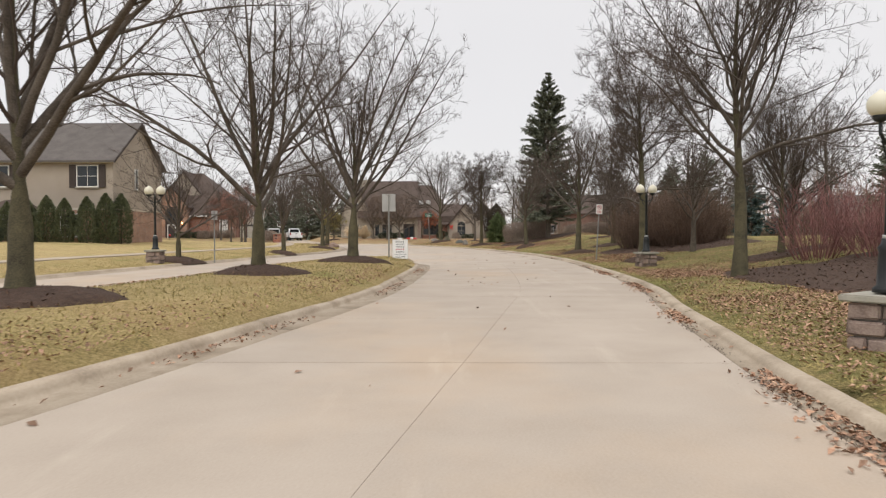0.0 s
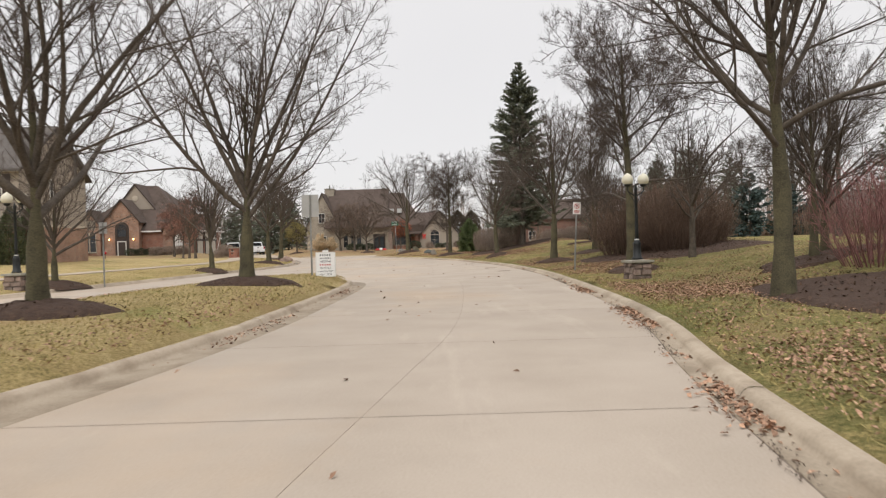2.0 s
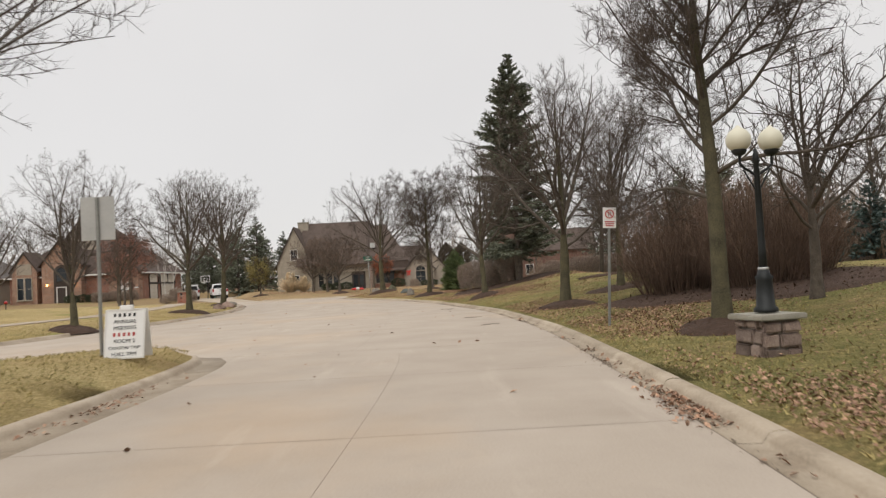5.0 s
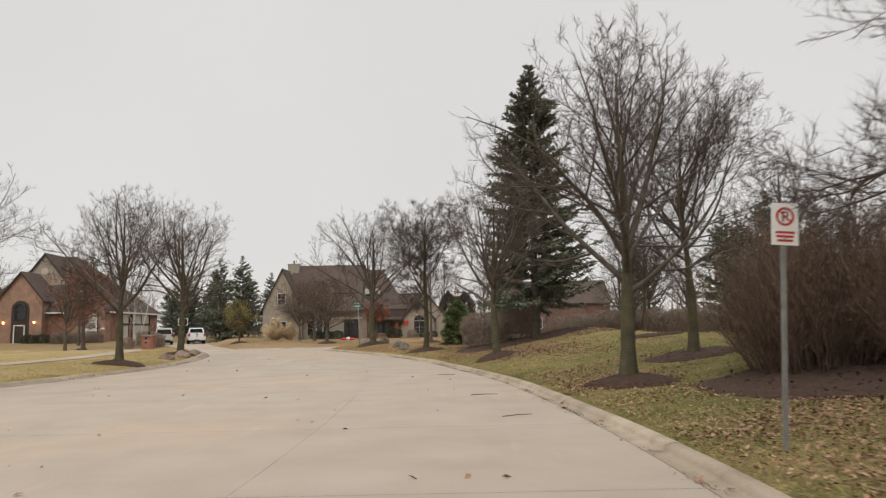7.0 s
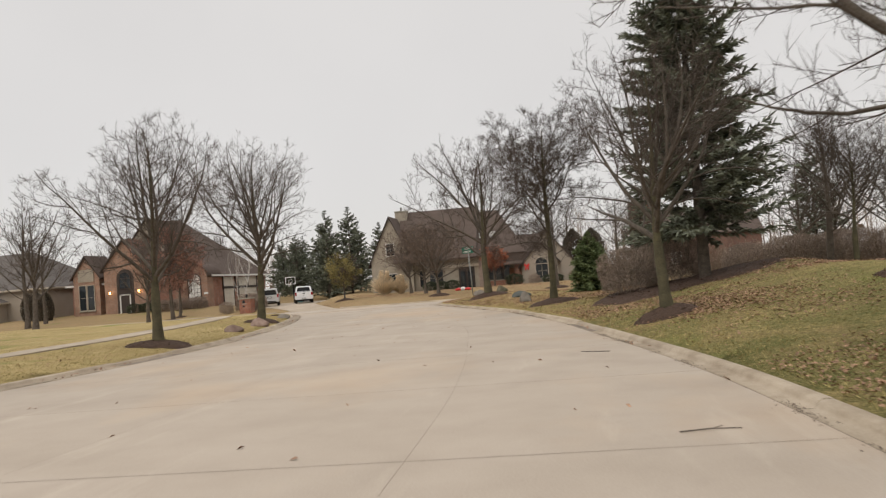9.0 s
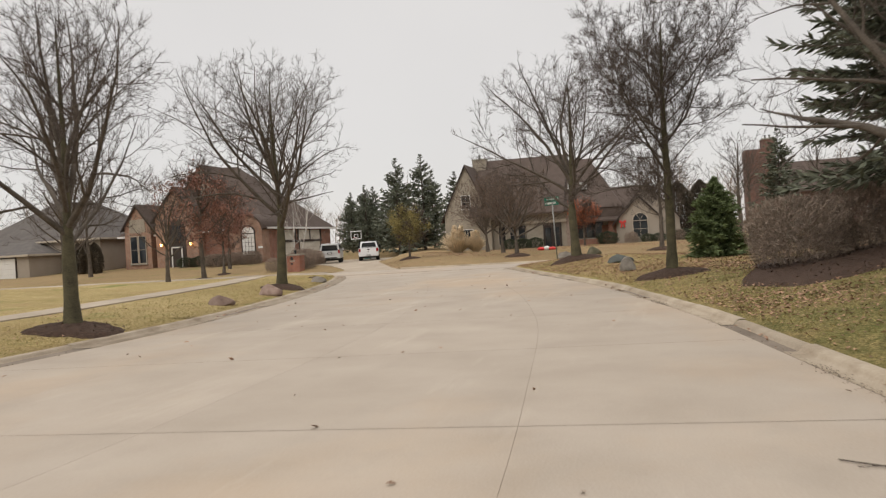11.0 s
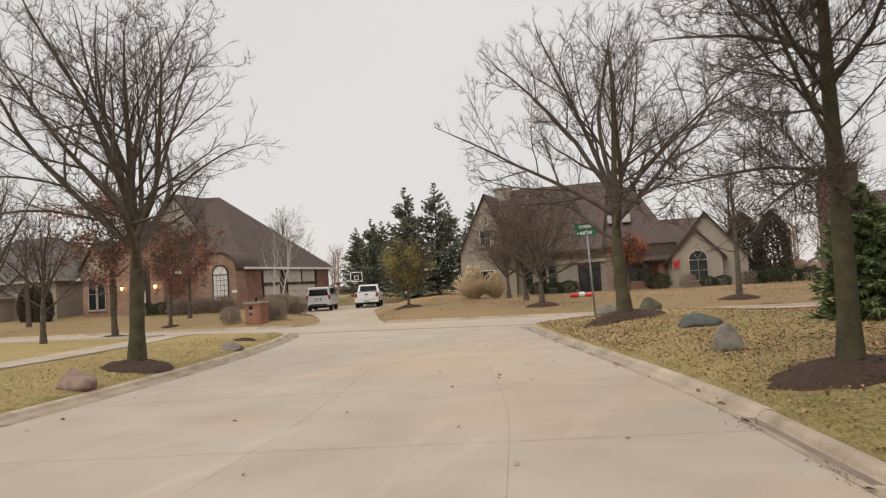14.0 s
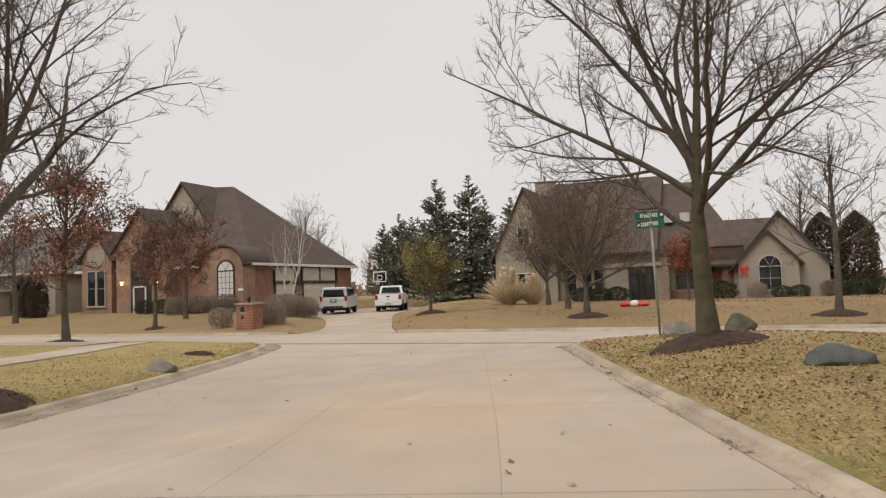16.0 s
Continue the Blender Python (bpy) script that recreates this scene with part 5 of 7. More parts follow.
def window(parent, m, wide, tall, cols=2, rows=3, arch=False, frame_mat=None, sill=True, glass=None, name="window"):
    """A framed window with muntins and single panes; its foot at the middle of m, looking towards -y."""
    fm = frame_mat or WHITEPAINT
    w = new(name)
    w.parent = parent
    w.matrix_basis = m
    bm = bmesh.new()
    t = 0.07
    box(bm, -wide / 2 - t, -wide / 2, -0.06, 0.04, 0, tall, 0.008)
    box(bm, wide / 2, wide / 2 + t, -0.06, 0.04, 0, tall, 0.008)
    box(bm, -wide / 2 - t, wide / 2 + t, -0.065, 0.04, tall, tall + t, 0.008)
    box(bm, -wide / 2 - t, wide / 2 + t, -0.065, 0.04, -t, 0, 0.008)
    for c in range(1, cols):
        x = -wide / 2 + wide * c / cols
        box(bm, x - 0.014, x + 0.014, -0.035, 0.0, 0, tall)
    for r in range(1, rows):
        z = tall * r / rows
        box(bm, -wide / 2, wide / 2, -0.033, 0.0, z - 0.014, z + 0.014)
    part("frame", bm, fm, w)
    for c in range(cols):
        for r in range(rows):
            boxed("pane", (-wide / 2 + wide * c / cols + 0.014, -wide / 2 + wide * (c + 1) / cols - 0.014, -0.022, -0.012, tall * r / rows + 0.014, tall * (r + 1) / rows - 0.014), glass or GLASS, w)
    if arch:
        bm = bmesh.new()
        seg = 14
        pts = [(wide / 2 * math.cos(math.pi * i / seg), tall + t + wide / 2 * math.sin(math.pi * i / seg)) for i in range(seg + 1)]
        prism(bm, pts, -0.022, -0.012)
        part("fanlight", bm, glass or GLASS, w)
        bm = bmesh.new()
        for a, b in zip(pts, pts[1:]):
            o = (0, tall + t)
            grow1 = lambda p: (o[0] + (p[0] - o[0]) * (1 + 0.1 / wide * 2), o[1] + (p[1] - o[1]) * (1 + 0.1 / wide * 2))
            prism(bm, [a, grow1(a), grow1(b), b], -0.07, 0.04)
        for a in (60, 120):
            e = (wide / 2 * math.cos(radians(a)), tall + t + wide / 2 * math.sin(radians(a)))
            rod(bm, (0, -0.03, tall + t), (e[0], -0.03, e[1]), 0.014, 5)
        part("arch_frame", bm, fm, w)
    if sill:
        boxed("sill", (-wide / 2 - 0.14, wide / 2 + 0.14, -0.13, 0.0, -t - 0.09, -t), CAPSTONE, w, "", 0.01)
    return w


def wall_body(parent, x0, x1, y0, y1, z0, eave, mat, gable=None, along="x", name="wall"):
    """A storey's walls as one body; with a gable the ends rise to the ridge."""
    bm = bmesh.new()
    if gable is None:
        box(bm, x0, x1, y0, y1, z0, eave)
    elif along == "x":
        prism(bm, [(y0, z0), (y1, z0), (y1, eave), ((y0 + y1) / 2, gable), (y0, eave)], x0, x1, "x")
    else:
        prism(bm, [(x0, z0), (x1, z0), (x1, eave), ((x0 + x1) / 2, gable), (x0, eave)], y0, y1)
    return part(name, bm, mat, parent)


def gable_roof(parent, x0, x1, y0, y1, eave, ridge, mat, along="x", over=0.4, thick=0.16):
    """Two slopes with overhanging eaves and a verge board at each end."""
    bm = bmesh.new()
    a, b = (y0, y1) if along == "x" else (x0, x1)
    mid, half = (a + b) / 2, (b - a) / 2
    drop = (ridge - eave) / half * over
    up = thick * 1.3
    out = [(a - over, eave - drop), (a - over, eave - drop + thick), (mid, ridge + up), (b + over, eave - drop + thick), (b + over, eave - drop), (mid, ridge + 0.01)]
    ends = (x0 - over * 0.7, x1 + over * 0.7) if along == "x" else (y0 - over * 0.7, y1 + over * 0.7)
    prism(bm, out, *ends, "x" if along == "x" else "y")
    roof = part("roof", bm, mat, parent)
    for e, s in ((ends[0], -1), (ends[1], 1)):
        bm = bmesh.new()
        prism(bm, [(u, w - 0.05) for u, w in (out[0], out[1], out[2], out[3], out[4], out[5])], e + s * 0.002, e + s * 0.03, "x" if along == "x" else "y")
        part("verge_board", bm, BROWNPAINT, roof)
    return roof


def hip_roof(parent, x0, x1, y0, y1, eave, ridge, r0, r1, mat, over=0.45):
    """Four slopes meeting in a ridge between r0 and r1; a fascia board runs round the eaves."""
    bm = bmesh.new()
    c = [(x0 - over, y0 - over), (x1 + over, y0 - over), (x1 + over, y1 + over), (x0 - over, y1 + over)]
    lo = [bm.verts.new((*p, eave - 0.12)) for p in c]
    hi = [bm.verts.new((*p, eave + 0.02)) for p in c]
    t0, t1 = bm.verts.new((*r0, ridge)), bm.verts.new((*r1, ridge))
    bm.faces.new(lo[::-1])
    for i in range(4):
        bm.faces.new((lo[i], lo[(i + 1) % 4], hi[(i + 1) % 4], hi[i]))
    bm.faces.new((hi[0], hi[1], t1, t0))
    bm.faces.new((hi[1], hi[2], t1))
    bm.faces.new((hi[2], hi[3], t0, t1))
    bm.faces.new((hi[3], hi[0], t0))
    bmesh.ops.recalc_face_normals(bm, faces=bm.faces[:])
    roof = part("roof", bm, mat, parent)
    for a, b in zip(c, c[1:] + c[:1]):
        bm = bmesh.new()
        d = Vector((b[0] - a[0], b[1] - a[1], 0)).normalized()
        n = Vector((d.y, -d.x, 0)) * 0.05
        p = [Vector((*a, 0)) - d * 0.05, Vector((*b, 0)) + d * 0.05]
        vs = [bm.verts.new(v) for v in ((p[0].x, p[0].y, eave - 0.16), (p[1].x, p[1].y, eave - 0.16), (p[1].x, p[1].y, eave + 0.03), (p[0].x, p[0].y, eave + 0.03))]
        f = bm.faces.new(vs)
        ex = bmesh.ops.extrude_face_region(bm, geom=[f])
        bmesh.ops.translate(bm, vec=n, verts=[v for v in ex["geom"] if isinstance(v, bmesh.types.BMVert)])
        bmesh.ops.recalc_face_normals(bm, faces=bm.faces[:])
        part("gutter", bm, WHITEPAINT if mat is ROOF else TANPAINT, roof)
    return roof


def chimney(parent, x, y, z0, z1, wide, deep, mat, pots=1):
    ch = boxed("chimney", (x - wide / 2, x + wide / 2, y - deep / 2, y + deep / 2, z0, z1), mat, parent)
    boxed("cap", (x - wide / 2 - 0.08, x + wide / 2 + 0.08, y - deep / 2 - 0.08, y + deep / 2 + 0.08, z1, z1 + 0.14), CAPSTONE, ch, "", 0.02)
    for i in range(pots):
        px = x + (i - (pots - 1) / 2) * 0.5
        turned("flue", [(0.11, z1 + 0.14), (0.11, z1 + 0.5), (0.15, z1 + 0.52), (0.13, z1 + 0.62)], GALV, ch, sides=10, m=Matrix.Translation((px, y, 0)))
    return ch


def garage_door(parent, m, wide, tall, mat, rows=4):
    """A sectional door with raised panels in its sections."""
    d = new("garage_door")
    d.parent = parent
    d.matrix_basis = m
    cols = max(4, int(wide / 0.62))
    for r in range(rows):
        bm = bmesh.new()
        z0, z1 = tall * r / rows + 0.006, tall * (r + 1) / rows - 0.006
        box(bm, -wide / 2, wide / 2, -0.03, 0.02, z0, z1)
        for c in range(cols):
            x0 = -wide / 2 + wide * c / cols
            box(bm, x0 + 0.07, x0 + wide / cols - 0.07, -0.045, -0.03, z0 + 0.07, z1 - 0.07)
        part("section", bm, mat, d)
    bm = bmesh.new()
    for x0, x1, z0, z1 in ((-wide / 2 - 0.12, -wide / 2 - 0.005, 0, tall + 0.12), (wide / 2 + 0.005, wide / 2 + 0.12, 0, tall + 0.12), (-wide / 2 - 0.005, wide / 2 + 0.005, tall + 0.005, tall + 0.12)):
        box(bm, x0, x1, -0.07, 0.02, z0, z1)
    part("door_trim", bm, BROWNPAINT, d)
    return d


def wall_lantern(parent, x, y, z):
    w = new("wall_lantern")
    w.parent = parent
    w.matrix_basis = pose(x, y, z)
    bm = bmesh.new()
    box(bm, -0.05, 0.05, -0.02, 0.03, -0.05, 0.25, 0.01)
    rod(bm, (0, 0, 0.2), (0, -0.16, 0.25), 0.015)
    lathe(bm, [(0.03, 0.30), (0.13, 0.22), (0.14, 0.2)], 8, Matrix.Translation((0, -0.18, 0)))
    lathe(bm, [(0.03, -0.12), (0.09, -0.1), (0.09, -0.08)], 8, Matrix.Translation((0, -0.18, 0)))
    part("bracket", bm, BLACKIRON, w)
    turned("lamp_glass", [(0.07, -0.07), (0.11, 0.18)], WARMLIGHT, w, "lit amber glass", 8, Matrix.Translation((0, -0.18, 0)))
    return w


# red brick house with the side garage
brick_house = thing("house", "red-brown brick house with steep dark roof and side garage", "house", "houses")
gz = 0.45
wall_body(brick_house, -47.4, -31.6, 119.4, 134.0, gz, 4.1, BRICK)
hip_roof(brick_house, -47.4, -31.6, 119.4, 134.0, 4.1, 11.0, (-40.3, 126.2), (-38.6, 126.8), ROOF)
# light upper gable over the entrance
up = wall_body(brick_house, -42.9, -37.7, 122.6, 126.0, 4.2, 7.6, STUCCO, 10.85, "y", "upper_gable")
gable_roof(brick_house, -42.9, -37.7, 122.6, 126.4, 7.6, 10.85, ROOF, "y", 0.3)
turned("gable_vent", [(0.42, 0.0), (0.42, 0.06), (0.34, 0.07)], TANPAINT, brick_house, "", 20, pose(-40.3, 122.6, 8.9, 90))
# entrance gable with its tall arch
wall_body(brick_house, -42.9, -38.2, 118.3, 121.5, gz, 5.6, BRICK_TAN, 8.4, "y", "entrance_gable")
gable_roof(brick_house, -42.9, -38.2, 118.3, 121.8, 5.6, 8.4, ROOF, "y", 0.35)
# no recess here: a dark brown arch on the wall paints the doorway's shade
bm = bmesh.new()
prism(bm, [(-0.95, 0), (0.95, 0), (0.95, 4.0)] + [(0.95 * math.cos(math.pi * i / 12), 4.0 + 0.95 * math.sin(math.pi * i / 12)) for i in range(1, 12)] + [(-0.95, 4.0)], 118.22, 118.33)
bm.transform(Matrix.Translation((-40.5, 0, gz)))
part("entrance_arch_shade", bm, BROWNPAINT, brick_house, "arched doorway, its deep shade drawn as a flat dark panel")
window(brick_house, facing(-40.5, 118.2, 3.4), 1.2, 1.0, 2, 2, True, BROWNPAINT, False)
boxed("front_door", (-41.0, -40.0, 118.16, 118.22, gz + 0.1, gz + 2.2), BROWNPAINT, brick_house, "dark front door", 0.01)
bm = bmesh.new()
for x0, x1, z0, z1 in ((-41.12, -41.0, gz + 0.1, gz + 2.32), (-40.0, -39.88, gz + 0.1, gz + 2.32), (-41.12, -39.88, gz + 2.2, gz + 2.32)):
    box(bm, x0, x1, 118.1, 118.17, z0, z1)
part("door_casing", bm, WHITEPAINT, brick_house, "white door casing")
wall_lantern(brick_house, -42.2, 118.28, 2.95)
wall_lantern(brick_house, -38.9, 118.28, 2.95)
# tall bay with cream panels at the end
wall_body(brick_house, -46.6, -43.6, 118.5, 121.0, gz, 5.0, BRICK_TAN, 7.0, "y", "bay_gable")
gable_roof(brick_house, -46.6, -43.6, 118.5, 122.0, 5.0, 7.0, ROOF, "y", 0.3)
boxed("panel", (-46.0, -44.2, 118.44, 118.5, 4.4, 5.7), CREAM, brick_house, "cream stucco panel")
window(brick_house, facing(-45.55, 118.47, 1.4), 0.75, 2.6, 1, 2, False, TANPAINT)
window(brick_house, facing(-44.6, 118.47, 1.4), 0.75, 2.6, 1, 2, False, TANPAINT)
# rounded brick bay with the arched window, by the garage
bm = bmesh.new()
prism(bm, [(-1.75, gz), (1.75, gz), (1.75, 3.9)] + [(1.75 * math.cos(math.pi * i / 14), 3.9 + 1.35 * math.sin(math.pi * i / 14)) for i in range(1, 14)] + [(-1.75, 3.9)], 118.2, 119.6)
bm.transform(Matrix.Translation((-33.1, 0, 0)))
part("rounded_bay", bm, BRICK_TAN, brick_house)
bm = bmesh.new()
arc = [(1.85 * math.cos(math.pi * i / 14), 3.88 + 1.45 * math.sin(math.pi * i / 14)) for i in range(15)]
for a, b in zip(arc, arc[1:]):
    prism(bm, [a, (a[0] * 1.06, a[1] + 0.12), (b[0] * 1.06, b[1] + 0.12), b], 118.0, 121.2)
bm.transform(Matrix.Translation((-33.1, 0, 0)))
bmesh.ops.remove_doubles(bm, verts=bm.verts[:], dist=0.003)
part("bay_roof", bm, ROOF, brick_house, "rounded shingled roof")
window(brick_house, facing(-32.75, 118.17, 1.55), 1.3, 2.0, 4, 5, True, BROWNPAINT, True, WHITEPAINT)
boxed("number_plate", (-31.75, -31.3, 118.15, 118.19, 2.15, 2.33), SIGNWHITE, brick_house)
# garage side: doors and pale panels above them
for yc, wd in ((123.6, 2.5), (128.6, 4.9)):
    garage_door(brick_house, facing(-31.57, yc, 0.46, 90), wd, 2.15, DOORPAINT)
    boxed("panel", (-31.6, -31.53, yc - wd / 2, yc + wd / 2, 2.85, 3.85), DOORPAINT, brick_house, "cream panel over the garage door")
for y in (122.2, 125.3, 125.9, 128.6, 131.3):
    boxed("batten", (-31.6, -31.47, y - 0.07, y + 0.07, 2.7, 3.95), BROWNPAINT, brick_house)
boxed("lintel", (-31.6, -31.45, 122.1, 131.4, 2.6, 2.83), BROWNPAINT, brick_house)
boxed("plinth", (-47.5, -31.5, 119.3, 134.1, 0.3, 0.62), CAPSTONE, brick_house)

# cream stone house across the crossing street
stone_house = thing("house", "cream stone house with steep brown roofs and chimney", "house", "houses")
bz = 0.3
wall_body(stone_house, -16.8, -0.4, 133.2, 144.0, bz, 4.4, CREAM)
gable_roof(stone_house, -14.4, -5.2, 131.8, 145.4, 4.3, 10.3, ROOF, "x", 0.4)
gable_roof(stone_house, -5.2, -2.6, 132.3, 144.9, 4.3, 9.6, ROOF, "x", 0.36)
wall_body(stone_house, -17.6, -12.6, 132.6, 139.0, bz, 4.4, CREAM, 9.5, "y", "front_gable")
gable_roof(stone_house, -17.6, -12.6, 132.6, 139.4, 4.4, 9.5, ROOF, "y", 0.35)
bm = bmesh.new()
vs = [bm.verts.new(c) for c in ((-2.6, 131.9, 4.2), (0.9, 131.9, 4.2), (0.9, 145.2, 4.2), (-2.6, 145.2, 4.2), (-2.6, 138.6, 9.75))]
for f in ((0, 1, 4), (1, 2, 4), (2, 3, 4), (3, 0, 4), (3, 2, 1, 0)):
    bm.faces.new([vs[i] for i in f])
bmesh.ops.recalc_face_normals(bm, faces=bm.faces[:])
part("hip_end", bm, ROOF, stone_house, "sloping roof end")
chimney(stone_house, -14.6, 137.9, 7.5, 10.55, 1.5, 1.0, CREAM, 1)
for x in (-4.6, -3.4):
    boxed("skylight", (x, x + 0.7, 133.9, 134.6, 6.25, 6.95), SIGNBACK, stone_house, "pale-framed roof light", 0.03, Matrix.Identity(4))
# porch with dark doors
boxed("porch_wall", (-8.9, -4.2, 132.4, 133.3, bz, 4.0), CREAM, stone_house)
# the porch wall is solid; a dark sheet on it gives the opening's shade
boxed("porch_shade_panel", (-7.15, -5.3, 132.32, 132.42, bz + 0.1, 2.95), BROWNPAINT, stone_house, "flat dark panel painting the shade of the porch opening")
window(stone_house, facing(-6.65, 132.3, bz + 0.2), 0.6, 2.0, 1, 3, False, BROWNPAINT, False)
window(stone_house, facing(-5.8, 132.3, bz + 0.2), 0.6, 2.0, 1, 3, False, BROWNPAINT, False)
boxed("porch_beam", (-9.0, -4.1, 132.2, 132.5, 3.0, 3.3), TANPAINT, stone_house, "", 0.02)
bm = bmesh.new()
rngq = random.Random(4)
for i in range(15):
    z = bz + i * 0.22
    d = rngq.uniform(0, 0.08)
    box(bm, -4.75 - d, -4.25 + d, 132.15 - d * 0.5, 132.5, z + 0.01, z + 0.21, 0.02)
part("quoin_pier", bm, STONE, stone_house, "rough stone pier")
for x in (-11.6, -10.4, -9.5):
    window(stone_house, facing(x, 133.17, 1.0), 0.7, 1.9, 1, 2, False, TANPAINT)
for x in (-3.4, -2.5, -1.6):
    window(stone_house, facing(x, 133.17, 1.25), 0.75, 1.7, 1, 2, False, BROWNPAINT)
boxed("brick_apron", (-4.1, -0.5, 133.05, 133.2, bz, 1.15), BRICK, stone_house, "red brick apron wall")
window(stone_house, facing(-15.2, 132.57, 1.2), 1.2, 1.6, 2, 2, False, WHITEPAINT)
window(stone_house, facing(-15.2, 132.57, 5.0), 0.9, 1.4, 2, 2, False, WHITEPAINT)
# the link between house and wing, under a roof of its own
boxed("link_wall", (-0.6, 0.4, 132.0, 141.0, bz, 3.2), BRICK, stone_house, "red brick wall between house and wing")
gable_roof(stone_house, -2.4, 3.2, 131.9, 142.0, 3.0, 6.2, ROOF, "x", 0.35)
boxed("link_upper_wall", (-1.6, 0.85, 132.0, 143.0, 3.0, 4.3), ROOF, stone_house, "brown shingled wall above the link roof")
# the low wing with nested gables
wall_body(stone_house, 0.2, 6.2, 131.6, 141.0, bz - 0.1, 2.7, STUCCO, 6.3, "y", "wing")
gable_roof(stone_house, 0.2, 6.2, 131.6, 141.2, 2.7, 6.3, ROOF, "y", 0.4)
wall_body(stone_house, 0.5, 4.3, 130.9, 131.7, bz - 0.1, 3.0, STUCCO, 5.0, "y", "wing_bay")
gable_roof(stone_house, 0.5, 4.3, 130.9, 131.8, 3.0, 5.0, ROOF, "y", 0.35)
window(stone_house, facing(2.5, 130.87, 1.05), 1.35, 1.55, 2, 2, True, TANPAINT, True, None)
wreath = part("wreath", (lambda b: (bmesh.ops.create_cone(b, cap_ends=False, segments=16, radius1=0.24, radius2=0.24, depth=0.12, matrix=pose(2.5, 130.75, 2.55, 90)), b)[1])(bmesh.new()), YEW, stone_house, "dark green wreath")
boxed("brick_panel", (-1.3, 0.15, 132.9, 133.2, 1.2, 2.4), BRICK, stone_house, "red brick panel under the eaves")

# two-storey beige house by the entrance
beige_house = thing("house", "two-storey beige house with brick base and grey roof", "house", "houses")
cz = 0.7
wall_body(beige_house, -42.0, -24.0, 64.2, 73.2, 3.3, 7.05, STUCCO, 10.15, "x", "upper_wall")
boxed("lower_wall", (-42.03, -23.97, 64.17, 73.23, cz - 0.4, 3.3), BRICK_TAN, beige_house, "tan brick lower storey")
gable_roof(beige_house, -42.0, -24.0, 64.2, 73.2, 7.05, 10.15, ROOF_GREY, "x", 0.45)
boxed("frieze", (-42.02, -24.02, 64.1, 64.2, 6.75, 7.0), WHITEPAINT, beige_house)
boxed("band", (-42.05, -23.94, 64.12, 73.28, 3.22, 3.4), TANPAINT, beige_house)
for x in (-25.9, -32.6, -38.4):
    window(beige_house, facing(x, 64.17, 5.0), 1.5, 1.5, 2, 2, False, WHITEPAINT)
    for s in (-1, 1):
        boxed("shutter", (x + s * 1.12 - 0.24, x + s * 1.12 + 0.24, 64.11, 64.17, 4.9, 6.6), BROWNPAINT, beige_house, "dark louvred shutter", 0.01)
window(beige_house, facing(-23.96, 68.1, 5.0, 90), 0.4, 1.5, 1, 2, False, WHITEPAINT)
wall_body(beige_house, -33.2, -29.4, 62.6, 64.2, cz - 0.4, 3.1, BRICK_TAN, None, "x", "bay_wall")
hip_roof(beige_house, -33.2, -29.4, 62.6, 64.4, 3.1, 4.0, (-32.0, 64.1), (-30.6, 64.1), ROOF, 0.3)
window(beige_house, facing(-31.3, 62.57, 1.5), 2.2, 1.3, 4, 2, False, WHITEPAINT)
window(beige_house, facing(-27.2, 64.14, 1.3), 1.4, 1.6, 2, 2, False, WHITEPAINT)

# white house at the far end of the cross street
white_house = thing("house", "pale beige house with wide white garage and dark hip roof", "house", "houses")
wall_body(white_house, -66.0, -50.0, 119.0, 131.0, 0.4, 4.2, STUCCO)
hip_roof(white_house, -66.0, -50.0, 119.0, 131.0, 4.2, 8.6, (-61.0, 125.0), (-56.0, 125.0), ROOF_GREY)
wall_body(white_house, -66.0, -55.0, 115.0, 119.2, 0.4, 2.9, STUCCO, None, "x", "garage_wall")
hip_roof(white_house, -66.0, -55.0, 115.0, 119.6, 2.9, 4.4, (-63.0, 119.0), (-58.0, 119.0), ROOF_GREY, 0.35)
garage_door(white_house, facing(-59.0, 114.97, 0.5), 4.8, 2.1, WHITEPAINT)
window(white_house, facing(-52.5, 118.97, 1.4), 1.3, 1.4, 2, 2)

# red brick house behind the corner evergreens
brick_far = thing("house", "red brick two-storey house with broad chimney, half hidden", "house", "houses")
wall_body(brick_far, 17.6, 31.0, 149.0, 159.0, 0.4, 5.2, BRICK_DULL)
gable_roof(brick_far, 17.6, 31.0, 149.0, 159.0, 5.2, 8.6, ROOF, "x")
chimney(brick_far, 17.3, 151.5, 0.4, 11.4, 1.4, 2.2, BRICK_DULL, 2)
boxed("chimney_shoulder", (14.6, 17.7, 150.0, 153.0, 0.4, 10.3), BRICK_DULL, brick_far)
for x in (20, 23.5, 27.5):
    for z in (1.4,):
        window(brick_far, facing(x, 148.97, z), 1.2, 1.5, 2, 2)

# low house beyond the berm
berm_house = thing("house", "low brown house beyond the berm, partly hidden", "house", "houses")
wall_body(berm_house, 44.6, 62, 92, 102, 0.8, 2.7, BROWNPAINT, 5.6, "x")
gable_roof(berm_house, 44.6, 62, 92, 102, 2.7, 5.6, ROOF, "x")
for x in (49, 54, 59):
    window(berm_house, facing(x, 91.97, 1.3), 1.3, 1.1, 2, 2)


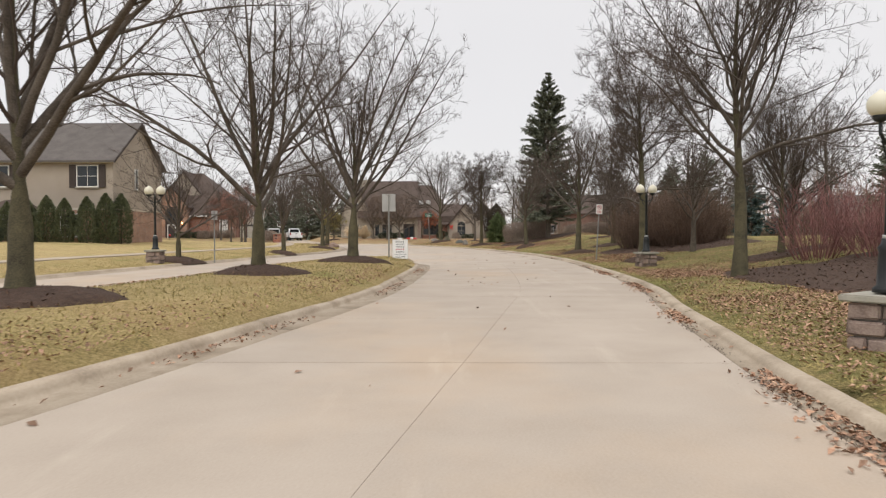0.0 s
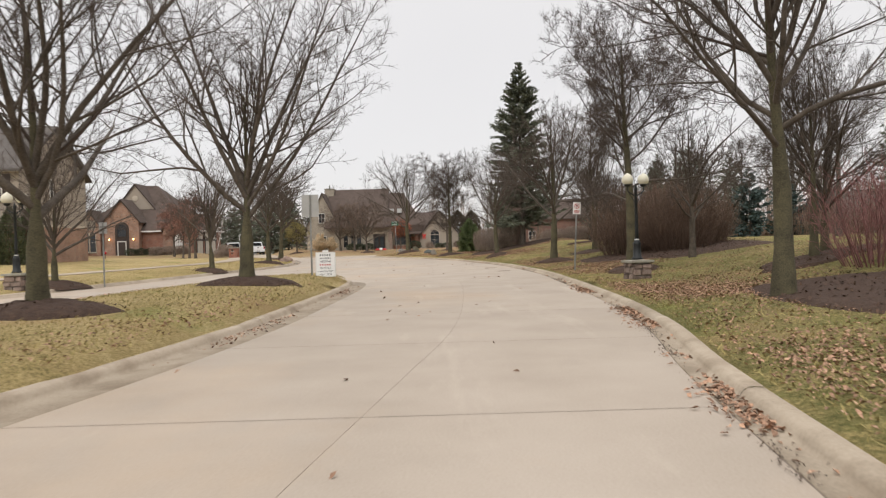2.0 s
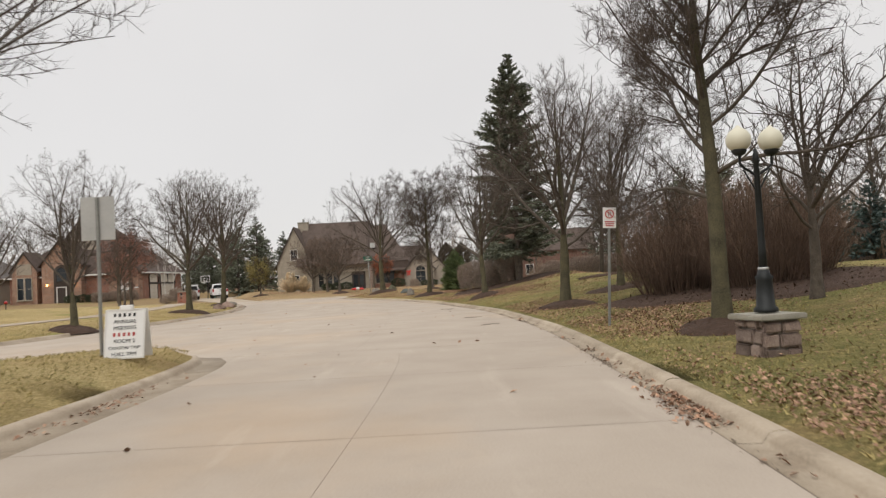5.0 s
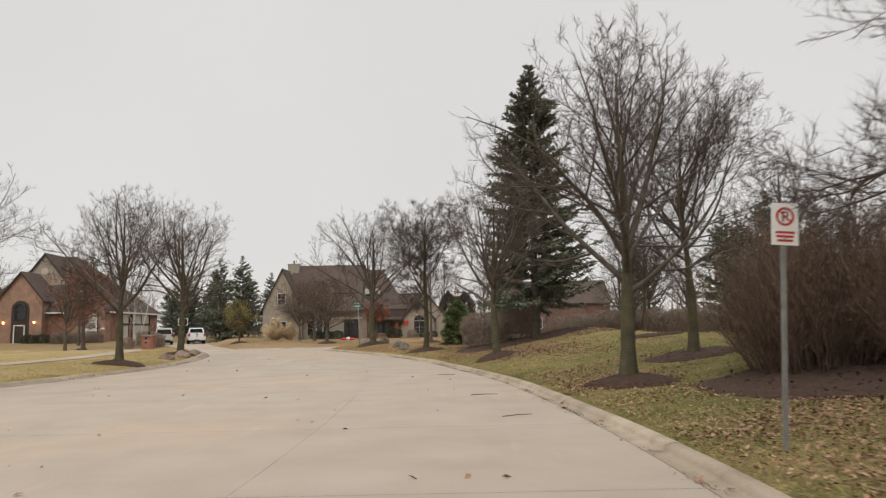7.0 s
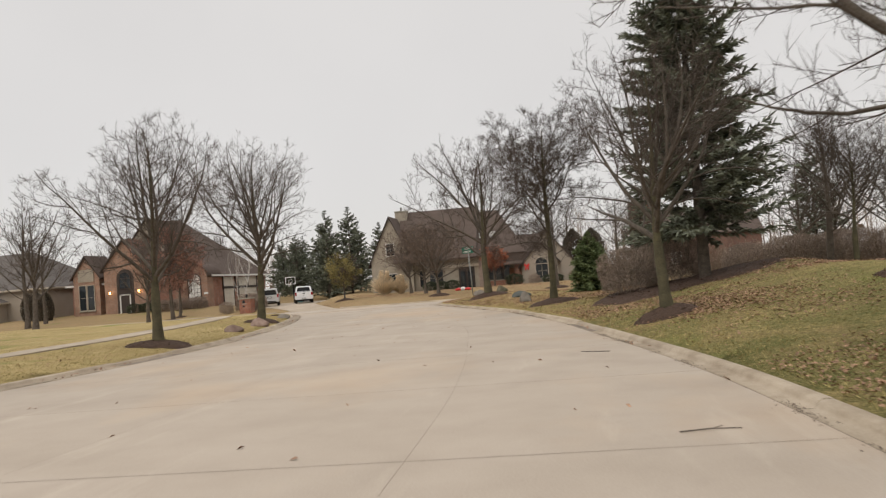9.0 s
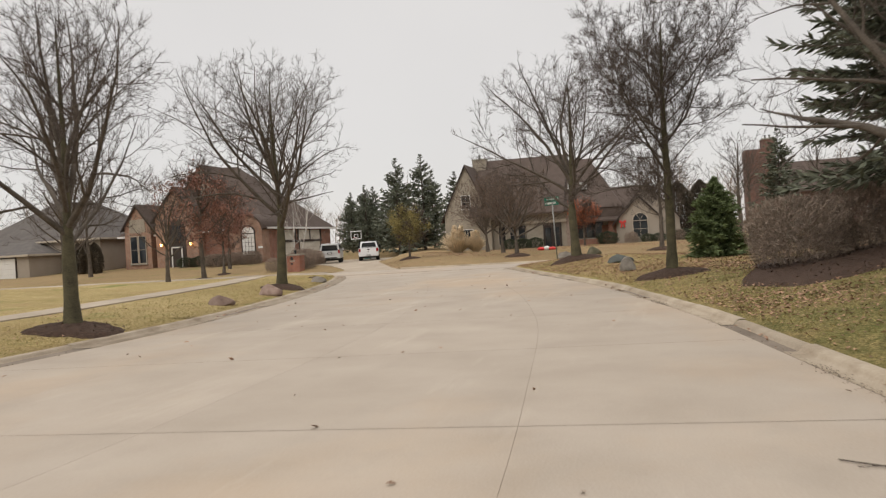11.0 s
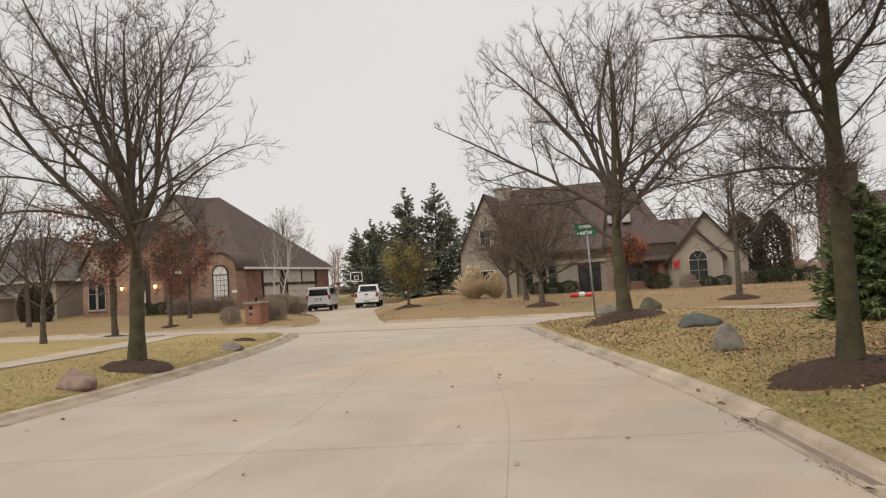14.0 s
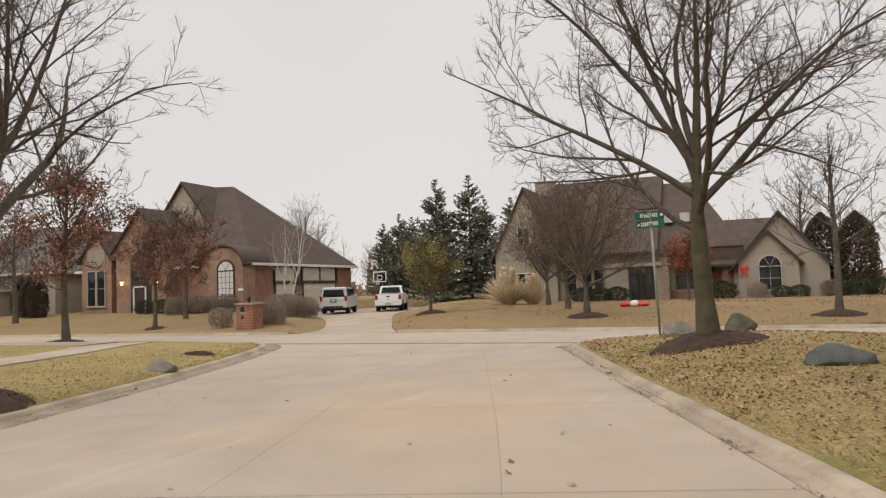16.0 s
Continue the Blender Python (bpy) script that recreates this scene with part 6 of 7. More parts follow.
# ---- street furniture ----
def fieldstone_pier(parent, half, tall, seed):
    """A square pier of split fieldstones in mortar under a bevelled cap."""
    rng = random.Random(seed)
    core = boxed("core", (-half + 0.05, half - 0.05, -half + 0.05, half - 0.05, -0.25, tall), MORTAR, parent, "grey mortar core")
    for side in range(4):
        z = -0.05
        while z < tall - 0.05:
            h = min(rng.uniform(0.14, 0.24), tall - z)
            x = -half
            while x < half - 0.04:
                w = min(rng.uniform(0.2, 0.42), half - x)
                bm = bmesh.new()
                box(bm, x + 0.012, x + w - 0.012, -half - rng.uniform(0.0, 0.035), -half + 0.07, z + 0.01, z + h - 0.012, 0.022)
                for v in bm.verts:
                    v.co += Vector((rng.gauss(0, 0.006), rng.gauss(0, 0.006), rng.gauss(0, 0.006)))
                bm.transform(pose(0, 0, 0, 0, 0, side * 90))
                part("stone", bm, STONE, parent)
                x += w
            z += h
    boxed("cap", (-half - 0.07, half + 0.07, -half - 0.07, half + 0.07, tall, tall + 0.08), CAPSTONE, parent, "pale limestone cap", 0.015)


def lamp_post(name, x, y, top, turn, label, seed, size=1.0):
    """Twin-globe lamp: stone pier, fluted base, slim post, two scrolled arms with acorn globes."""
    z0 = height(x, y)
    lamp = thing(name, label, "street lamp", "twin-globe lamps", pose(x, y, z0, 0, 0, turn))
    tall = top - z0
    fieldstone_pier(lamp, 0.31, 0.5, seed)
    b = 0.60
    turned("base", [(0.17, b), (0.17, b + 0.05), (0.13, b + 0.08), (0.11, b + 0.45), (0.125, b + 0.5), (0.09, b + 0.54), (0.08, b + 0.6)], BLACKIRON, lamp, "", 12)
    turned("collar", [(0.075, b + 0.6), (0.075, b + 0.64)], SIGNBACK, lamp, "pale band", 12)
    arm = tall - 0.72
    turned("post", [(0.06, b + 0.64), (0.052, b + 0.9), (0.042, arm + 0.1), (0.06, arm + 0.12), (0.02, arm + 0.3)], BLACKIRON, lamp, "", 12)
    for s in (-1, 1):
        bm = bmesh.new()
        pts = [(0, arm - 0.1), (0.12, arm - 0.02), (0.2, arm + 0.02), (0.27, arm + 0.08), (0.27, arm + 0.2)]
        for a, c in zip(pts, pts[1:]):
            rod(bm, (s * a[0], 0, a[1]), (s * c[0], 0, c[1]), 0.02, 8)
        rod(bm, (s * 0.03, 0, arm - 0.3), (s * 0.22, 0, arm + 0.0), 0.012, 6)
        part("arm", bm, BLACKIRON, lamp)
        m = Matrix.Translation((s * 0.27, 0, arm + 0.2)) @ Matrix.Scale(size, 4)
        turned("holder", [(0.05, 0), (0.1, 0.03), (0.12, 0.08), (0.12, 0.1)], BLACKIRON, lamp, "", 14, m)
        globe = turned("globe", [(0.12, 0.1), (0.175, 0.15), (0.2, 0.23), (0.195, 0.31), (0.155, 0.39), (0.09, 0.44), (0.045, 0.47), (0.02, 0.5)], GLOBE, lamp, "cream frosted acorn globe", 18, m)
    return lamp


lamp_post("street_lamp", 9.08, 39.35, 3.5, 14, "black twin-globe lamp on a fieldstone pier", 1, 0.88)
lamp_post("street_lamp", 6.22, 17.9, 3.2, 38, "black twin-globe lamp on a fieldstone pier by the kerb", 2, 0.7)
lamp_post("street_lamp", -12.1, 42.7, 3.66, 0, "black twin-globe lamp on a stone pier across the boulevard", 3)


def letters(parent, text, x, z, size, mat, y=-0.0):
    """Raised lettering, centred at x, its foot at z, looking towards -y."""
    cu = bpy.data.curves.new("lettering", "FONT")
    cu.body, cu.size, cu.extrude, cu.align_x = text, size, 0.002, "CENTER"
    tmp = bpy.data.objects.new("lettering", cu)
    scene.collection.objects.link(tmp)
    me = bpy.data.meshes.new_from_object(tmp.evaluated_get(bpy.context.evaluated_depsgraph_get()))
    bpy.data.objects.remove(tmp)
    me.transform(pose(x, y, z, 90))
    return put("lettering", me, mat, parent)


def meeting_sign():
    s = thing("sandwich_board", "white folding notice board with black lettering on the grass", "sign", at=pose(-0.97, 41.6, height(-0.97, 41.6) + 0.0, 0, 0, 6))
    w, h = 0.33, 0.86
    for side in (-1, 1):
        lean = pose(0, side * 0.26, 0, side * 14)
        bm = bmesh.new()
        box(bm, -w, w, -0.012, 0.012, 0.0, h, 0.006)
        box(bm, -0.1, 0.1, -0.014, 0.014, h - 0.01, h + 0.07, 0.01)
        bm.transform(lean)
        p = part("panel", bm, SIGNWHITE, s)
        if side == -1:
            bm = bmesh.new()
            for x0, x1, z0, z1 in ((-w, -w + 0.025, 0.0, h), (w - 0.025, w, 0.0, h), (-w + 0.025, w - 0.025, 0, 0.025), (-w + 0.025, w - 0.025, h - 0.025, h)):
                box(bm, x0, x1, -0.022, -0.012, z0, z1, 0.003)
            bm.transform(lean)
            part("rim", bm, WHITEPAINT, p)
            for i, (text, mat) in enumerate((("", SIGNBLACK), ("ANNUAL", SIGNBLACK), ("MEETING", SIGNBLACK), ("", SIGNRED), ("ROOM 2", SIGNBLACK), ("CANTON TWP", SIGNBLACK), ("HALL 7PM", SIGNBLACK))):
                z = h - 0.135 - i * 0.112
                if text:
                    ob = letters(p, text, 0, z, 0.076 if len(text) > 9 else 0.092, mat, -0.016)
                    ob.data.transform(lean)
                else:
                    bm = bmesh.new()
                    for c in range(5):
                        x = -0.19 + c * 0.08
                        box(bm, x, x + 0.036, -0.018, -0.0125, z, z + 0.06)
                    bm.transform(lean)
                    part("bar", bm, mat, p)
    return s


meeting_sign()


def sign_post(name, x, y, top, label, wide, tall, front, turn, back=False, lean=0.0):
    z0 = height(x, y)
    s = thing(name, label, "sign", at=pose(x, y, z0, 0, 0, turn))
    s.matrix_basis = s.matrix_basis @ pose(0, 0, 0, 0, lean)
    h = top - z0
    bm = bmesh.new()
    box(bm, -0.018, 0.018, -0.012, 0.014, -0.3, h - 0.02, 0.004)
    box(bm, -0.03, -0.018, 0.0, 0.014, -0.3, h - 0.02)
    box(bm, 0.018, 0.03, 0.0, 0.014, -0.3, h - 0.02)
    part("post", bm, GALV, s)
    yy = 0.03 if back else -0.03
    plate = boxed("plate", (-wide / 2, wide / 2, yy - 0.004, yy + 0.004, h - tall, h), front, s, "", 0.0015)
    for z in (h - tall * 0.15, h - tall * 0.85):
        turned("bolt", [(0.012, 0), (0.012, 0.012), (0.006, 0.016)], GALV, plate, "", 8, pose(0, yy - 0.004, z, 90))
    return s, plate, h


NP, NPP, NPH = sign_post("no_parking_sign", 8.27, 45.55, 2.86, "white no-parking sign with red ring on a steel post", 0.31, 0.47, SIGNWHITE, 4, False, 3.2)
bm = bmesh.new()
ring_o, ring_i = 0.105, 0.08
cz0 = NPH - 0.15
for i in range(28):
    a, b = math.tau * i / 28, math.tau * (i + 1) / 28
    prism(bm, [(ring_i * math.cos(a), cz0 + ring_i * math.sin(a)), (ring_o * math.cos(a), cz0 + ring_o * math.sin(a)), (ring_o * math.cos(b), cz0 + ring_o * math.sin(b)), (ring_i * math.cos(b), cz0 + ring_i * math.sin(b))], -0.0385, -0.0355)
prism(bm, [(-0.065, cz0 + 0.05), (-0.05, cz0 + 0.065), (0.065, cz0 - 0.05), (0.05, cz0 - 0.065)], -0.0395, -0.0375)
part("red_ring", bm, SIGNRED, NPP)
letters(NPP, "P", 0, cz0 - 0.058, 0.165, SIGNBLACK, -0.0355)
bm = bmesh.new()
for i in range(3):
    box(bm, -0.11 + i * 0.01, 0.11 - i * 0.01, -0.0375, -0.0345, NPH - 0.34 - i * 0.045, NPH - 0.315 - i * 0.045)
part("bar", bm, SIGNRED, NPP)

sign_post("road_sign", -1.46, 41.67, 3.18, "back of a bare aluminium road sign on a steel post", 0.58, 0.76, SIGNBACK, 2, True)
sign_post("road_sign", -10.5, 46.0, 2.6, "small bare metal sign on a thin post in the verge", 0.3, 0.45, SIGNBACK, 15, True)


def street_name_sign():
    x, y = -1.6, 97.3
    z0 = height(x, y)
    s = thing("street_name_sign", "green street name blades on a leaning steel post", "sign", at=pose(x, y, z0, 0, -2.0, 0))
    turned("post", [(0.035, -0.3), (0.035, 3.1)], GALV, s, "", 12)
    for i, turn in enumerate((14, -8)):
        z = 3.36 - i * 0.24
        m = pose(-0.02, 0, z, 0, 0, turn)
        blade = boxed("blade", (-0.4, 0.4, -0.006, 0.006, -0.11, 0.11), SIGNGREEN, s, "green reflective blade", 0.004, m)
        bm = bmesh.new()
        xx = -0.25
        for c in range(9):
            box(bm, xx, xx + 0.036, -0.0095, -0.0065, -0.055, 0.06)
            xx += 0.054
        d = 0.325 if i == 0 else -0.325
        prism(bm, [(d - 0.05, 0), (d, 0.05), (d + 0.05, 0), (d, -0.05)], -0.0095, -0.0065)
        bm.transform(m)
        part("bar", bm, SIGNWHITE, blade)
    turned("bracket", [(0.045, 3.06), (0.045, 3.13), (0.015, 3.16), (0.015, 3.48)], GALV, s, "", 10)
    return s


street_name_sign()


def boulder(name, x, y, dims, mat, label, seed, turn=0, sink=0.12):
    """A weathered boulder: facets worn round, unevenly lumpy."""
    bm = bmesh.new()
    bmesh.ops.create_icosphere(bm, subdivisions=4, radius=1.0)
    for v in bm.verts:
        p = v.co.copy()
        k = 1 + 0.22 * noise.noise(p * 1.1 + Vector((seed * 3.1, 0, 0))) + 0.10 * noise.noise(p * 2.7 + Vector((0, seed, 0))) + 0.035 * noise.noise(p * 7)
        q = p * k
        for n in (Vector((0.6, 0.3, 0.75)).normalized(), Vector((-0.7, -0.5, 0.45)).normalized(), Vector((0.1, -0.85, 0.5)).normalized()):
            over = q.dot(n) - 0.62
            if over > 0:
                q -= n * over * 0.86
        v.co = Vector((q.x * dims[0] / 2, q.y * dims[1] / 2, q.z * dims[2] / 2 + dims[2] * 0.34))
    ob = part(name, bm, mat, None, "", True)
    ob.matrix_basis = pose(x, y, height(x, y) - sink * dims[2], 0, 0, turn)
    return tagged(ob, label, "boulder", "boulders on the verge")


boulder("boulder", -10.4, 81.5, (0.98, 0.7, 0.62), BOULDER, "rounded pinkish granite boulder on the verge", 1)
boulder("boulder", -9.75, 77.2, (0.8, 0.55, 0.44), BOULDER, "low grey-brown boulder on the verge", 2, 30)
boulder("boulder", -12.4, 89.9, (0.8, 0.5, 0.42), BOULDER_GREY, "flat brown boulder on the verge", 3, 20)
boulder("boulder", 2.5, 84.9, (0.62, 0.55, 0.78), BOULDER_GREY, "upright grey boulder on the corner lawn", 4, 60)
boulder("boulder", 2.05, 90.2, (1.08, 0.55, 0.5), BOULDER_DARK, "long dark green boulder on the corner lawn", 5, 12)
boulder("boulder", 0.5, 95.9, (0.78, 0.66, 0.68), BOULDER_MOSS, "mossy round boulder beside a street tree", 6)
boulder("boulder", -0.95, 95.7, (0.9, 0.6, 0.56), BOULDER_GREY, "pale grey boulder beside a street tree", 7, 15)


def mailbox():
    z0 = height(-21.8, 106.0)
    m = thing("mailbox", "brick mailbox pillar with stone cap and two openings", "mailbox", at=pose(-21.8, 106.0, z0, 0, 0, -4))
    boxed("pillar", (-0.52, 0.52, -0.36, 0.36, -0.2, 1.16), BRICK_MAIL, m)
    boxed("cap", (-0.58, 0.58, -0.42, 0.42, 1.16, 1.26), CAPSTONE, m, "pale stone cap", 0.02)
    bm = bmesh.new()
    prism(bm, [(-0.11, 0), (0.11, 0), (0.11, 0.14)] + [(0.11 * math.cos(math.pi * i / 8), 0.14 + 0.11 * math.sin(math.pi * i / 8)) for i in range(1, 8)] + [(-0.11, 0.14)], -0.40, -0.355)
    bm.transform(Matrix.Translation((-0.1, 0, 0.83)))
    part("mail_door", bm, BLACKIRON, m, "black arched mail door")
    # black plate on the solid pillar, coloured as the shade inside the newspaper opening
    bm = bmesh.new()
    prism(bm, [(-0.09, 0), (0.09, 0), (0.09, 0.08), (0, 0.16), (-0.09, 0.08)], -0.375, -0.357)
    bm.transform(Matrix.Translation((-0.12, 0, 0.5)))
    part("paper_slot_plate", bm, SIGNBLACK, m, "newspaper opening, its dark inside drawn as a flat black plate")
    boxed("plaque", (-0.3, 0.14, -0.372, -0.357, 0.72, 0.8), CAPSTONE, m)
    turned("coach_lamp", [(0.05, 1.26), (0.05, 1.3), (0.08, 1.34), (0.1, 1.5), (0.03, 1.56)], BLACKIRON, m, "small lamp on the cap", 10)


mailbox()


# ---- vehicles ----
def wheel(parent, x, y, r, wide):
    w = new("wheel")
    w.parent = parent
    w.matrix_basis = pose(x, y, r, 0, 90, 0)
    turned("tyre", [(r * 0.62, -wide / 2), (r * 0.92, -wide / 2), (r, -wide * 0.3), (r, wide * 0.3), (r * 0.92, wide / 2), (r * 0.62, wide / 2)], RUBBER, w, "", 24)
    turned("rim", [(r * 0.2, -wide / 2 - 0.005), (r * 0.6, -wide / 2 + 0.01), (r * 0.6, wide / 2 - 0.01), (r * 0.2, wide / 2 + 0.005)], CHROME, w, "", 16)
    return w


def car_body(outline, wide, tumble, shoulder):
    """A car's body from its side outline (along, up); above the shoulder the sides lean in."""
    bm = bmesh.new()
    def x_at(z):
        return wide / 2 - max(0, z - shoulder) * tumble
    a = [bm.verts.new((-x_at(z), y, z)) for y, z in outline]
    b = [bm.verts.new((x_at(z), y, z)) for y, z in outline]
    k = len(outline)
    bm.faces.new(a)
    bm.faces.new(b[::-1])
    for i in range(k):
        bm.faces.new((a[i], b[i], b[(i + 1) % k], a[(i + 1) % k]))
    bmesh.ops.recalc_face_normals(bm, faces=bm.faces[:])
    bmesh.ops.bevel(bm, geom=[e for e in bm.edges], offset=0.035, segments=2, affect="EDGES")
    return bm


def pickup(x, y, turn):
    z0 = float(drive_height(np.array(y))) + 0.04
    c = thing("pickup_truck", "white pickup truck parked tail out on the driveway", "car", "parked vehicles", pose(x, y, z0, 0, 0, turn))
    # tail at y = -2.9
    part("body", car_body([(-2.85, 0.55), (-2.85, 1.25), (-0.75, 1.27), (1.2, 1.27), (2.75, 1.18), (2.9, 0.9), (2.85, 0.5), (-2.6, 0.5)], 1.98, 0.05, 0.9), CARWHITE, c)
    part("cab", car_body([(-0.8, 1.26), (-0.62, 1.86), (0.75, 1.9), (1.5, 1.26)], 1.84, 0.22, 1.26), CARWHITE, c)
    bm = bmesh.new()
    prism(bm, [(-0.74, 1.33), (0.74, 1.33), (0.64, 1.76), (-0.64, 1.76)], -0.80, -0.70)
    part("rear_window", bm, CARGLASS, c)
    for s in (-1, 1):
        bm = bmesh.new()
        prism(bm, [(-0.55, 1.34), (1.2, 1.34), (0.7, 1.78), (-0.48, 1.78)], s * 0.80, s * 0.925, "x")
        part("side_window", bm, CARGLASS, c)
        boxed("tail_light", (s * 0.86 - 0.1, s * 0.86 + 0.1, -2.905, -2.83, 0.86, 1.2), TAILRED, c, "red tail light", 0.02)
        boxed("mirror", (s * 1.08 - 0.12, s * 1.08 + 0.12, 0.95, 1.07, 1.25, 1.5), RUBBER, c, "black door mirror", 0.03)
        for wy in (-1.75, 1.85):
            wheel(c, s * 0.84, wy, 0.41, 0.28)
            turned("wheel_arch", [(0.47, -0.02), (0.47, 0.02)], RUBBER, c, "", 20, pose(s * 0.982, wy, 0.44, 0, 90))
    tail = boxed("tailgate", (-0.76, 0.76, -2.93, -2.86, 0.66, 1.22), CARWHITE, c, "", 0.03)
    boxed("handle", (-0.13, 0.13, -2.95, -2.925, 1.03, 1.13), RUBBER, tail, "black handle", 0.01)
    boxed("badge", (-0.08, 0.08, -2.94, -2.925, 0.84, 0.9), CHROME, tail)
    boxed("bumper", (-0.98, 0.98, -3.05, -2.84, 0.42, 0.62), CARWHITE, c, "", 0.05)
    plate = boxed("plate_recess", (-0.2, 0.2, -3.06, -3.04, 0.46, 0.58), SIGNBLACK, c)
    boxed("bar", (-0.13, 0.13, -3.07, -3.06, 0.49, 0.55), SIGNWHITE, plate)
    boxed("underbody", (-0.8, 0.8, -2.7, 2.7, 0.26, 0.5), RUBBER, c)
    boxed("bed_rail", (-0.96, 0.96, -2.8, -2.72, 1.26, 1.3), RUBBER, c, "", 0.01)
    return c


def suv(x, y, turn):
    z0 = float(drive_height(np.array(y))) + 0.04
    c = thing("suv", "pale silver sport utility vehicle parked by the garage", "car", "parked vehicles", pose(x, y, z0, 0, 0, turn))
    part("body", car_body([(-2.5, 0.5), (-2.55, 1.1), (-2.35, 1.2), (1.1, 1.16), (2.45, 1.05), (2.55, 0.8), (2.5, 0.45), (-2.3, 0.42)], 1.98, 0.05, 0.9), CARSILVER, c)
    part("cabin", car_body([(-2.42, 1.15), (-2.2, 1.82), (-1.9, 1.88), (0.5, 1.86), (1.4, 1.15)], 1.88, 0.2, 1.2), CARSILVER, c)
    bm = bmesh.new()
    prism(bm, [(-0.78, 1.2), (0.78, 1.2), (0.68, 1.7), (-0.68, 1.7)], 0.0, 0.05)
    bm.transform(Matrix.Translation((0, -2.45, 0)) @ pose(0, 0, 0) @ Matrix.Shear("XZ", 4, (0, 0.0)))
    part("rear_window", bm, CARGLASS, c)
    boxed("rear_glass_trim", (-0.82, 0.82, -2.44, -2.36, 1.68, 1.78), CARSILVER, c, "", 0.02)
    for s in (-1, 1):
        bm = bmesh.new()
        prism(bm, [(-2.1, 1.24), (1.05, 1.24), (0.45, 1.74), (-1.95, 1.74)], s * 0.82, s * 0.955, "x")
        part("side_window", bm, CARGLASS, c)
        boxed("tail_light", (s * 0.88 - 0.09, s * 0.88 + 0.09, -2.6, -2.5, 0.9, 1.25), TAILRED, c, "red tail light", 0.02)
        boxed("mirror", (s * 1.06 - 0.1, s * 1.06 + 0.1, 0.85, 0.97, 1.15, 1.35), CARSILVER, c, "", 0.03)
        boxed("roof_rail", (s * 0.72 - 0.025, s * 0.72 + 0.025, -1.8, 0.4, 1.9, 1.94), CHROME, c, "", 0.008)
        for wy in (-1.5, 1.5):
            wheel(c, s * 0.85, wy, 0.39, 0.26)
    boxed("bumper", (-0.96, 0.96, -2.68, -2.5, 0.42, 0.68), CARSILVER, c, "", 0.05)
    boxed("bumper_insert", (-0.7, 0.7, -2.69, -2.66, 0.44, 0.55), RUBBER, c)
    plate = boxed("plate_recess", (-0.22, 0.22, -2.6, -2.54, 0.86, 1.02), SIGNBLACK, c)
    boxed("bar", (-0.14, 0.14, -2.61, -2.6, 0.9, 0.98), SIGNWHITE, plate)
    boxed("underbody", (-0.8, 0.8, -2.4, 2.4, 0.24, 0.48), RUBBER, c)
    return c


pickup(-24.4, 127.4, 20)
suv(-26.9, 123.7, 20)


def hoop():
    x, y = -27.2, 131.0
    h = thing("basketball_hoop", "basketball hoop with white-edged board beside the driveway", "basketball hoop", at=pose(x, y, height(x, y), 0, 0, -14))
    bm = bmesh.new()
    rod(bm, (0, 0.5, -0.1), (0, 0.5, 2.6), 0.06, 10)
    rod(bm, (0, 0.5, 2.2), (0, 0.0, 2.7), 0.04, 8)
    rod(bm, (0, 0.5, 2.6), (0, 0.0, 3.0), 0.04, 8)
    part("pole", bm, BLACKIRON, h)
    boxed("backboard", (-0.68, 0.68, -0.02, 0.02, 2.35, 3.2), ACRYLIC, h, "clear acrylic backboard", 0.005)
    bm = bmesh.new()
    for x0, x1, z0, z1 in ((-0.7, -0.63, 2.33, 3.22), (0.63, 0.7, 2.33, 3.22), (-0.63, 0.63, 3.15, 3.22), (-0.63, 0.63, 2.33, 2.4), (-0.25, -0.2, 2.5, 2.9), (0.2, 0.25, 2.5, 2.9), (-0.2, 0.2, 2.85, 2.9), (-0.2, 0.2, 2.5, 2.55)):
        box(bm, x0, x1, -0.032, -0.02, z0, z1)
    part("board_edge", bm, SIGNWHITE, h, "white border lines")
    bm = bmesh.new()
    for i in range(20):
        a, b = math.tau * i / 20, math.tau * (i + 1) / 20
        rod(bm, (0.22 * math.cos(a), -0.26 + 0.22 * math.sin(a), 2.5), (0.22 * math.cos(b), -0.26 + 0.22 * math.sin(b), 2.5), 0.012, 5)
    part("rim", bm, SIGNRED, h, "red rim")
    bm = bmesh.new()
    for i in range(12):
        a = math.tau * i / 12
        rod(bm, (0.21 * math.cos(a), -0.26 + 0.21 * math.sin(a), 2.49), (0.12 * math.cos(a + 0.3), -0.26 + 0.12 * math.sin(a + 0.3), 2.12), 0.006, 4)
    part("net", bm, SIGNWHITE, h, "white net")


hoop()
for bx, by, mt, lb in ((-26.4, 131.8, GREENBOX, "blue-green wheeled bin beside the driveway"), (-25.7, 132.0, GALV, "grey wheeled bin beside the driveway")):
    b = thing("wheeled_bin", lb, "bin", "bins", pose(bx, by, height(bx, by) + 0.05))
    bm = bmesh.new()
    prism(bm, [(-0.24, 0.06), (0.24, 0.06), (0.3, 0.98), (-0.3, 0.98)], -0.3, 0.3)
    part("body", bm, mt, b)
    boxed("lid", (-0.32, 0.32, -0.34, 0.34, 0.98, 1.06), mt, b, "", 0.03)
    for s in (-1, 1):
        turned("wheel", [(0.1, -0.03), (0.1, 0.03)], RUBBER, b, "", 12, pose(s * 0.25, 0.28, 0.1, 0, 90))

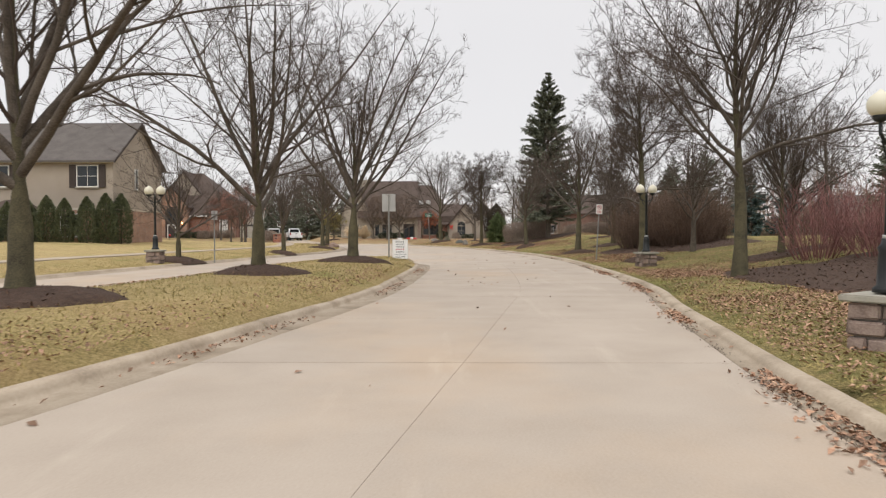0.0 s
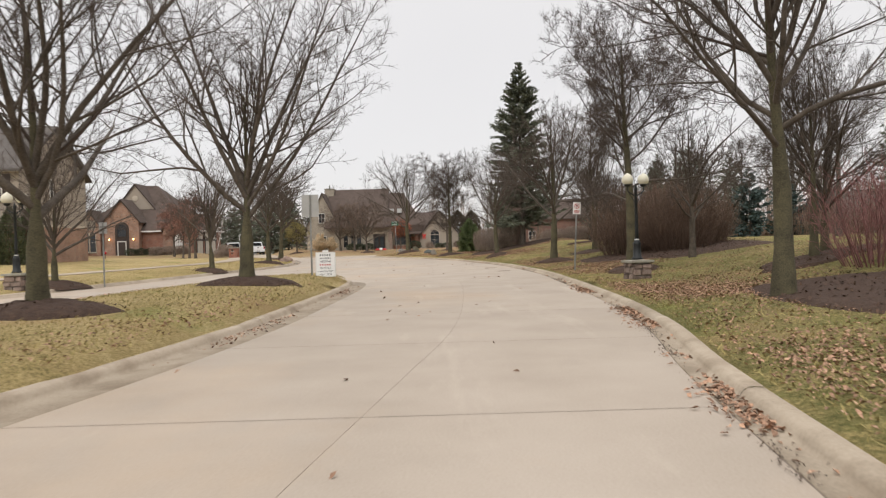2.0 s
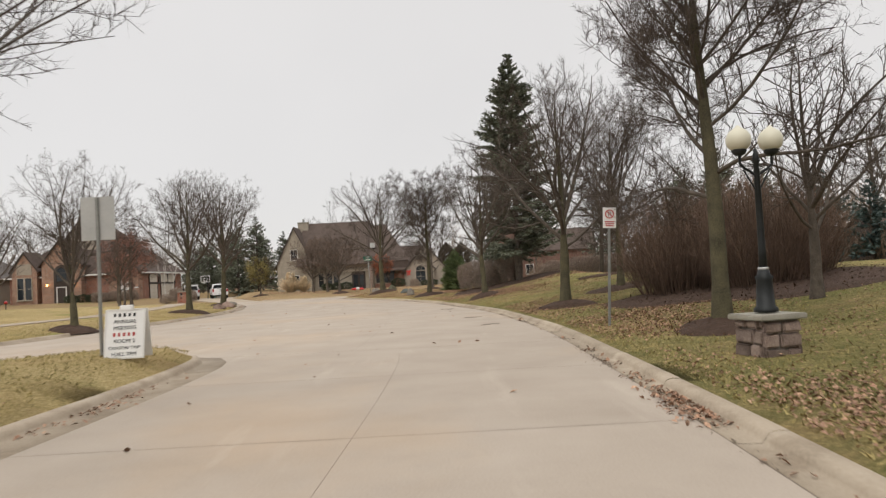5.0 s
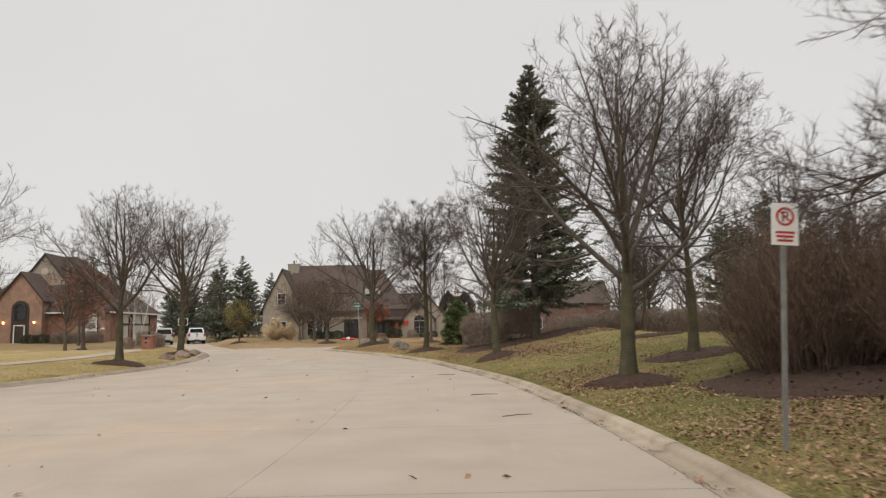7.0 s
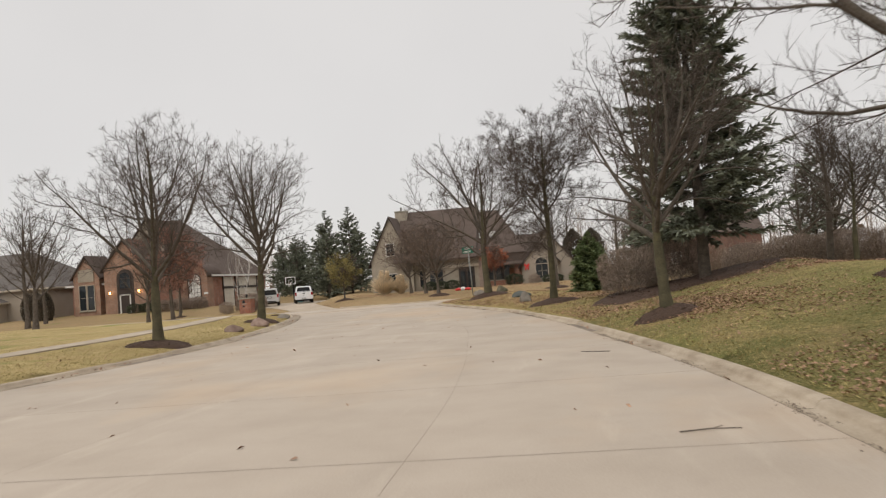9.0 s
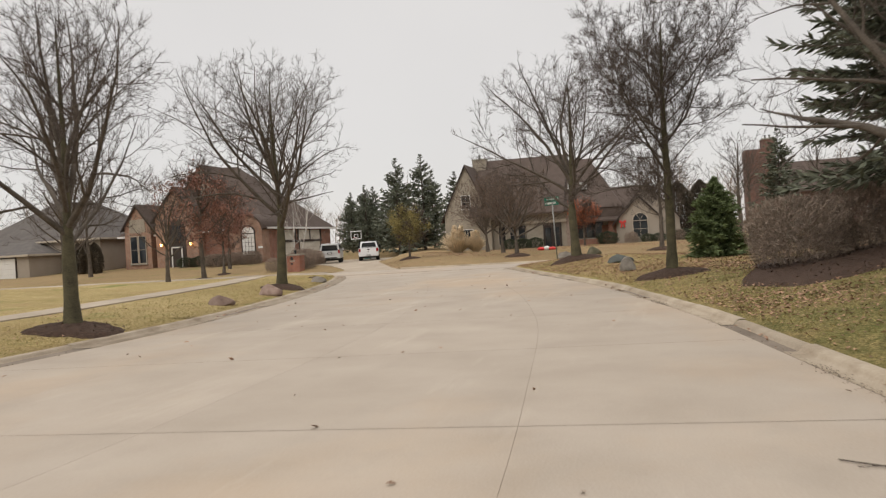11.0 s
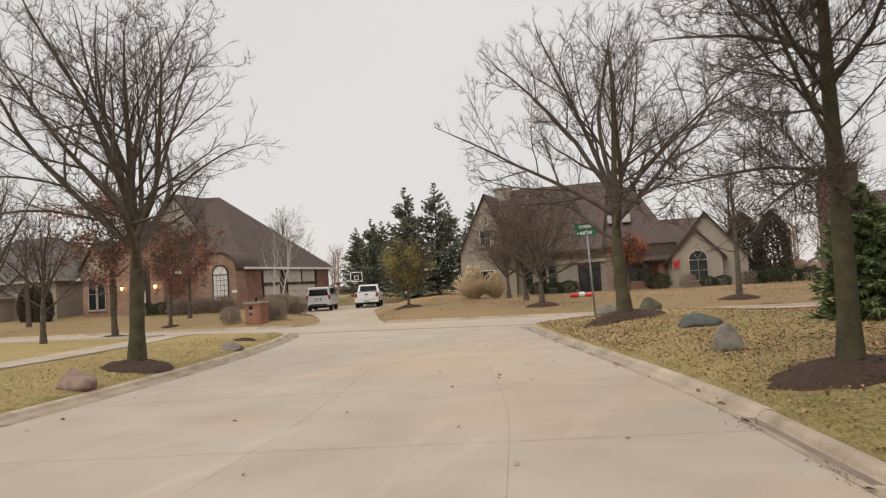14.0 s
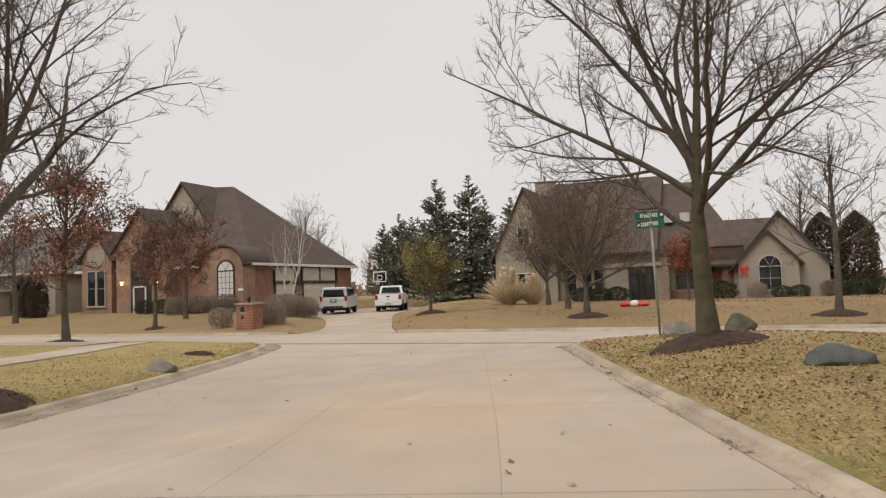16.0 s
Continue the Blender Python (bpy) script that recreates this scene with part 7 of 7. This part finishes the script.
# red and white holiday figure lying on the lawn, as a plain shape
decor = thing("lawn_ornament", "red and white deflated ornament lying on the lawn", "ornament", at=pose(-4.9, 117.6, height(-4.9, 117.6), 0, 0, 10))
for nm, mt, dx, r, sz in (("red_part", REDPLASTIC, -0.45, 0.32, 0.16), ("white_part", SIGNWHITE, 0.0, 0.26, 0.2), ("red_part", REDPLASTIC, 0.45, 0.34, 0.15)):
    bm = bmesh.new()
    bmesh.ops.create_icosphere(bm, subdivisions=3, radius=1.0)
    for v in bm.verts:
        v.co = Vector((dx + v.co.x * r * (1 + 0.2 * noise.noise(v.co * 2)), v.co.y * r * 0.8, max(-0.02, v.co.z * sz * (1 + 0.3 * noise.noise(v.co * 3)) + sz * 0.7)))
    part(nm, bm, mt, decor, "", True)
bow = thing("door_bow", "red holiday bow hung on the house corner", "bow", at=pose(0.85, 130.8, 2.6))
for s in (-1, 1):
    bm = bmesh.new()
    prism(bm, [(0, 0), (s * 0.28, 0.2), (s * 0.28, -0.12)], -0.06, 0.04)
    part("loop", bm, REDPLASTIC, bow)
    bm = bmesh.new()
    prism(bm, [(0, 0), (s * 0.1, -0.02), (s * 0.24, -0.55), (s * 0.1, -0.55)], -0.05, 0.03)
    part("tail", bm, REDPLASTIC, bow)
# dark path light on the white house's lawn
pl = thing("path_light", "small dark red reflector post on the lawn", "garden light", at=pose(-27.5, 84.0, height(-27.5, 84.0)))
turned("post", [(0.03, -0.1), (0.03, 0.45)], BLACKIRON, pl, "", 8)
turned("head", [(0.1, 0.42), (0.14, 0.5), (0.12, 0.62), (0.03, 0.66)], TAILRED, pl, "", 10)


# ---- gardens round the houses ----
rust_tree = tagged(bare_tree("crab_tree", 71, 6.4, 7.0, 1.2, 0.14, 11, "vase", (8, 6, 4), 0.0, twig=CRABTWIG, twig_r=0.012, moss=False), "dense dark ornamental tree, leafless, before the stone house", "tree", "ornamental trees")
place(rust_tree, -6.2, 110.6, 0, 1.05)
again(rust_tree, -8.4, 116.5, 60, 1.05)
again(rust_tree, -11.2, 123.5, 100, 1.1)
again(far_a, 4.1, 108.6, 40, 0.86, label="bare tree in a mulch ring before the stone wing")
again(far_a, 9.5, 112.0, 140, 0.9)


def leafy(ob, seed, mat, many, size, low, high, wide, label=""):
    """Leaves still clinging to a small tree's crown, in loose clusters."""
    rng = np.random.default_rng(seed)
    hubs = rng.normal(0, 1, (46, 3))
    hubs = unit(hubs) * rng.uniform(0.35, 1, (46, 1))
    hubs = hubs * [wide / 2, wide / 2, (high - low) / 2] + [0, 0, (high + low) / 2]
    pts = hubs[rng.integers(0, 46, many)] + rng.normal(0, 0.22, (many, 3))
    leaf_cloud(pts, rng, size, mat, "leaves", ob, label)


russet_a = tagged(bare_tree("russet_tree", 75, 6.4, 4.2, 1.6, 0.11, 8, "round", (6, 5, 4), 0.0, twig_r=0.01, moss=False), "young tree holding russet leaves on the brick house's lawn", "tree", "russet trees")
leafy(russet_a, 1, RUSTLEAF, 5000, 0.065, 1.9, 6.2, 4.2, "russet leaves")
place(russet_a, -28.1, 106.4, 0, 0.98)
again(russet_a, -31.3, 112.5, 90, 1.16)
again(russet_a, -23.5, 96.9, 200, 1.24, label="young tree holding a few russet leaves on the corner verge")
mound(-23.5, 96.9, 1.5, 0.1, 41)
mound(-28.1, 106.4, 1.2, 0.08, 42)
mound(-14.2, 93.4, 0.9, 0.07, 43)["label"] = "small patch of bare dark earth in the verge"
japan = tagged(bare_tree("maple_tree", 79, 4.2, 3.4, 1.0, 0.09, 8, "round", (7, 6, 4), 0.0, twig_r=0.009, moss=False), "small maple with orange-red leaves by the porch", "tree")
leafy(japan, 2, material("orange_leaves", [(0.22, 0.06, 0.03), (0.4, 0.13, 0.06)], 2, 20, 0.9, 0.0, island=0.4), 4200, 0.06, 1.8, 4.4, 3.2, "orange-red leaves")
place(japan, -2.6, 127.6)
yellow = tagged(bare_tree("leafy_tree", 83, 4.4, 3.6, 0.8, 0.09, 10, "round", (7, 6, 4), 0.0, twig_r=0.009, moss=False), "small tree with thin yellow-green leaves by the driveway", "tree")
leafy(yellow, 3, YELLOWLEAF, 8000, 0.055, 1.2, 4.4, 3.5, "yellow-green leaves")
place(yellow, -15.9, 114.8)
mound(-15.9, 114.8, 2.0, 0.15, 40)
birch = tagged(bare_tree("birch_tree", 87, 8.6, 3.6, 1.2, 0.08, 6, "vase", (6, 5, 4), 0.22, bark=BIRCH, twig=BIRCHTWIG, twig_r=0.006), "white-barked birch leaning before the garage, leafless", "tree", "birches")
place(birch, -27.6, 118.2, 0, 1.0)
again(birch, -28.2, 118.6, 120, 0.85)
for x, y, t, s, o in ((-54.0, 107.5, 10, 1.15, far_a), (-40.7, 104.9, 80, 1.5, far_b), (-42.6, 106.2, 200, 1.25, far_a), (-62, 106, 150, 1.15, far_a), (-44.7, 111.3, 150, 0.95, far_a), (-15.0, 147, 30, 1.3, far_a), (-4, 152, 200, 1.35, far_b), (6, 150, 80, 1.3, far_a), (-40, 140, 60, 1.15, far_a), (-50, 138, 20, 1.2, far_b), (-57, 142, 70, 1.3, far_a),
                      (24, 55, 10, 0.95, far_a), (27, 66, 80, 1.05, far_b), (21, 72, 160, 1.0, far_a), (31, 46, 200, 1.0, far_a), (30, 28, 150, 1.1, far_b), (17, 84, 300, 1.0, far_a), (26, 92, 45, 1.1, far_b), (12.5, 131, 60, 0.95, far_a), (15.0, 127, 200, 0.9, far_b), (19, 134, 10, 1.05, far_a), (26.5, 80, 130, 1.0, far_b), (31, 84, 20, 1.1, far_a), (22.5, 90, 250, 1.0, far_b), (36, 78, 70, 1.15, far_a), (18.5, 93, 120, 0.95, far_b), (21.8, 97, 40, 1.1, far_b), (-30, 52, 120, 0.9, far_a), (-34, 84, 20, 1.0, far_b), (-22.5, 92, 70, 0.75, far_b),
                      (16.6, 80.0, 20, 0.72, spread_a), (11.9, 58.7, 200, 0.82, spread_a)):
    again(o, x, y, t, s, label="bare grey tree beyond the lawns" if o is not spread_a else "bare spreading tree on the berm")
for i, (x, y) in enumerate(((16.6, 80.0), (11.9, 58.7))):
    mound(x, y, 2.9, 0.1, 50 + i)

# clipped shrubs and evergreens
yew = tagged(evergreen("yew_hedge", 31, 1.5, 0.95, YEW, 2600, 0.06, 0.8), "low dark clipped yew before the house", "hedge", "clipped yews")
place(yew, -37.5, 117.2)
for i, x in enumerate((-36.2, -34.9, -38.8)):
    again(yew, x, 117.0, i * 50)
for i, x in enumerate((-10.4, -9.1, -7.8)):
    again(yew, x, 130.9, i * 70, 1.05)
again(yew, -0.6, 129.6, 10, 1.25)
for i, x in enumerate((3.1, 4.2)):
    again(yew, x, 129.7, i * 40, 0.8)
for i, x in enumerate((6.4, 7.7, 9.0, 10.3)):
    again(yew, x, 130.5, i * 60, 1.1)
low_hedge = tagged(mound_shrub("low_hedge", 33, 1.8, 1.2, HEDGE, 6500, 0.8), "clipped brown leafless hedge beside the driveway", "hedge", "driveway hedges")
place(low_hedge, -24.9, 113.4, 0, 1.1)
for i, (x, y) in enumerate(((-24.8, 114.8), (-25.2, 116.2), (-26.4, 117.6), (-22.9, 108.3), (-21.9, 107.7), (-33.6, 116.8), (-35.0, 116.0), (-31.8, 116.9))):
    again(low_hedge, x, y, i * 40, 1.0)
ball = tagged(mound_shrub("round_shrub", 35, 1.5, 1.3, HEDGE, 3500, 0.3), "rounded leafless shrub on a short stem", "shrub", "round shrubs")
place(ball, -23.9, 106.5, 0, 0.8)
again(ball, 1.6, 129.4, 30, 0.85)
again(ball, 6.0, 130.0, 90, 0.85)
arbor = tagged(evergreen("arborvitae", 37, 1.4, 3.3, CEDAR, 4600, 0.055, 0.25), "narrow green arborvitae by the beige house", "evergreen", "arborvitae row")
place(arbor, -25.2, 62.6)
for i, (x, y, s) in enumerate(((-24.2, 63.4, 1.1), (-26.6, 62.2, 0.95), (-27.8, 62.0, 1.0), (-29.0, 61.8, 0.9), (-30.3, 61.4, 0.85), (-34.0, 61.6, 0.95), (-35.2, 61.8, 0.9), (-23.6, 64.6, 1.12))):
    again(arbor, x, y, i * 50, s)
again(yew, -32.4, 61.0, 0, 1.3)
again(yew, -31.0, 60.4, 0, 1.2)
tall_cedar = tagged(evergreen("tall_cedar", 39, 2.5, 5.4, CEDARBROWN, 9000, 0.062, 0.5), "tall dark bronzed columnar evergreen beside a house", "evergreen", "columnar evergreens")
place(tall_cedar, 6.3, 137.0, 0, 1.1)
for i, (x, y) in enumerate(((8.5, 136.4),)):
    again(tall_cedar, x, y, i * 60, 1.08 + 0.06 * (i % 2))
for i, (x, y) in enumerate(((-47.8, 115.6), (-49.0, 115.9), (-50.2, 116.2))):
    again(tall_cedar, x, y, i * 60, 0.55)

# pampas grass
def pampas(x, y, wide, tall, seed):
    rng = np.random.default_rng(seed)
    n = 800
    az, rr = rng.uniform(0, math.tau, n), np.sqrt(rng.uniform(0, 1, n))
    base = np.stack([np.cos(az) * rr * 0.4, np.sin(az) * rr * 0.4, np.zeros(n)], -1)
    head = np.stack([np.cos(az) * rr * 0.75, np.sin(az) * rr * 0.75, np.ones(n)], -1)
    p = grow(base, head, tall * rng.uniform(0.6, 1.15, n), 5, rng, -0.45, 0.25)
    v, q = tubes(p, np.full((n, 5), 0.028) * np.linspace(1, 0.4, 5)[None], 3)
    ob = thing("pampas_grass", "dry straw-coloured pampas grass clump by the house", "ornamental grass", "pampas clumps", pose(x, y, height(x, y)))
    put("blades", mesh_of("blades", v * [wide / 2, wide / 2, 1], q), STRAW, ob, kind="stuff")
    k = 40
    az = rng.uniform(0, math.tau, k)
    tips = np.stack([np.cos(az) * 0.5, np.sin(az) * 0.5, rng.uniform(0.9, 1.25, k)], -1) * [wide / 2, wide / 2, tall]
    pts = (tips[:, None] + rng.normal(0, 1, (k, 20, 3)) * [0.05, 0.05, 0.16]).reshape(-1, 3)
    leaf_cloud(pts, rng, 0.1, STRAW, "plumes", ob)


pampas(-14.4, 125.2, 1.9, 1.9, 3)
pampas(-12.8, 125.8, 1.4, 1.5, 4)


# ---- distance ----
def woods():
    """The brown winter woods that close the view beyond the houses."""
    rng = np.random.default_rng(77)
    n = 620
    ang = rng.uniform(radians(-62), radians(62), n)
    r = rng.uniform(150, 240, n)
    x, y = np.sin(ang) * r, 40 + np.cos(ang) * r
    side = rng.random(n) < 0.45
    x = np.where(side, rng.uniform(50, 110, n), x)
    y = np.where(side, rng.uniform(0, 160, n), y)
    tall = rng.uniform(7, 13, n) * np.where(side, 0.85, 1)
    z = np.full(n, 0.3)
    trunk = grow(np.stack([x, y, z], -1), np.tile([0, 0, 1.0], (n, 1)), tall, 6, rng, 0, 0.08)
    rad = np.linspace(0.2, 0.05, 6)[None] * np.ones((n, 1))
    groups = [tubes(trunk, rad, 4)]
    s, h, size, _ = children(trunk, rad, tall, 13, rng, 0.22, 46, 0.42, 0.5)
    p = grow(s, h, size, 4, rng, 0.5, 0.2)
    groups.append(tubes(p, np.full(p.shape[:2], 0.05) * np.linspace(1, 0.4, 4)[None], 3))
    s, h, size, _ = children(p, np.full(p.shape[:2], 0.03), size, 6, rng, 0.2, 42, 0.5, 0.4)
    q = s + unit(h + [0, 0, 0.35]) * size[:, None]
    w = unit(np.cross(q - s, rng.normal(0, 1, s.shape))) * 0.035
    v = np.stack([s - w, s + w, q], 1).reshape(-1, 3)
    v0, q0 = merge(groups)
    tri = len(v0) + np.arange(len(s))[:, None] * 3 + np.arange(3)[None]
    ob = put("distant_woods", mesh_of("distant_woods", np.concatenate([v0, v]), q0, tri), HEDGE, kind="stuff")
    tagged(ob, "brown leafless woods in the distance", "woods")
    k = 26000
    ang = rng.uniform(radians(-66), radians(66), k)
    r = rng.uniform(146, 250, k)
    x, y = np.sin(ang) * r, 40 + np.cos(ang) * r
    side = rng.random(k) < 0.4
    x, y = np.where(side, rng.uniform(48, 112, k), x), np.where(side, rng.uniform(-5, 160, k), y)
    hh = 3.2 * (0.7 + 0.5 * lumps(x, y, 0.08, 3))
    pts = np.stack([x, y, 0.2 + np.abs(rng.normal(0, 1, k)) * 0.5 * np.maximum(0.8, hh)], -1)
    ob = leaf_cloud(pts, rng, 0.85, SHRUB, "distant_thicket", None, "brown brushwood at the edge of distant woods")
    tagged(ob, category="brushwood")


woods()


# ---- litter and grass ----
def on_lawn(n, rng, box_, dens):
    """Places on the turf inside a box, kept by a density of x, y and the distance from the kerb."""
    x, y = rng.uniform(box_[0], box_[1], n), rng.uniform(box_[2], box_[3], n)
    d, _, _ = edge_distance(x, y)
    k = (d > 0.22) & (rng.random(n) < dens(x, y, d)) & ~inside(x, y, DRIVE)
    sd, _, _ = line_distance(x, y, SIDEWALK)
    k &= (sd > 0.8) & (line_distance(x, y, CROSSWALK)[0] > 0.8)
    return x[k], y[k], d[k]


def flat_leaves(x, y, z, rng, name, label, size=0.055, mat=None):
    n = len(x)
    a = rng.uniform(0, math.tau, n)
    u = np.stack([np.cos(a), np.sin(a), rng.normal(0, 0.35, n)], -1)
    w = np.stack([-np.sin(a), np.cos(a), rng.normal(0, 0.35, n)], -1)
    s = size * rng.uniform(0.55, 1.4, (n, 1))
    p = np.stack([x, y, z], -1)
    v = np.stack([p - u * s, p + w * s * 0.55 + [0, 0, 0.012], p + u * s, p - w * s * 0.55 + [0, 0, 0.012]], 1).reshape(-1, 3)
    i = np.arange(n) * 4
    ob = put(name, mesh_of(name, v, np.stack([i, i + 1, i + 2, i + 3], -1)), mat or LEAF, kind="stuff")
    return tagged(ob, label, "leaves")


def build_litter():
    rng = np.random.default_rng(5)
    drift = lambda x, y: np.clip(0.5 + 0.9 * lumps(x, y, 0.55, 1), 0, 1)
    # the right-hand verge under the trees
    x, y, d = on_lawn(230000, rng, (4, 20, 12, 74), lambda x, y, d: 0.7 * drift(x, y) ** 1.2 * np.exp(-np.abs(d - 2.8) / 3.2) * np.where((y > 50) & (y < 62), 0.7, 1))
    flat_leaves(x, y, lawn_height(x, y) + 0.03, rng, "leaf_litter", "brown fallen leaves scattered over the berm", 0.028)
    x, y, d = on_lawn(90000, rng, (4, 15, 12, 42), lambda x, y, d: (0.15 + 0.7 * drift(x, y)) * soft(6.0, 1.6, d) * soft(0.15, 0.6, d) * soft(42, 34, y))
    flat_leaves(x, y, lawn_height(x, y) + 0.03, rng, "leaf_litter", "brown leaves drifted before the mulch bed", 0.028)
    x, y, d = on_lawn(48000, rng, (7, 14, 40, 68), lambda x, y, d: drift(x, y) ** 2 * soft(6.0, 1.5, d))
    flat_leaves(x, y, lawn_height(x, y) + 0.03, rng, "leaf_litter", "russet leaves lying thick under the trees", 0.031)
    # the near end of the median
    x, y, d = on_lawn(60000, rng, (-11, 0, 8, 45), lambda x, y, d: inside(x, y, MEDIAN) * np.clip(0.9 * drift(x, y) ** 1.5 * soft(22, 12, y) + 0.75 * soft(1.6, 0.25, d) * soft(40, 26, y) * (x > -6) * (0.3 + 0.7 * drift(x * 2, y)), 0, 1))
    flat_leaves(x, y, lawn_height(x, y) + 0.03, rng, "leaf_litter", "brown fallen leaves drifted over the median", 0.03)
    x, y, d = on_lawn(80000, rng, (-6, 16, 70, 100), lambda x, y, d: 0.2 + 0.7 * drift(x, y))
    flat_leaves(x, y, lawn_height(x, y) + 0.03, rng, "leaf_litter", "tan fallen leaves on the corner lawn", 0.036)
    x, y, d = on_lawn(7000, rng, (-16, -6, 46, 100), lambda x, y, d: 0.3 * drift(x, y))
    flat_leaves(x, y, lawn_height(x, y) + 0.03, rng, "leaf_litter", "few tan leaves on the far verge", 0.036)
    x, y, d = on_lawn(40000, rng, (-18, 18, 105, 130), lambda x, y, d: 0.7 * drift(x, y))
    flat_leaves(x, y, lawn_height(x, y) + 0.03, rng, "leaf_litter", "brown leaves strewn before the stone house", 0.036)
    # drifts in the gutters
    def gutter(line, flip, n, lo, hi, dense):
        s = np.concatenate([[0], np.cumsum(np.linalg.norm(np.diff(line, axis=0), axis=1))])
        t = rng.uniform(0, s[-1], n)
        px, py = np.interp(t, s, line[:, 0]), np.interp(t, s, line[:, 1])
        dd = np.gradient(line, axis=0)
        dd /= np.linalg.norm(dd, axis=1)[:, None]
        nx, ny = np.interp(t, s, dd[:, 1]) * flip, -np.interp(t, s, dd[:, 0]) * flip
        o = 0.06 + np.abs(rng.normal(0, 0.17, n))
        k = (py > lo) & (py < hi) & (rng.random(n) < dense(py))
        return (px - nx * o)[k], (py - ny * o)[k]
    x, y = gutter(RIGHT, 1, 26000, 12, 40, lambda y: np.clip(0.15 + 0.9 * np.sin(y * 0.9) + 0.5 * np.sin(y * 2.3), 0.02, 1) * 0.8)
    flat_leaves(x, y, np.full(len(x), 0.02), rng, "gutter_leaves", "wet brown leaves drifted in the gutter", 0.035)
    x, y = gutter(MEDIAN[:int(np.argmax(MEDIAN[:, 1]))], -1, 6000, 10, 42, lambda y: np.clip(0.2 + 0.7 * np.sin(y * 0.7), 0.03, 1) * 0.45)
    flat_leaves(x, y, np.full(len(x), 0.02), rng, "gutter_leaves", "wet brown leaves along the median kerb", 0.034)
    x, y = gutter(RIGHT, 1, 2600, 40, 97, lambda y: np.clip(0.05 + 0.5 * np.sin(y * 0.8) * np.sin(y * 0.33), 0.02, 1) * 0.5)
    flat_leaves(x, y, np.full(len(x), 0.02), rng, "gutter_leaves", "few wet leaves along the kerb", 0.05)
    x, y = gutter(LEFT, -1, 2600, 60, 97, lambda y: np.clip(0.05 + 0.5 * np.sin(y * 0.6), 0.02, 1) * 0.5)
    flat_leaves(x, y, np.full(len(x), 0.02), rng, "gutter_leaves", "few wet leaves along the far kerb", 0.05)
    # damp dirt caught in the joint between gutter and roadway
    for line, flip, many, lo, hi, side in ((RIGHT, 1, 15000, 12, 97, "right"), (LEFT, -1, 7000, 56, 97, "left")):
        s = np.concatenate([[0], np.cumsum(np.linalg.norm(np.diff(line, axis=0), axis=1))])
        t = rng.uniform(0, s[-1], many)
        dd = np.gradient(line, axis=0)
        dd /= np.linalg.norm(dd, axis=1)[:, None]
        nx, ny = np.interp(t, s, dd[:, 1]) * flip, -np.interp(t, s, dd[:, 0]) * flip
        o = (0.28 if side == "right" else 0.53) + rng.normal(0, 0.035, many) * (1 + rng.exponential(0.6, many))
        px, py = np.interp(t, s, line[:, 0]) - nx * o, np.interp(t, s, line[:, 1]) - ny * o
        k = (py > lo) & (py < hi) & (rng.random(many) < np.clip(0.12 + 0.8 * np.sin(t * 0.9 + 1) * np.sin(t * 0.37) + 0.5 * np.sin(t * 2.9), 0.03, 1))
        flat_leaves(px[k], py[k], np.full(k.sum(), 0.012), rng, "gutter_dirt", "dark damp dirt and leaf crumbs along the gutter joint", 0.013, DIRT)
    n = 150
    y = rng.uniform(14, 96, n)
    u = rng.uniform(0.1, 0.9, n)
    l = np.where(y < 44, np.interp(y, MEDIAN[:40, 1], MEDIAN[:40, 0]), np.interp(y, LEFT[:, 1], LEFT[:, 0]))
    r = np.interp(y, RIGHT[:, 1], RIGHT[:, 0])
    flat_leaves(l + (r - l) * u, y, np.full(n, 0.012), rng, "road_leaves", "single leaves lying on the street", 0.045)


def build_grass():
    rng = np.random.default_rng(8)
    x, y, d = on_lawn(330000, rng, (-16, 16, 12, 100), lambda x, y, d: np.exp(-np.maximum(0, d - 0.6) / 3.0))
    z = lawn_height(x, y)
    n = len(x)
    a = rng.uniform(0, math.tau, n)
    tall = rng.uniform(0.02, 0.06, n)
    lean = rng.normal(0, 0.04, (n, 2))
    w = np.stack([np.cos(a), np.sin(a), np.zeros(n)], -1) * 0.012
    p = np.stack([x, y, z - 0.005], -1)
    v = np.stack([p - w, p + w, p + np.stack([lean[:, 0], lean[:, 1], tall], -1)], 1).reshape(-1, 3)
    ob = put("grass", mesh_of("grass", v, None, np.arange(n * 3).reshape(-1, 3)), BLADE, kind="stuff")
    tagged(ob, "straw and green grass blades along the verges", "grass")


build_litter()
build_grass()
# twigs fallen on the street
for i, (x, y, t) in enumerate(((5.6, 54.8, 8), (5.9, 50.6, 30), (4.9, 62.5, 160))):
    bm = bmesh.new()
    rod(bm, (-0.28, 0, 0.014), (0.05, 0.03, 0.018), 0.008, 5)
    rod(bm, (0.05, 0.03, 0.018), (0.34, -0.02, 0.014), 0.006, 5)
    rod(bm, (0.05, 0.03, 0.018), (0.2, 0.12, 0.02), 0.004, 5)
    ob = part("fallen_twig", bm, BARK, None)
    ob.matrix_basis = pose(x, y, 0, 0, 0, t)
    tagged(ob, "broken brown twig lying on the street", "twig", "fallen twigs")
build_road()
build_drive()
build_sidewalk(SIDEWALK, "pale concrete sidewalk flags across the lawn")
build_sidewalk(CROSSWALK, "pale concrete sidewalk flags along the crossing street")
